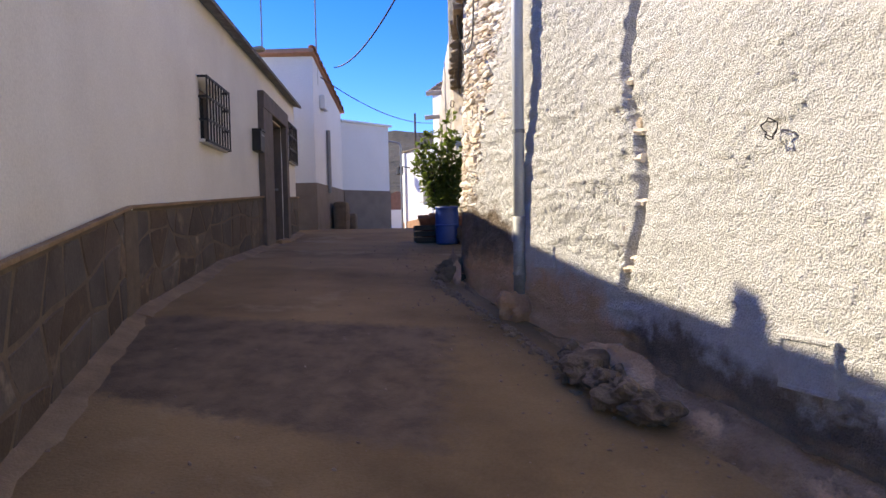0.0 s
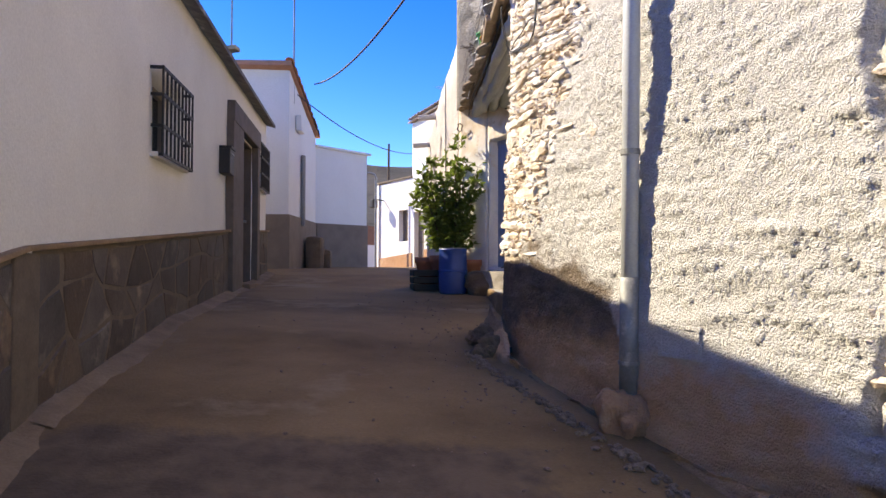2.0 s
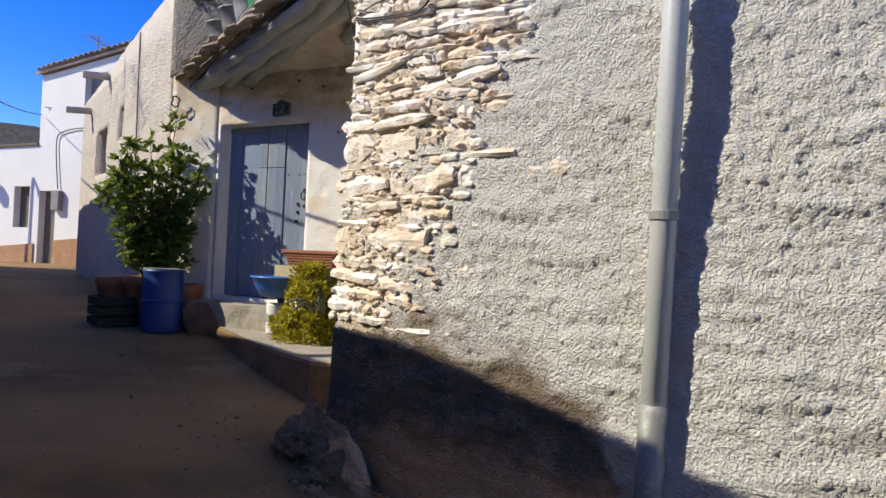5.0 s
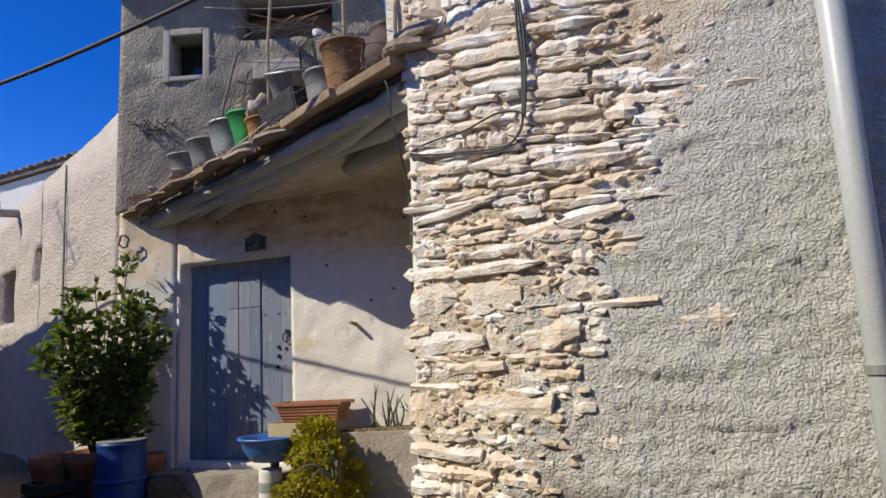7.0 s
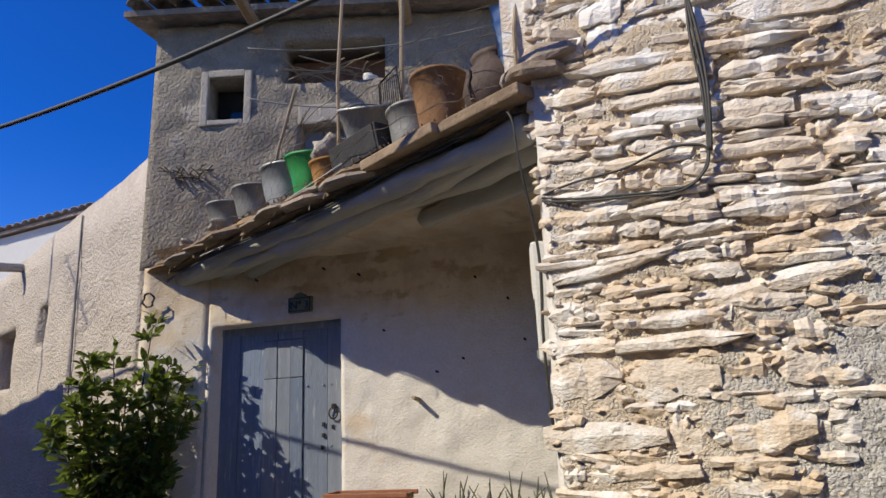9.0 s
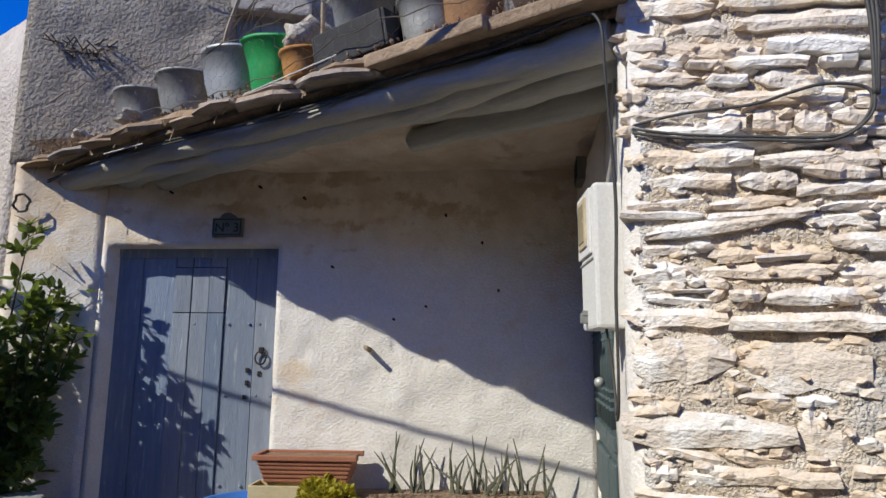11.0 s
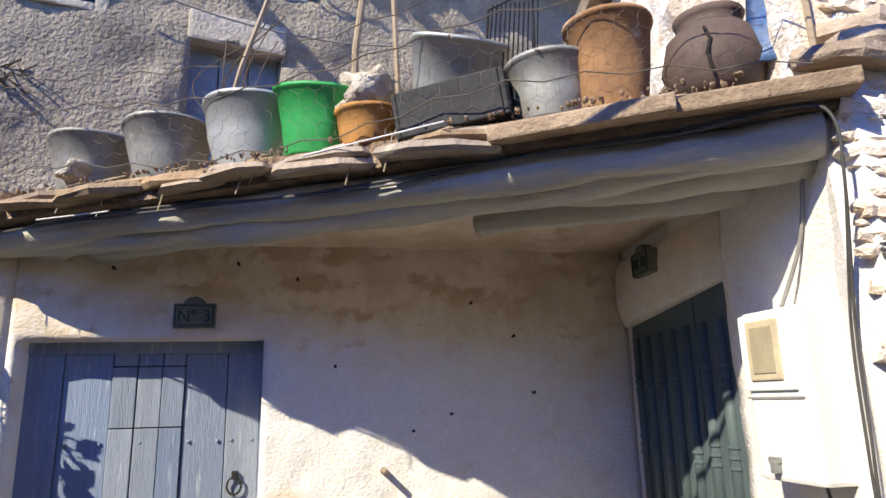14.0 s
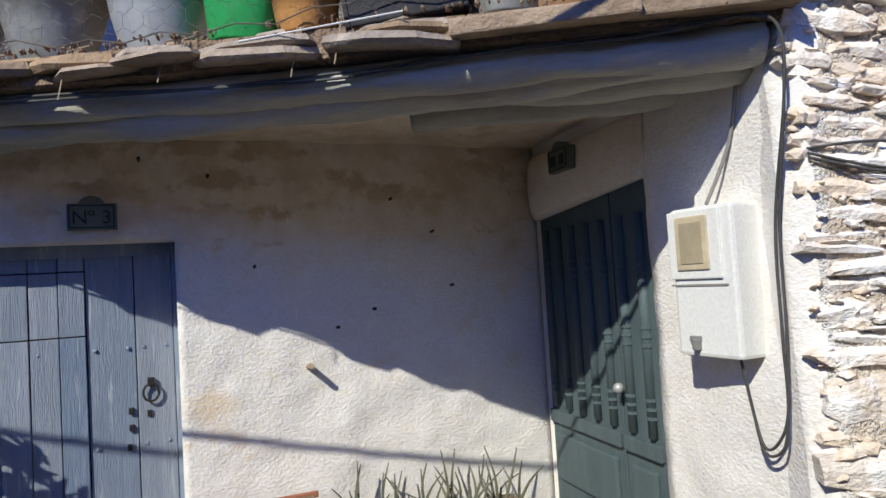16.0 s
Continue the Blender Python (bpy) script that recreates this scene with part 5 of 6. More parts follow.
for k in range(2):
    o = 0.018 * k
    wire([(0.16, 10.98, 4.02 + o), (0.14, 10.3, 4.05), (0.16, 9.6, 4.05 + o), (0.18, 9.0, 4.04), (0.195, 8.5, 4.05 - o), (0.205, 8.0, 4.07), (0.21, 7.5, 4.09 - o), (0.20, 7.2, 4.10), (0.18, 7.10, 4.05),
          (0.20, 7.09, 3.85)] + [dpt(1.83 - o, 3.45, 0.05), dpt(1.83 - o, 3.1, 0.06), dpt(1.81, 2.85, 0.06), dpt(1.78 - o, 2.72 + o, 0.06), dpt(1.70, 2.69 + o, 0.06), dpt(1.66, 2.82, 0.06), dpt(1.64, 3.02, 0.08)], 0.0052, "black cable along the porch beam to the meter box")
wire([dpt(1.50, 3.55, 0.05), dpt(1.60, 3.75), dpt(1.66, 3.95), dpt(1.69, 4.15)], 0.007, "thin pale cable above the meter box", "gray_cable")
wire([rpt(0.06, 3.66, 0.01), rpt(0.22, 3.61, 0.03), rpt(0.42, 3.575, 0.03), rpt(0.62, 3.545, 0.03), rpt(0.70, 3.565, 0.03), rpt(0.745, 3.63, 0.035), rpt(0.735, 3.69, 0.03), rpt(0.63, 3.713, 0.03), rpt(0.53, 3.70, 0.03), rpt(0.43, 3.68, 0.03), rpt(0.22, 3.685, 0.02), rpt(0.06, 3.675, 0.0)], 0.005, "looped black cable on the stone wall")
wire([rpt(0.06, 3.645, 0.01), rpt(0.25, 3.59, 0.035), rpt(0.45, 3.56, 0.03), rpt(0.64, 3.535, 0.03), rpt(0.74, 3.60, 0.04), rpt(0.755, 3.70, 0.04)], 0.005, "looped black cable on the stone wall")
for k in range(3):
    wire([rpt(0.755 + 0.004 * k, 3.66, 0.04), rpt(0.765 + 0.010 * k, 3.9, 0.045), rpt(0.752 + 0.014 * k, 4.15, 0.045), rpt(0.77 - 0.012 * k, 4.6, 0.05), rpt(0.76 + 0.008 * k, 5.2, 0.05), rpt(0.76, 5.75, 0.08)], 0.0065, "black cable running up the stone wall")
coil = [Vector((0.03, 10.95, 3.86)) + Vector((0.03 * math.cos(a) + 0.01 * math.sin(5 * a), -0.036 * math.cos(a), 0.06 * math.sin(a))) for a in (k * 0.5 for k in range(40))]
solid("cable_coil", tube(coil, 0.007, 6), "cable", "coil of black cable hanging under the eave", "cable")
wire(sag((-2.6, 14.12, 5.36), (-0.21, 6.98, 4.73), 0.29) + [Vector((0.10, 6.2, 4.78)), Vector((0.50, 5.9, 4.85))], 0.014, "black overhead cable from the tiled house to the stone wall", n=1)
wire(sag((-3.0, 14.5, 5.25), (-0.9, 23.2, 5.6), 0.3), 0.012, "black overhead cable across the street", n=1)
wire([(-0.40, 15.8, 4.5), on_wall(E0, E1, 4.5, 5.55, 0.05).translation, on_wall(E0, E1, 2.8, 5.8, 0.05).translation], 0.014, "dark cable along the white facade")
wire([on_wall(E0, E1, 4.3, 5.2, 0.04).translation, on_wall(E0, E1, 3.6, 5.15, 0.04).translation, on_wall(E0, E1, 3.3, 4.9, 0.04).translation, on_wall(E0, E1, 3.45, 3.7, 0.05).translation], 0.014, "dark cable along the white facade")
wire([(-0.13, 12.55, 5.0), (-0.13, 12.5, 4.2), (-0.12, 12.45, 3.2)], 0.010, "thin cable down the cream wall", "gray_cable")
# ---- slabs and rubble on the porch roof ----
roof_top = [o for o in porch_house.children if o.name.startswith("porch_roof")][0]


def slab_mesh(w, d, h, seed, square=0.75):
    """A split slate slab with a broken outline."""
    r = random.Random(seed)
    bm = bmesh.new()
    n_ = 9
    pts = []
    for k in range(n_):
        a = 2 * math.pi * k / n_ + r.uniform(-0.2, 0.2)
        q = max(abs(math.cos(a)), abs(math.sin(a)))
        rr = (1 / q) ** square * r.uniform(0.82 if square < 0.9 else 0.94, 1.02)
        pts.append((w / 2 * rr * math.cos(a), d / 2 * rr * math.sin(a)))
    rings = [[bm.verts.new((x * f, y * f, z + r.uniform(-0.12, 0.12) * h)) for x, y in pts] for f, z in ((0.93, -h / 2), (1.0, -h * 0.1), (0.95, h / 2))]
    for a, b in zip(rings, rings[1:]):
        for k in range(n_):
            bm.faces.new((a[k], a[(k + 1) % n_], b[(k + 1) % n_], b[k]))
    bm.faces.new(rings[0][::-1]), bm.faces.new(rings[-1])
    return bm


rng = random.Random(21)
y = 7.0
k = 0
while y < 11.1:
    long_ = y < 8.0
    w = rng.uniform(0.5, 0.7) if long_ else rng.uniform(0.22, 0.46)
    x = lerp_list(y, ((7.0, 0.22), (7.5, 0.19), (8.2, 0.18), (9.2, 0.15), (10.2, 0.11), (11.1, 0.13)))
    for layer in range(1 if long_ else 4):
        part("slab", box((0.34, w * 0.99, 0.055), Matrix(), 0.009) if long_ else slab_mesh(0.38, w * 1.15, rng.uniform(0.022, 0.042), k + layer * 77, 0.95), "slab", roof_top).matrix_basis = pose(
            x + 0.075 + rng.uniform(-0.018, 0.018) + (0.015 if long_ else 0.04) * layer, y + w / 2 + rng.uniform(-0.05, 0.05), 4.138 + (0.026 + 0.014 * long_) * layer + rng.uniform(-0.012, 0.012) * (0.3 if long_ else 1) + 0.02 * long_, rng.uniform(-4, 4) * (0.4 if long_ else 1), -8 + rng.uniform(-4, 4), rng.uniform(-6, 6) * (0.3 if long_ else 1))
    y += w
    k += 1
bm = bmesh.new()
for k in range(1100):
    y = rng.uniform(7.3, 11.0)
    x = lerp_list(y, ((7.0, 0.2), (8.2, 0.18), (9.2, 0.15), (11.1, 0.1))) + rng.uniform(-0.02, 0.40)
    r = rng.uniform(0.004, 0.013)
    bmesh.ops.create_icosphere(bm, subdivisions=1, radius=r, matrix=pose(x, y, 4.222 + 0.10 * (x - 0.15) + r * 0.2, rng.uniform(0, 90), rng.uniform(0, 90), 0) @ Matrix.Diagonal((1.4, 1, 0.6, 1)))
solid("rubble", bm, "soil", "crumbled earth and stone chips on the porch roof", "rubble", kind="stuff")
for k in range(14):
    y = rng.uniform(8.2, 10.9)
    x = lerp_list(y, ((8.2, 0.18), (9.2, 0.15), (11.1, 0.1)))
    part("straw", tube([(x + 0.05, y, 4.24), (x - 0.02, y + 0.03, 4.2), (x - 0.05, y + 0.05, 4.10 - rng.uniform(0, 0.08))], 0.003, 4), "wood", roof_top)


# ---- pots and junk along the porch roof ----
def bucket(name, place, r0, r1, h, mat_, label, category="bucket", tilt=(0, 0, 0), handle=True, dent=0.06, seed=0, fill="soil"):
    t = thing(name, label, category, place)
    t.matrix_basis = pose(*place, *tilt)
    wall = 0.006
    prof = [(r0 * 0.97, 0.0), (r0, 0.01), (r0 + (r1 - r0) * 0.5, h * 0.5), (r1, h), (r1 + 0.010, h + 0.004), (r1 + 0.010, h + 0.018), (r1 - wall, h + 0.018), (r1 - wall - 0.002, h * 0.93), (r0 + (r1 - r0) * 0.75, h * 0.82)]
    part("body", lathe(prof, 28, dent, seed), mat_, t, smooth=True)
    part("soil", lathe([(r0 * 0.5, h * 0.80), ((r0 + (r1 - r0) * 0.80) * 0.985, h * 0.82), (0.02, h * 0.86)], 18, 0.1, seed), fill, t)
    if handle:
        arc = [((r1 + 0.012) * math.cos(a), 0.05 * math.sin(a), h + 0.8 * r1 * math.sin(a) * 0.25) for a in (math.pi * k / 12 for k in range(13))]
        part("handle", tube(arc, 0.004, 6), "wire", t)
    return t


bucket("bucket", (0.30, 10.06, 4.20), 0.125, 0.185, 0.26, "zinc", "old gray zinc bucket on the porch roof", seed=1)
bucket("bucket", (0.30, 9.62, 4.20), 0.125, 0.19, 0.26, "zinc", "old gray zinc bucket with a dark rim on the porch roof", seed=2)
bucket("bucket", (0.30, 9.19, 4.20), 0.13, 0.195, 0.28, "bright_zinc", "pale zinc bucket on the porch roof", seed=3)
bucket("plant_pot", (0.29, 8.86, 4.21), 0.125, 0.17, 0.25, "green_plastic", "torn bright green plastic container with soil", "pot", (5, -6, 20), False, 0.22, 4)
bucket("plant_pot", (0.26, 8.62, 4.21), 0.10, 0.12, 0.13, "orange_clay", "small orange clay pot beside the green container", "pot", (0, -5, 0), False, 0.12, 5)
solid("rock", rock_mesh((0.22, 0.22, 0.20), 8, 0.5, 3), "pale_rock", "knobbly pale rock resting on the orange pot", "rock", smooth=True, m=pose(0.28, 8.62, 4.43, 0, 0, 30))
bucket("bucket", (0.44, 8.36, 4.25), 0.14, 0.20, 0.38, "bright_zinc", "dented pale zinc bucket tipped forwards", tilt=(12, -22, 10), dent=0.16, seed=6)
t = thing("planter_trough", "black rubber trough lying on the porch roof", "planter", (0.30, 8.34, 4.30))
t.matrix_basis = pose(0.27, 8.26, 4.23, -6, -8, 4)
for name, x, z, sx, sz in (("bottom", 0, 0, 0.15, 0.02), ("side", -0.085, 0.08, 0.018, 0.17), ("side", 0.085, 0.08, 0.018, 0.17)):
    part(name, box((sx, 0.38, sz), pose(x, 0, z), 0.006), "black_rubber", t)
for y in (-0.20, 0.20):
    part("end", box((0.18, 0.018, 0.17), pose(0, y, 0.08), 0.006), "black_rubber", t)
part("soil", box((0.15, 0.38, 0.02), pose(0, 0, 0.11), 0.005), "soil", t)
bucket("bucket", (0.36, 7.93, 4.22), 0.125, 0.16, 0.22, "zinc", "small rusty-handled tin bucket on the porch roof", seed=8)
bucket("tin", (0.36, 7.71, 4.22), 0.115, 0.15, 0.33, "rust", "large rusted tin on the porch roof", "tin", (0, -3, 0), False, 0.07, 9)
jar = thing("clay_jar", "dark cracked clay jar on the porch roof", "jar", (0.42, 7.37, 4.23))
part("body", lathe([(0.10, 0), (0.15, 0.05), (0.175, 0.14), (0.15, 0.24), (0.10, 0.29), (0.11, 0.31), (0.12, 0.33), (0.10, 0.33), (0.08, 0.29)], 28, 0.05, 4), "dark_clay", jar, smooth=True)
part("crack", tube([(-0.172, 0.02, 0.06), (-0.176, 0.03, 0.12), (-0.172, 0.015, 0.17), (-0.160, 0.03, 0.22)], 0.006, 5), "dark", jar)
# blue plastic sheet crammed behind the jar
bm = bmesh.new()
vv = [[bm.verts.new((0.30 + 0.03 * math.sin(3 * v + u), 7.12 + 0.14 * u + 0.03 * noise.noise((u * 4, v * 4, 0)), 4.32 + 0.42 * v)) for u in (k / 6 for k in range(7))] for v in (k / 10 for k in range(11))]
for a, b in zip(vv, vv[1:]):
    for k in range(6):
        bm.faces.new((a[k], a[k + 1], b[k + 1], b[k]))
bmesh.ops.solidify(bm, geom=bm.faces[:], thickness=0.01)
solid("plastic_sheet", bm, "blue_sheet", "crumpled blue plastic sheet on the porch roof", "sheet", smooth=True)
for k, (x, y, z, w) in enumerate(((0.20, 10.02, 4.29, 0.13), (0.18, 10.55, 4.27, 0.12), (0.20, 10.75, 4.26, 0.09))):
    solid("rock", rock_mesh((w * 1.3, w, w * 0.7), 40 + k, 0.45, 3), "pale_rock", "pale broken rock on the porch roof", "rock", "rocks on the porch roof", smooth=True, m=pose(x, y, z, 0, 0, 50 * k))
for k, (x, y, z, w, tip_) in enumerate(((0.30, 7.02, 4.25, 0.32, 8), (0.36, 6.94, 4.31, 0.34, -6), (0.44, 6.90, 4.38, 0.30, 10), (0.34, 7.00, 4.33, 0.22, 22), (0.50, 6.95, 4.44, 0.32, -9))):
    solid("broken_slab", slab_mesh(0.30, w, 0.05, 600 + k, 0.9), "slab", "broken brown slate slab stacked at the roof corner", "slab", "slabs at the roof corner", m=pose(x, y, z, tip_, -6, 25 * k))
# wire grill leaning among the buckets
grill = thing("wire_grill", "leaning rusty wire grill rack", "grill", (0.36, 8.16, 4.30), turn=0)
grill.matrix_basis = pose(0.36, 8.09, 4.23, 8, -12, 0)
part("rim", tube([(0, -0.11, 0), (0, 0.11, 0), (0, 0.10, 0.46), (0, -0.06, 0.52), (0, -0.11, 0)], 0.006, 6), "iron", grill)
for k in range(11):
    y = -0.10 + 0.2 * k / 10
    part("bar", tube([(0, y, 0.01), (0, y * 0.85, 0.48)], 0.003, 4), "iron", grill)

# sagging hexagonal netting and barbed strands before the pots
net = thing("wire_netting", "sagging rusty hexagonal wire netting and strands", "netting")


def net_point(u, v):
    y = 10.9 - u
    x = lerp_list(y, ((7, 0.16), (8.2, 0.14), (9.2, 0.11), (11, 0.07)))
    return Vector((x + 0.03 * noise.noise((u * 1.5, v * 3, 0)) - 0.01, y, 4.22 + v + 0.02 * noise.noise((u * 2, 0, 3))))


bm = bmesh.new()


def strand(bm, a, b, r=0.0006):
    m, d = between(a, b)
    bmesh.ops.create_cone(bm, segments=3, radius1=r, radius2=r, depth=d, matrix=m)


W, H = 0.075, 0.065
for i in range(50):
    for j in range(5):
        u0, v0 = i * W + (W / 2 if j % 2 else 0), j * H * 1.0
        a, b, c = net_point(u0, v0), net_point(u0 + W / 2, v0 + H * 0.35), net_point(u0 + W, v0)
        strand(bm, a, b), strand(bm, b, c)
        strand(bm, b, net_point(u0 + W / 2, v0 + H))
part("mesh", bm, "wire", net)
for v, r in ((0.30, 0.003), (0.03, 0.0025), (0.44, 0.0022)):
    part("strand", tube([net_point(k * 0.13, v + 0.05 * math.sin(k * 0.35) + (0.012 * (-1) ** k)) for k in range(30)], r, 5), "wire", net)
for y, h, lean in ((9.3, 0.85, -0.22), (8.47, 1.3, 0.06), (7.1, 0.6, 0.0)):
    x = lerp_list(y, ((7, 0.20), (11, 0.12)))
    solid("stake", tube([(x + 0.05, y, 4.22), (x + 0.06, y + lean * 0.5, 4.22 + h / 2), (x + 0.12, y + lean, 4.22 + h)], 0.011, 6), "wood", "thin wooden stake holding the netting", "stake", "stakes of the netting")
for k in range(7):
    y = 9.45 + 0.1 * rng.uniform(-1, 1)
    solid("twig", tube(smooth_path([(0.45, y, 4.5), (0.45 + rng.uniform(-.1, .1), y + rng.uniform(-.15, .15), 4.75), (0.5 + rng.uniform(-.1, .1), y + rng.uniform(-.25, .25), 5.0)], 5), 0.0028, 5), "bark", "dry bare twig standing in a bucket", "twig", "dry twigs")

# ---- openings of the gray wall ----
s0, s1, z0, z1 = GRAY_HOLES[0]
m = on_wall(G0, G1, (s0 + s1) / 2, (z0 + z1) / 2)
win = part("window", box((s1 - s0, 0.04, z1 - z0), m @ pose(0, 0.30, 0)), "dark", porch_house, "small deep window")
part("pane", box((0.20, 0.01, 0.20), m @ pose(0.05, 0.272, -0.10)), "glass", win)
bm = bmesh.new()
for dx, dz, a, b in ((-0.20, 0, 0.07, 0.55), (0.20, 0, 0.07, 0.55), (0, 0.25, 0.33, 0.07), (0, -0.24, 0.33, 0.05)):
    add_box(bm, (a, 0.05, b), m @ pose(dx, 0.0, dz), 0.012)
part("window_surround", bm, "pale_render", win, "pale smooth plaster surround")
s0, s1, z0, z1 = GRAY_HOLES[1]
m = on_wall(G0, G1, (s0 + s1) / 2, (z0 + z1) / 2)
part("niche_back", box((s1 - s0, 0.04, z1 - z0), m @ pose(0, 0.40, 0)), "brick", porch_house, "reddish niche interior")
for k in range(16):
    a = m @ Vector((rng.uniform(-0.45, 0.4), rng.uniform(0.0, 0.25), -0.2 + rng.uniform(0, 0.12)))
    b = m @ Vector((rng.uniform(-0.6, 0.45), rng.uniform(-0.12, 0.2), -0.12 + rng.uniform(0, 0.2)))
    part("twig", tube([a, (a + b) / 2 + Vector((0, 0, 0.03)), b], 0.007, 5), "wood", porch_house)
solid("rag", rock_mesh((0.16, 0.12, 0.10), 77, 0.5, 3), "white_far", "crumpled white rag on the niche ledge", "rag", smooth=True, m=m @ pose(0.33, 0.08, -0.17))
s0, s1, z0, z1 = GRAY_HOLES[2]
m = on_wall(G0, G1, (s0 + s1) / 2, (z0 + z1) / 2)
shutter = part("shutter", box((s1 - s0, 0.03, z1 - z0), m @ pose(0, 0.20, 0)), "dark", porch_house, "closed blue plank shutter")
for k in range(3):
    w = (s1 - s0) / 3
    part("plank", box((w - 0.008, 0.03, z1 - z0), m @ pose(-(s1 - s0) / 2 + w * (k + 0.5), 0.17, 0), 0.003), "blue_wood", shutter)
part("lintel", box((0.58, 0.10, 0.20), m @ pose(0.0, 0.03, (z1 - z0) / 2 + 0.09), 0.02), "pale_render", porch_house, "pale plaster lintel")
# thatch of twigs stuffed in a hole
m = on_wall(G0, G1, 0.35, 4.98)
for k in range(40):
    a = m @ Vector((rng.uniform(-0.16, 0.2), 0.02, rng.uniform(-0.06, 0.06)))
    b = a + m.to_3x3() @ Vector((rng.uniform(-0.12, 0.12), -rng.uniform(0.03, 0.14), rng.uniform(-0.06, 0.05)))
    part("twig", tube([a, b], 0.005, 4), "bark", porch_house)
# eaves of the gray house
bm = bmesh.new()
gd = (Vector(G1) - Vector(G0)).normalized()
gn = Vector((gd.y, -gd.x))
pts = [Vector(G0) + gn * 0.22 - gd * 0.22, Vector(G1) + gn * 0.22 + gd * 0.5, Vector(G1) - gn * 3 + gd * 0.5, Vector(G0) - gn * 3 - gd * 0.22]
lo, hi = [bm.verts.new((p.x, p.y, z)) for p, z in zip(pts, (6.48, 6.48, 7.3, 7.3))], [bm.verts.new((p.x, p.y, z)) for p, z in zip(pts, (6.54, 6.54, 7.38, 7.38))]
bm.faces.new(lo), bm.faces.new(hi)
for k in range(4):
    bm.faces.new((lo[k], lo[(k + 1) % 4], hi[(k + 1) % 4], hi[k]))
part("roof", bm, "tile_old", porch_house, "old tile roof")
a, b = Vector(G0) + gn * 0.30 - gd * 0.2, Vector(G1) + gn * 0.30
tile_row(porch_house, (a.x, a.y, 6.54), (b.x, b.y, 6.54), (-gn.x, -gn.y), 0.28, tile_old, 0.21, 0.02)
for s in (0.95, 2.35):
    m = on_wall(G0, G1, s, 6.40)
    part("rafter", add_rod(bmesh.new(), m @ Vector((0, 0.3, 0.05)), m @ Vector((0.0, -0.62, -0.03)), 0.06, 0.05, 10), "wood", porch_house, "projecting pole rafter")
part("pole", tube([on_wall(G0, G1, 2.35, 6.35, 0.5).translation, on_wall(G0, G1, 2.30, 5.4, 0.25).translation, on_wall(G0, G1, 2.35, 4.5, 0.12).translation], 0.022, 8), "wood", porch_house, "leaning wooden pole")
for z, d_ in ((6.25, 0.12), (5.75, 0.2)):
    wire(sag(on_wall(G0, G1, 0.9, z - 0.1, 0.12).translation, on_wall(G0, G1, 3.2, z, 0.15).translation, d_), 0.006, "thin wire strung across the gray wall", "gray_cable", 1)

# ---- plants and pots before the door ----
def place_z(x, y):
    return ground_z(x, y) + 0.028 * fbm((x * 0.9, y * 0.9, 0), 4)


drum = thing("plastic_drum", "blue plastic drum with an open top", "drum", (-0.09, 10.44, place_z(-0.09, 10.44) - 0.01))
part("body", lathe([(0.165, 0), (0.185, 0.02), (0.19, 0.08), (0.192, 0.30), (0.19, 0.5), (0.182, 0.575), (0.19, 0.585), (0.19, 0.61), (0.178, 0.61), (0.172, 0.57), (0.170, 0.45)], 36), "blue_plastic", drum, smooth=True)
part("hoop", lathe([(0.190, 0.29), (0.199, 0.30), (0.199, 0.32), (0.190, 0.33)], 36), "blue_plastic", drum, smooth=True)
part("soil", lathe([(0.1, 0.46), (0.172, 0.47), (0.02, 0.49)], 20, 0.05), "soil", drum)
part("lining", lathe([(0.172, 0.612), (0.186, 0.614), (0.187, 0.622), (0.172, 0.622)], 36, 0.02, 3), "bright_zinc", drum, "pale torn rim lining")
crate = thing("crate", "black plastic crate beside the drum", "crate", (-0.46, 10.85, place_z(-0.46, 10.85) - 0.01), turn=10)
for x, y, sx, sy in ((0, -0.17, 0.40, 0.02), (0, 0.17, 0.40, 0.02), (-0.19, 0, 0.02, 0.32), (0.19, 0, 0.02, 0.32)):
    for z in (0.05, 0.15, 0.25):
        part("slat", box((sx, sy, 0.085), pose(x, y, z), 0.006), "dark_plastic", crate)
part("bottom", box((0.36, 0.31, 0.02), pose(0, 0, 0.012)), "dark_plastic", crate)
part("soil", box((0.35, 0.3, 0.03), pose(0, 0, 0.24), 0.01), "soil", crate)


def clay_pot(place, r, h, label):
    t = thing("plant_pot", label, "pot", place, "terracotta pots by the drum")
    part("body", lathe([(r * 0.62, 0), (r * 0.66, 0.02), (r * 0.9, h * 0.8), (r, h * 0.82), (r, h), (r * 0.88, h), (r * 0.82, h * 0.85)], 28), "terracotta", t, smooth=True)
    part("soil", lathe([(r * 0.5, h * 0.84), (r * 0.82, h * 0.87), (0.01, h * 0.9)], 18, 0.06), "soil", t)


clay_pot((-0.17, 10.86, place_z(-0.17, 10.86) - 0.01), 0.24, 0.50, "large terracotta pot behind the blue drum")
clay_pot((0.16, 10.62, place_z(0.16, 10.62) - 0.01), 0.16, 0.46, "terracotta pot beside the blue drum")
clay_pot((-0.42, 11.12, place_z(-0.42, 11.12) - 0.01), 0.20, 0.46, "dusty terracotta pot at the cream wall")
solid("boulder", rock_mesh((0.42, 0.34, 0.40), 63, 0.3, 3), "base_mortar", "dark stone beside the doorstep", "stone", smooth=True, m=pose(0.30, 10.32, place_z(0.3, 10.3) + 0.12))


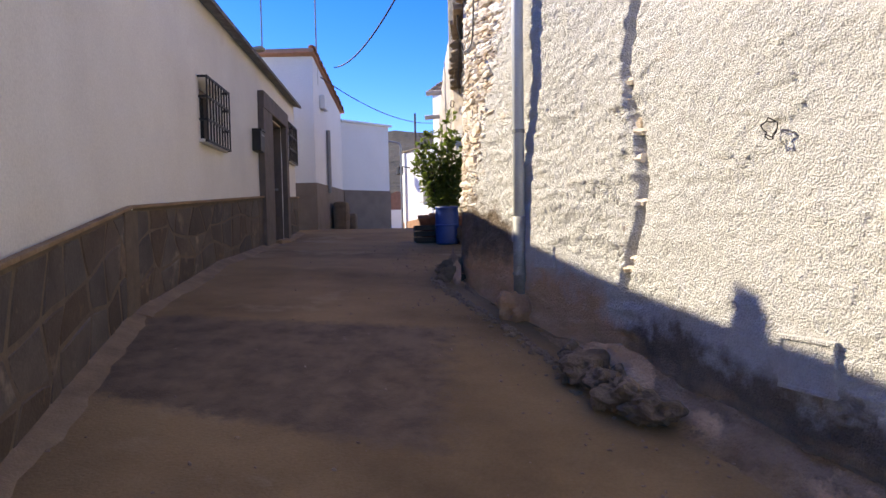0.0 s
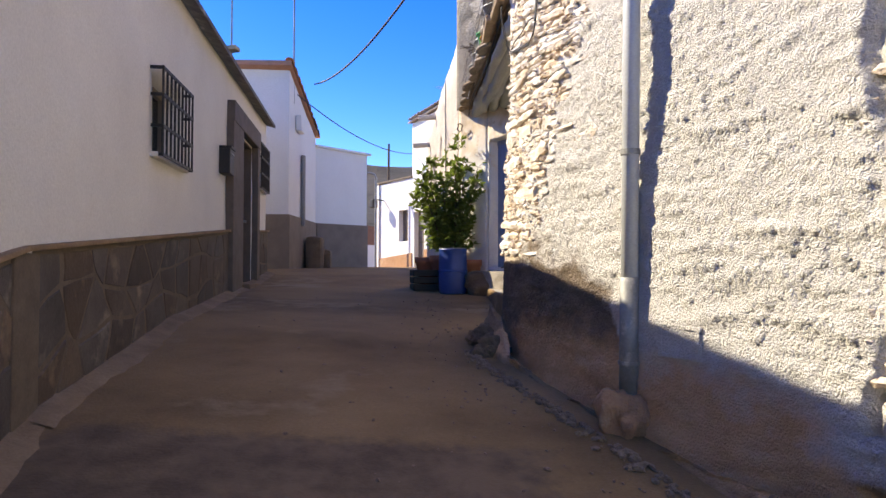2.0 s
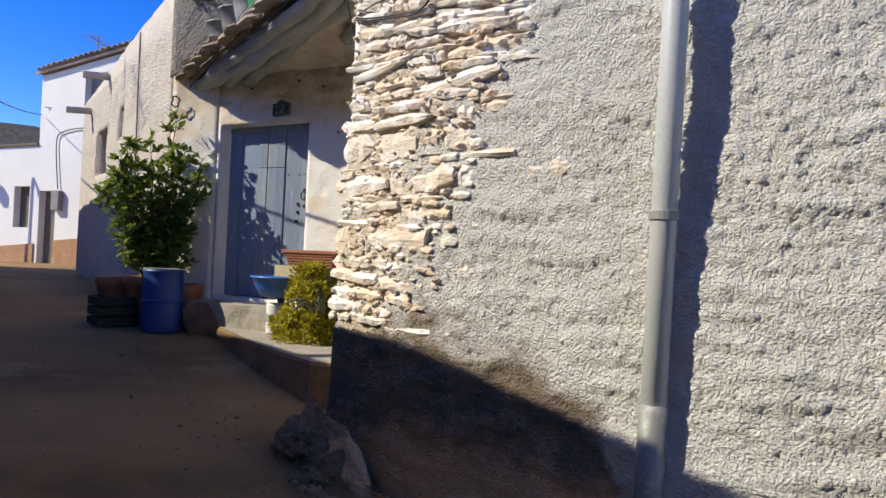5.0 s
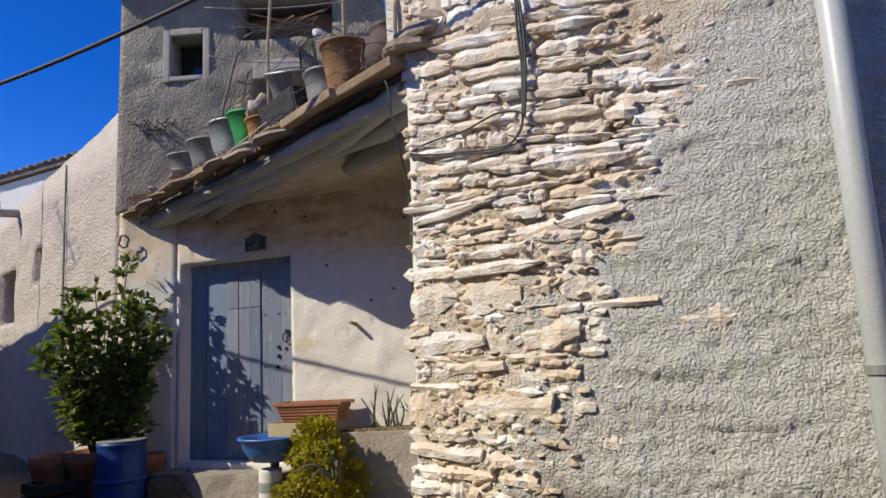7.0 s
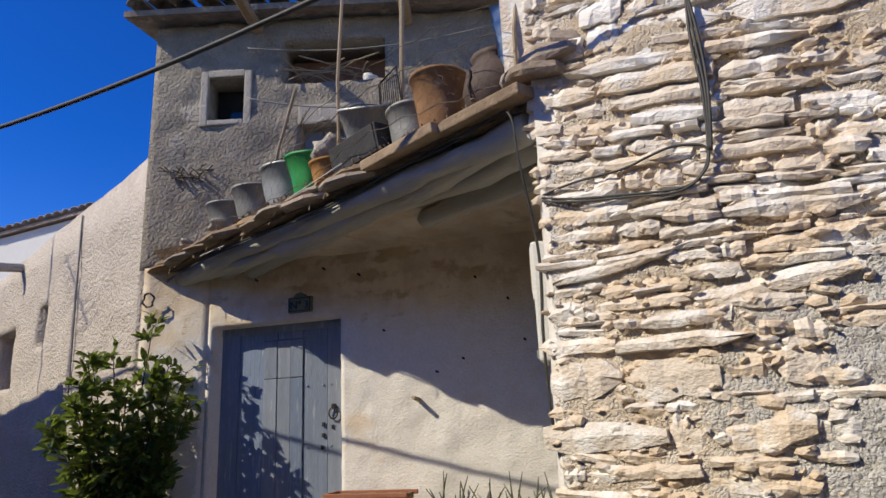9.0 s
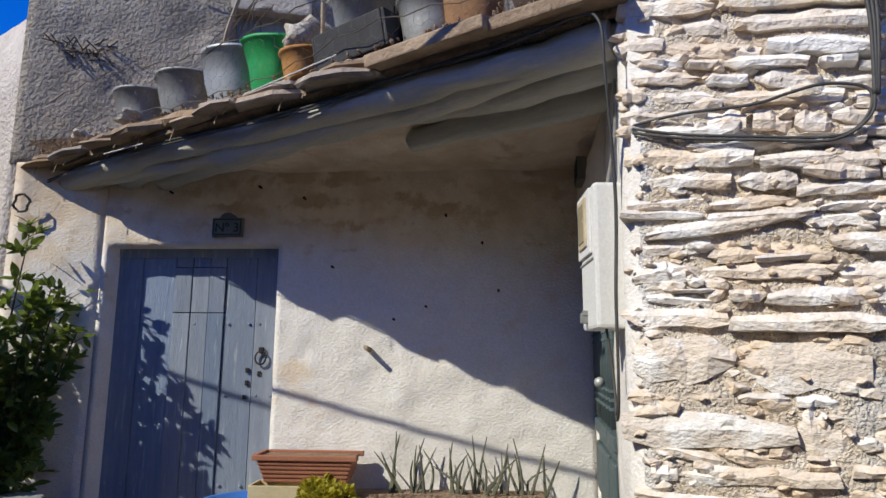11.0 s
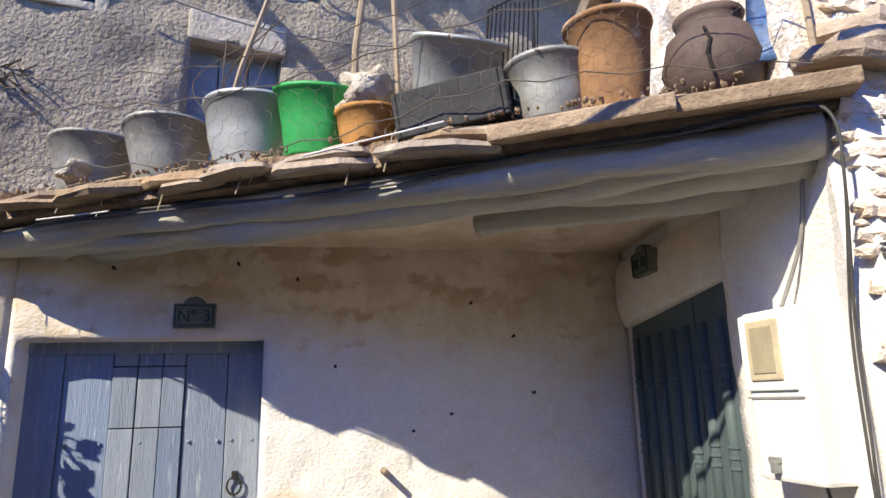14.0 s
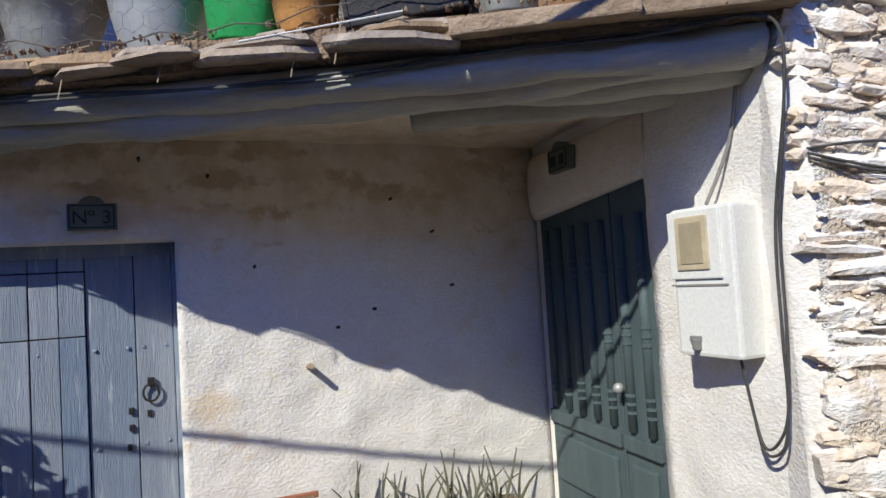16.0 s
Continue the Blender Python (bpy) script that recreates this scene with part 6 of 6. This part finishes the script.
def shrub(place, height, spread_x, spread_y, seed, n_stems, n_leaves, leaf, label, leaf_mat, category="shrub", low=0.25, tops=()):
    """Upright stems with side twigs; leaves sit along the twigs."""
    r = random.Random(seed)
    t = thing("potted_shrub", label, category, place)
    stems = bmesh.new()
    ends = []
    for k in range(n_stems):
        a = 2 * math.pi * k / n_stems + r.uniform(-0.4, 0.4)
        reach = r.uniform(0.35, 1.0)
        h = height * r.uniform(0.62, 0.95) * (1.12 - 0.35 * reach)
        if k < len(tops):
            a, reach, h = tops[k]
        tip = Vector((spread_x * reach * math.cos(a), spread_y * reach * math.sin(a), h))
        base = Vector((0.05 * math.cos(a), 0.05 * math.sin(a), 0))
        mid = base.lerp(tip, 0.5) * 1.0 + Vector((r.uniform(-.06, .06), r.uniform(-.06, .06), 0.04 * height))
        path_ = smooth_path([base, base.lerp(mid, 0.5) - Vector((0, 0, 0.0)), mid, tip], 5)
        b2 = tube(path_, 0.01, 6, [0.014 * (1 - 0.75 * j / (len(path_) - 1)) for j in range(len(path_))])
        tmp = bpy.data.meshes.new("tmp")
        b2.to_mesh(tmp)
        b2.free()
        stems.from_mesh(tmp)
        bpy.data.meshes.remove(tmp)
        for j, p in enumerate(path_):
            u = j / (len(path_) - 1)
            if u < low:
                continue
            for _ in range(3):
                d = Vector((r.gauss(0, 1) * spread_x, r.gauss(0, 1) * spread_y, r.uniform(0.0, 0.9) * 0.4)).normalized()
                q = p + d * r.uniform(0.06, 0.24) * (1.15 - 0.75 * u)
                ends.append((p, q))
                add_rod(stems, p, q, 0.003, 0.002, 4)
    part("stem", stems, "bark", t)
    bm = bmesh.new()
    for _ in range(n_leaves):
        p, q = r.choice(ends)
        u = r.uniform(0.2, 1.15)
        at = p.lerp(q, u)
        way = ((q - p).normalized() * 0.7 + Vector((r.gauss(0, 0.6), r.gauss(0, 0.6), r.gauss(0.25, 0.5)))).normalized()
        m = Matrix.Translation(at) @ way.to_track_quat("Y", "Z").to_matrix().to_4x4() @ pose(0, 0, 0, 0, r.uniform(-60, 60), 0)
        s = r.uniform(0.6, 1.15)
        leaf_mesh(bm, m, leaf[0] * s, leaf[1] * s)
    ob = part("crown", bm, leaf_mat, t)
    return t


shrub((-0.13, 10.80, place_z(-0.15, 10.8) + 0.38), 1.75, 0.50, 0.50, 4, 18, 4700, (0.098, 0.044), "bushy potted citrus shrub with dark glossy leaves", "leaf", low=0.16,
      tops=((-0.3, 0.30, 1.72), (2.6, 0.55, 1.48), (1.8, 0.45, 1.50), (3.5, 0.8, 1.25), (0.2, 0.8, 1.2), (4.4, 0.6, 1.15), (5.6, 0.8, 0.95), (3.1, 1.0, 0.95)))

def lobed_bush(place, size, seed, lobes, leaves, leaf, label):
    """A dense bush: leaves set on many small lobes, with short stems from the base."""
    r = random.Random(seed)
    t = thing("bush", label, "bush", place)
    heads = []
    for _ in range(lobes):
        a, u = r.uniform(0, 2 * math.pi), r.uniform(0.05, 1.0)
        w = math.sin(math.pi * (0.18 + 0.72 * u)) * r.uniform(0.55, 1.0)
        heads.append((Vector((size[0] * w * math.cos(a), size[1] * w * math.sin(a), size[2] * u)), r.uniform(0.06, 0.12)))
    stems = bmesh.new()
    for h, _ in heads:
        add_rod(stems, (h.x * 0.1, h.y * 0.1, -0.05), h, 0.008, 0.004, 5)
    part("stem", stems, "bark", t)
    bm = bmesh.new()
    for _ in range(leaves):
        h, q = r.choice(heads)
        d_ = Vector((r.gauss(0, 1), r.gauss(0, 1), r.gauss(0.2, 1))).normalized()
        way = (d_ + Vector((r.gauss(0, .5), r.gauss(0, .5), r.gauss(0.3, .4)))).normalized()
        s = r.uniform(0.6, 1.2)
        leaf_mesh(bm, Matrix.Translation(h + d_ * q * r.uniform(0.7, 1.1)) @ way.to_track_quat("Y", "Z").to_matrix().to_4x4() @ pose(0, 0, 0, 0, r.uniform(-70, 70), 0), leaf[0] * s, leaf[1] * s)
    part("crown", bm, "bush_leaf", t)


lobed_bush((0.83, 8.90, 1.36), (0.33, 0.33, 0.80), 9, 46, 9000, (0.040, 0.026), "dense yellow-green spurge bush by the stone corner")
solid("boulder", rock_mesh((0.5, 0.4, 0.34), 91, 0.3, 3), "base_mortar", "rough stone under the yellow-green bush", "stone", smooth=True, m=pose(0.70, 8.85, 1.36))
# blue basin on a white can, with a box and a planter
can = thing("tin_can", "white dented tin can under the basin", "can", (0.70, 9.42, 1.275))
part("body", lathe([(0.085, 0.30), (0.088, 0.31), (0.088, 0.34), (0.09, 0.35), (0.088, 0.45), (0.09, 0.55), (0.086, 0.57), (0.08, 0.57), (0.05, 0.568)], 24, 0.03), "white_far", can, smooth=True)
part("label_band", lathe([(0.0892, 0.40), (0.0915, 0.41), (0.0915, 0.47), (0.0892, 0.48)], 24, 0.03), "bright_zinc", can)
basin = thing("wash_basin", "bright blue enamel wash basin standing on a can", "basin", (0.74, 9.42, 1.90))
part("bowl", lathe([(0.13, 0.0), (0.18, 0.01), (0.24, 0.10), (0.265, 0.17), (0.285, 0.175), (0.285, 0.19), (0.255, 0.19), (0.22, 0.10), (0.14, 0.03)], 36), "basin", basin, smooth=True)
part("drain", lathe([(0.03, -0.05), (0.035, -0.04), (0.035, 0.0), (0.02, 0.005)], 16), "zinc", basin)
wbox = thing("wooden_box", "pale shallow wooden box across the basin", "box", (0.80, 9.22, 2.095), turn=-58)
bm = bmesh.new()
for y, x, sx, sy in ((-0.09, 0, 0.34, 0.016), (0.09, 0, 0.34, 0.016), (0, -0.165, 0.016, 0.166), (0, 0.165, 0.016, 0.166)):
    add_box(bm, (sx, sy, 0.10), pose(x, y, 0.05), 0.003)
part("side", bm, "pale_wood", wbox)
part("bottom", box((0.33, 0.18, 0.012), pose(0, 0, 0.006)), "pale_wood", wbox)
planter = thing("planter", "long ribbed terracotta plastic planter", "planter", (0.97, 9.20, 2.19), turn=-59)
bm = bmesh.new()
n_ = 5
for k in range(n_):
    z, g = 0.012 + 0.024 * k, 0.015 * k
    add_box(bm, (0.48 + g, 0.17 + g, 0.028), pose(0, 0, z), 0.008)
part("body", bm, "terracotta", planter)
part("rim", add_box(add_box(box((0.60, 0.025, 0.03), pose(0, -0.115, 0.135), 0.006), (0.60, 0.025, 0.03), pose(0, 0.115, 0.135), 0.006), (0.025, 0.205, 0.03), pose(-0.29, 0, 0.135), 0.004), "terracotta", planter)
part("soil", box((0.54, 0.2, 0.02), pose(0, 0, 0.125)), "soil", planter)
bench = wall_mesh((0.98, 9.08), (1.60, 7.95), 1.3, ((0, 2.09), (1.3, 2.11)), 0.28, (), 0.15, 0.03, 4)
trough = thing("masonry_planter", "gray cement planting trough along the porch wall", "planter")
part("body", bench, "step", trough)
part("soil", wall_mesh((1.06, 9.05), (1.63, 8.02), 2.02, ((0, 2.115), (1.2, 2.13)), 0.16, (), 0.1, 0.02, 6), "soil", trough, "dry soil")
for k in range(34):
    r = random.Random(300 + k)
    u = r.uniform(0.25, 1.0)
    base = Vector((0.98 + 0.62 * u + 0.10, 9.08 - 1.13 * u + 0.06, 2.08))
    tip = base + Vector((r.gauss(0, 0.07), r.gauss(0, 0.10), r.uniform(0.18, 0.38)))
    mid = base.lerp(tip, 0.5) + Vector((r.gauss(0, 0.02), r.gauss(0, 0.02), 0.02))
    solid("aloe_leaf", tube(smooth_path([base, mid, tip], 4), 0.01, 5, [0.012 - 0.0095 * j / 8 for j in range(9)]), "aloe", "dry gray-green spear-shaped leaf", "leaf", "spear-leaved plants in the trough")
for k in range(7):
    r = random.Random(500 + k)
    base = Vector((0.80, 8.62, 1.72))
    tip = base + Vector((r.uniform(-0.35, 0.15), r.uniform(-0.2, 0.2), r.uniform(0.05, 0.5)))
    solid("agave_leaf", tube(smooth_path([base, base.lerp(tip, 0.5) + Vector((0, 0, 0.12)), tip], 5), 0.02, 6, [0.022 - 0.018 * j / 10 for j in range(11)]), "aloe", "withered gray agave leaf by the stone corner", "leaf", "agave by the corner")

# ---- far details ----
lamp = thing("street_lamp", "slim gray street lamp with a short arm", "lamp", (-2.18, 24.0, 1.7))
part("post", tube([(0, 0, 0), (0, 0, 3.2), (-0.05, 0, 3.32), (-0.5, 0, 3.42)], 0.04, 8), "zinc", lamp)
part("head", box((0.35, 0.16, 0.08), pose(-0.62, 0, 3.42), 0.02), "white_far", lamp)
for x, y, h, lab in ((-2.1, 30.0, 6.9, "wooden utility pole behind the white houses"),):
    pole = thing("utility_pole", lab, "pole", (x, y, 0.3))
    part("post", tube([(0, 0, 0), (0, 0, h * 0.6), (0.02, 0, h)], 0.07, 8, [0.075, 0.06, 0.045]), "bark", pole)
m = on_wall(E0, E1, 0.64, 4.1)
wl = thing("wall_lamp", "dark wall lantern on a bracket", "lamp")
part("bracket", add_rod(bmesh.new(), m @ Vector((0, 0.05, 0.1)), m @ Vector((0, -0.4, 0.15)), 0.02), "iron", wl)
part("lantern", box((0.22, 0.22, 0.32), m @ pose(0, -0.42, -0.02), 0.04), "iron", wl)
m = on_wall(E0, E1, 3.48, 3.4)
solid("meter_box", box((0.28, 0.14, 0.5), m @ pose(0, -0.072, 0), 0.02), "gray_cable", "small gray meter box on the white facade", "meter box")
ruin = wall_mesh((-6.5, 31.5), (-1.2, 32.0), 0.5, ((0, 3.5), (2, 3.2), (3.3, 3.75), (5.4, 3.4)), 0.3, (), 0.25, 0.1, 3)
solid("ruined_wall", ruin, "brick", "low ruined reddish brick wall across the lane", "wall")
solid("garden_wall", wall_mesh((-6.5, 29.0), (-1.9, 29.3), 0.5, ((0, 2.75), (5, 2.75)), 0.25, (), 0.8), "white_far", "low white garden wall across the lane", "wall")
for k, (x, y, w, h) in enumerate(((-2.88, 15.9, 0.5, 0.72), (-2.80, 16.55, 0.55, 0.45))):
    solid("stone_block", box((w * 0.7, w, h), pose(x, y, ground_z(x, y) + h / 2 - 0.03, 0, 0, 5 * k), 0.10), "base_mortar", "dark rounded stone block against the dado", "stone", "blocks by the dado")

# ---- stones of the rubble wall ----
stone_meshes = []
for k in range(40):
    r = random.Random(900 + k)
    bm = bmesh.new()
    nx = 6
    blunt0, blunt1 = r.uniform(0.25, 0.95), r.uniform(0.25, 0.95)
    lean = r.uniform(-0.25, 0.25)
    cols = []
    for j in range(nx):
        u = j / (nx - 1)
        end_ = min(1.0, blunt0 + u * 4.0, blunt1 + (1 - u) * 4.0)
        top, bot = 0.5 * end_ + r.uniform(-0.16, 0.08), -0.5 * end_ + r.uniform(-0.06, 0.14)
        x = u - 0.5 + (r.uniform(-0.06, 0.06) if 0 < j < nx - 1 else 0.0)
        front = -0.5 * (0.55 + 0.45 * end_) + r.uniform(-0.10, 0.10)
        mid = bot + (top - bot) * r.uniform(0.38, 0.62)
        cols.append([(x + lean * 0.1, front + r.uniform(0.0, 0.12), bot), (x, front - 0.06 + r.uniform(-0.05, 0.05), mid), (x - lean * 0.1, front + r.uniform(0.05, 0.28), top)])
    vv = [[bm.verts.new(p) for p in c] for c in cols]
    for a, b in zip(vv, vv[1:]):
        for j in range(2):
            bm.faces.new((a[j], b[j], b[j + 1], a[j + 1]))
    rim = [c[0] for c in vv] + [vv[-1][1]] + [c[2] for c in reversed(vv)] + [vv[0][1]]
    back = [bm.verts.new((v.co.x * 0.97, 0.6, v.co.z * 0.95)) for v in rim]
    for j in range(len(rim)):
        bm.faces.new((rim[j], rim[(j + 1) % len(rim)], back[(j + 1) % len(rim)], back[j]))
    stone_meshes.append(mesh_of(bm, "stone", "stone"))
rng = random.Random(77)


def lay_stone(s, z, w, h, proud, depth=0.09):
    p, n_, t_ = r_point(max(s, 0.0), z, proud)
    if s < 0:
        p = p + t_ * s
    fall = math.degrees(math.atan((course_z(s, z + 0.0) - course_z(s + 0.1, z)) / 0.1))
    return (Matrix.Translation(p) @ Matrix.Rotation(math.atan2(t_.y, t_.x) + math.pi, 4, "Z") @ pose(0, 0, 0, rng.uniform(-7, 7), -fall + rng.gauss(0, 2.8), rng.uniform(-5, 5))
            @ Matrix.Diagonal((w * rng.choice((-1, 1)), -depth, h, 1)))


def set_stone(m):
    ob = new("stone", rng.choice(stone_meshes))
    ob.parent = stone_wall
    ob.matrix_basis = m


courses = []
z = 1.93
while z < 5.75:
    h = rng.uniform(0.030, 0.078) if rng.random() < 0.82 else rng.uniform(0.09, 0.15)
    s = rng.uniform(0.0, 0.08)
    end = lerp_list(z, STONE_END) + rng.uniform(-0.3, 0.25)
    while s < end:
        w = rng.choice((0.09, 0.14, 0.20, 0.27, 0.36, 0.50)) * rng.uniform(0.8, 1.25) * (1.0 if h < 0.08 else 0.8)
        edge_ = max(0.0, s / end - 0.45) / 0.55
        w = min(w, 7 * h)
        if rng.random() > 0.03 + 0.32 * edge_ ** 2:
            zz = course_z(s + w / 2, z + h / 2) + 0.035 * noise.noise((s * 1.9, z * 2, 4.0)) + rng.uniform(-0.012, 0.012)
            tall = h * rng.uniform(0.66, 1.2)
            m = lay_stone(s + w / 2, zz, w * rng.uniform(0.92, 1.04), tall, rng.uniform(-0.038, -0.014) - 0.022 * edge_, rng.uniform(0.055, 0.085))
            courses.append((zz, m))
            if tall < h * 0.85 and rng.random() < 0.6:
                courses.append((zz, lay_stone(s + w * rng.uniform(0.3, 0.7), zz + h * 0.52, w * rng.uniform(0.4, 0.9), h * 0.3, rng.uniform(-0.035, -0.015) - 0.02 * edge_, 0.07)))
        s += w + rng.uniform(0.0, 0.02)
    z += h + rng.uniform(0.004, 0.020)
courses.sort(key=lambda c: abs(c[0] - 3.1))
for _, m in courses[:283]:
    set_stone(m)
bm = bmesh.new()
for _, m in courses[283:]:
    me = rng.choice(stone_meshes).copy()
    me.transform(m)
    bm.from_mesh(me)
    bpy.data.meshes.remove(me)
tagged(part("rubble_courses", bm, "stone", stone_wall, "further courses of whitewashed stones"), kind="stuff")
for k in range(17):
    set_stone(lay_stone(3.22 + rng.uniform(-0.12, 0.10), 1.4 + 1.3 * (k + rng.random()) / 17, rng.uniform(0.08, 0.2), rng.uniform(0.035, 0.08), rng.uniform(-0.075, -0.05)))

# broken chips and crumbs of mortar wedged in the joints of the rubble
chip = bmesh.new()
bmesh.ops.create_icosphere(chip, subdivisions=1, radius=0.5)
chip_v, chip_f = [v.co.copy() for v in chip.verts], [[v.index for v in f.verts] for f in chip.faces]
chip.free()
verts, faces = [], []
for k in range(1500):
    z = rng.uniform(1.95, 5.5)
    p, n_, t_ = r_point(rng.uniform(0.03, lerp_list(z, STONE_END)), z, rng.uniform(-0.03, 0.004))
    w = rng.uniform(0.018, 0.07) if rng.random() < 0.8 else rng.uniform(0.07, 0.12)
    m = Matrix.Translation(p) @ Matrix.Rotation(math.atan2(t_.y, t_.x), 4, "Z") @ pose(0, 0, 0, rng.uniform(-15, 15), rng.gauss(0, 9), rng.uniform(-20, 20)) @ Matrix.Diagonal((w, 0.045, w * rng.uniform(0.3, 0.6), 1))
    at = len(verts)
    for v in chip_v:
        q = m @ v
        verts.append(q + Vector((noise.noise(q * 31), noise.noise(q * 29 + Vector((5, 0, 0))), noise.noise(q * 37))) * 0.010)
    faces += [[at + i for i in f] for f in chip_f]
me = bpy.data.meshes.new("rubble_fill")
me.from_pydata(verts, [], faces)
me.materials.append(M["stone"])
fill_ = new("rubble_fill", me)
fill_.parent = stone_wall
tagged(fill_, kind="stuff")
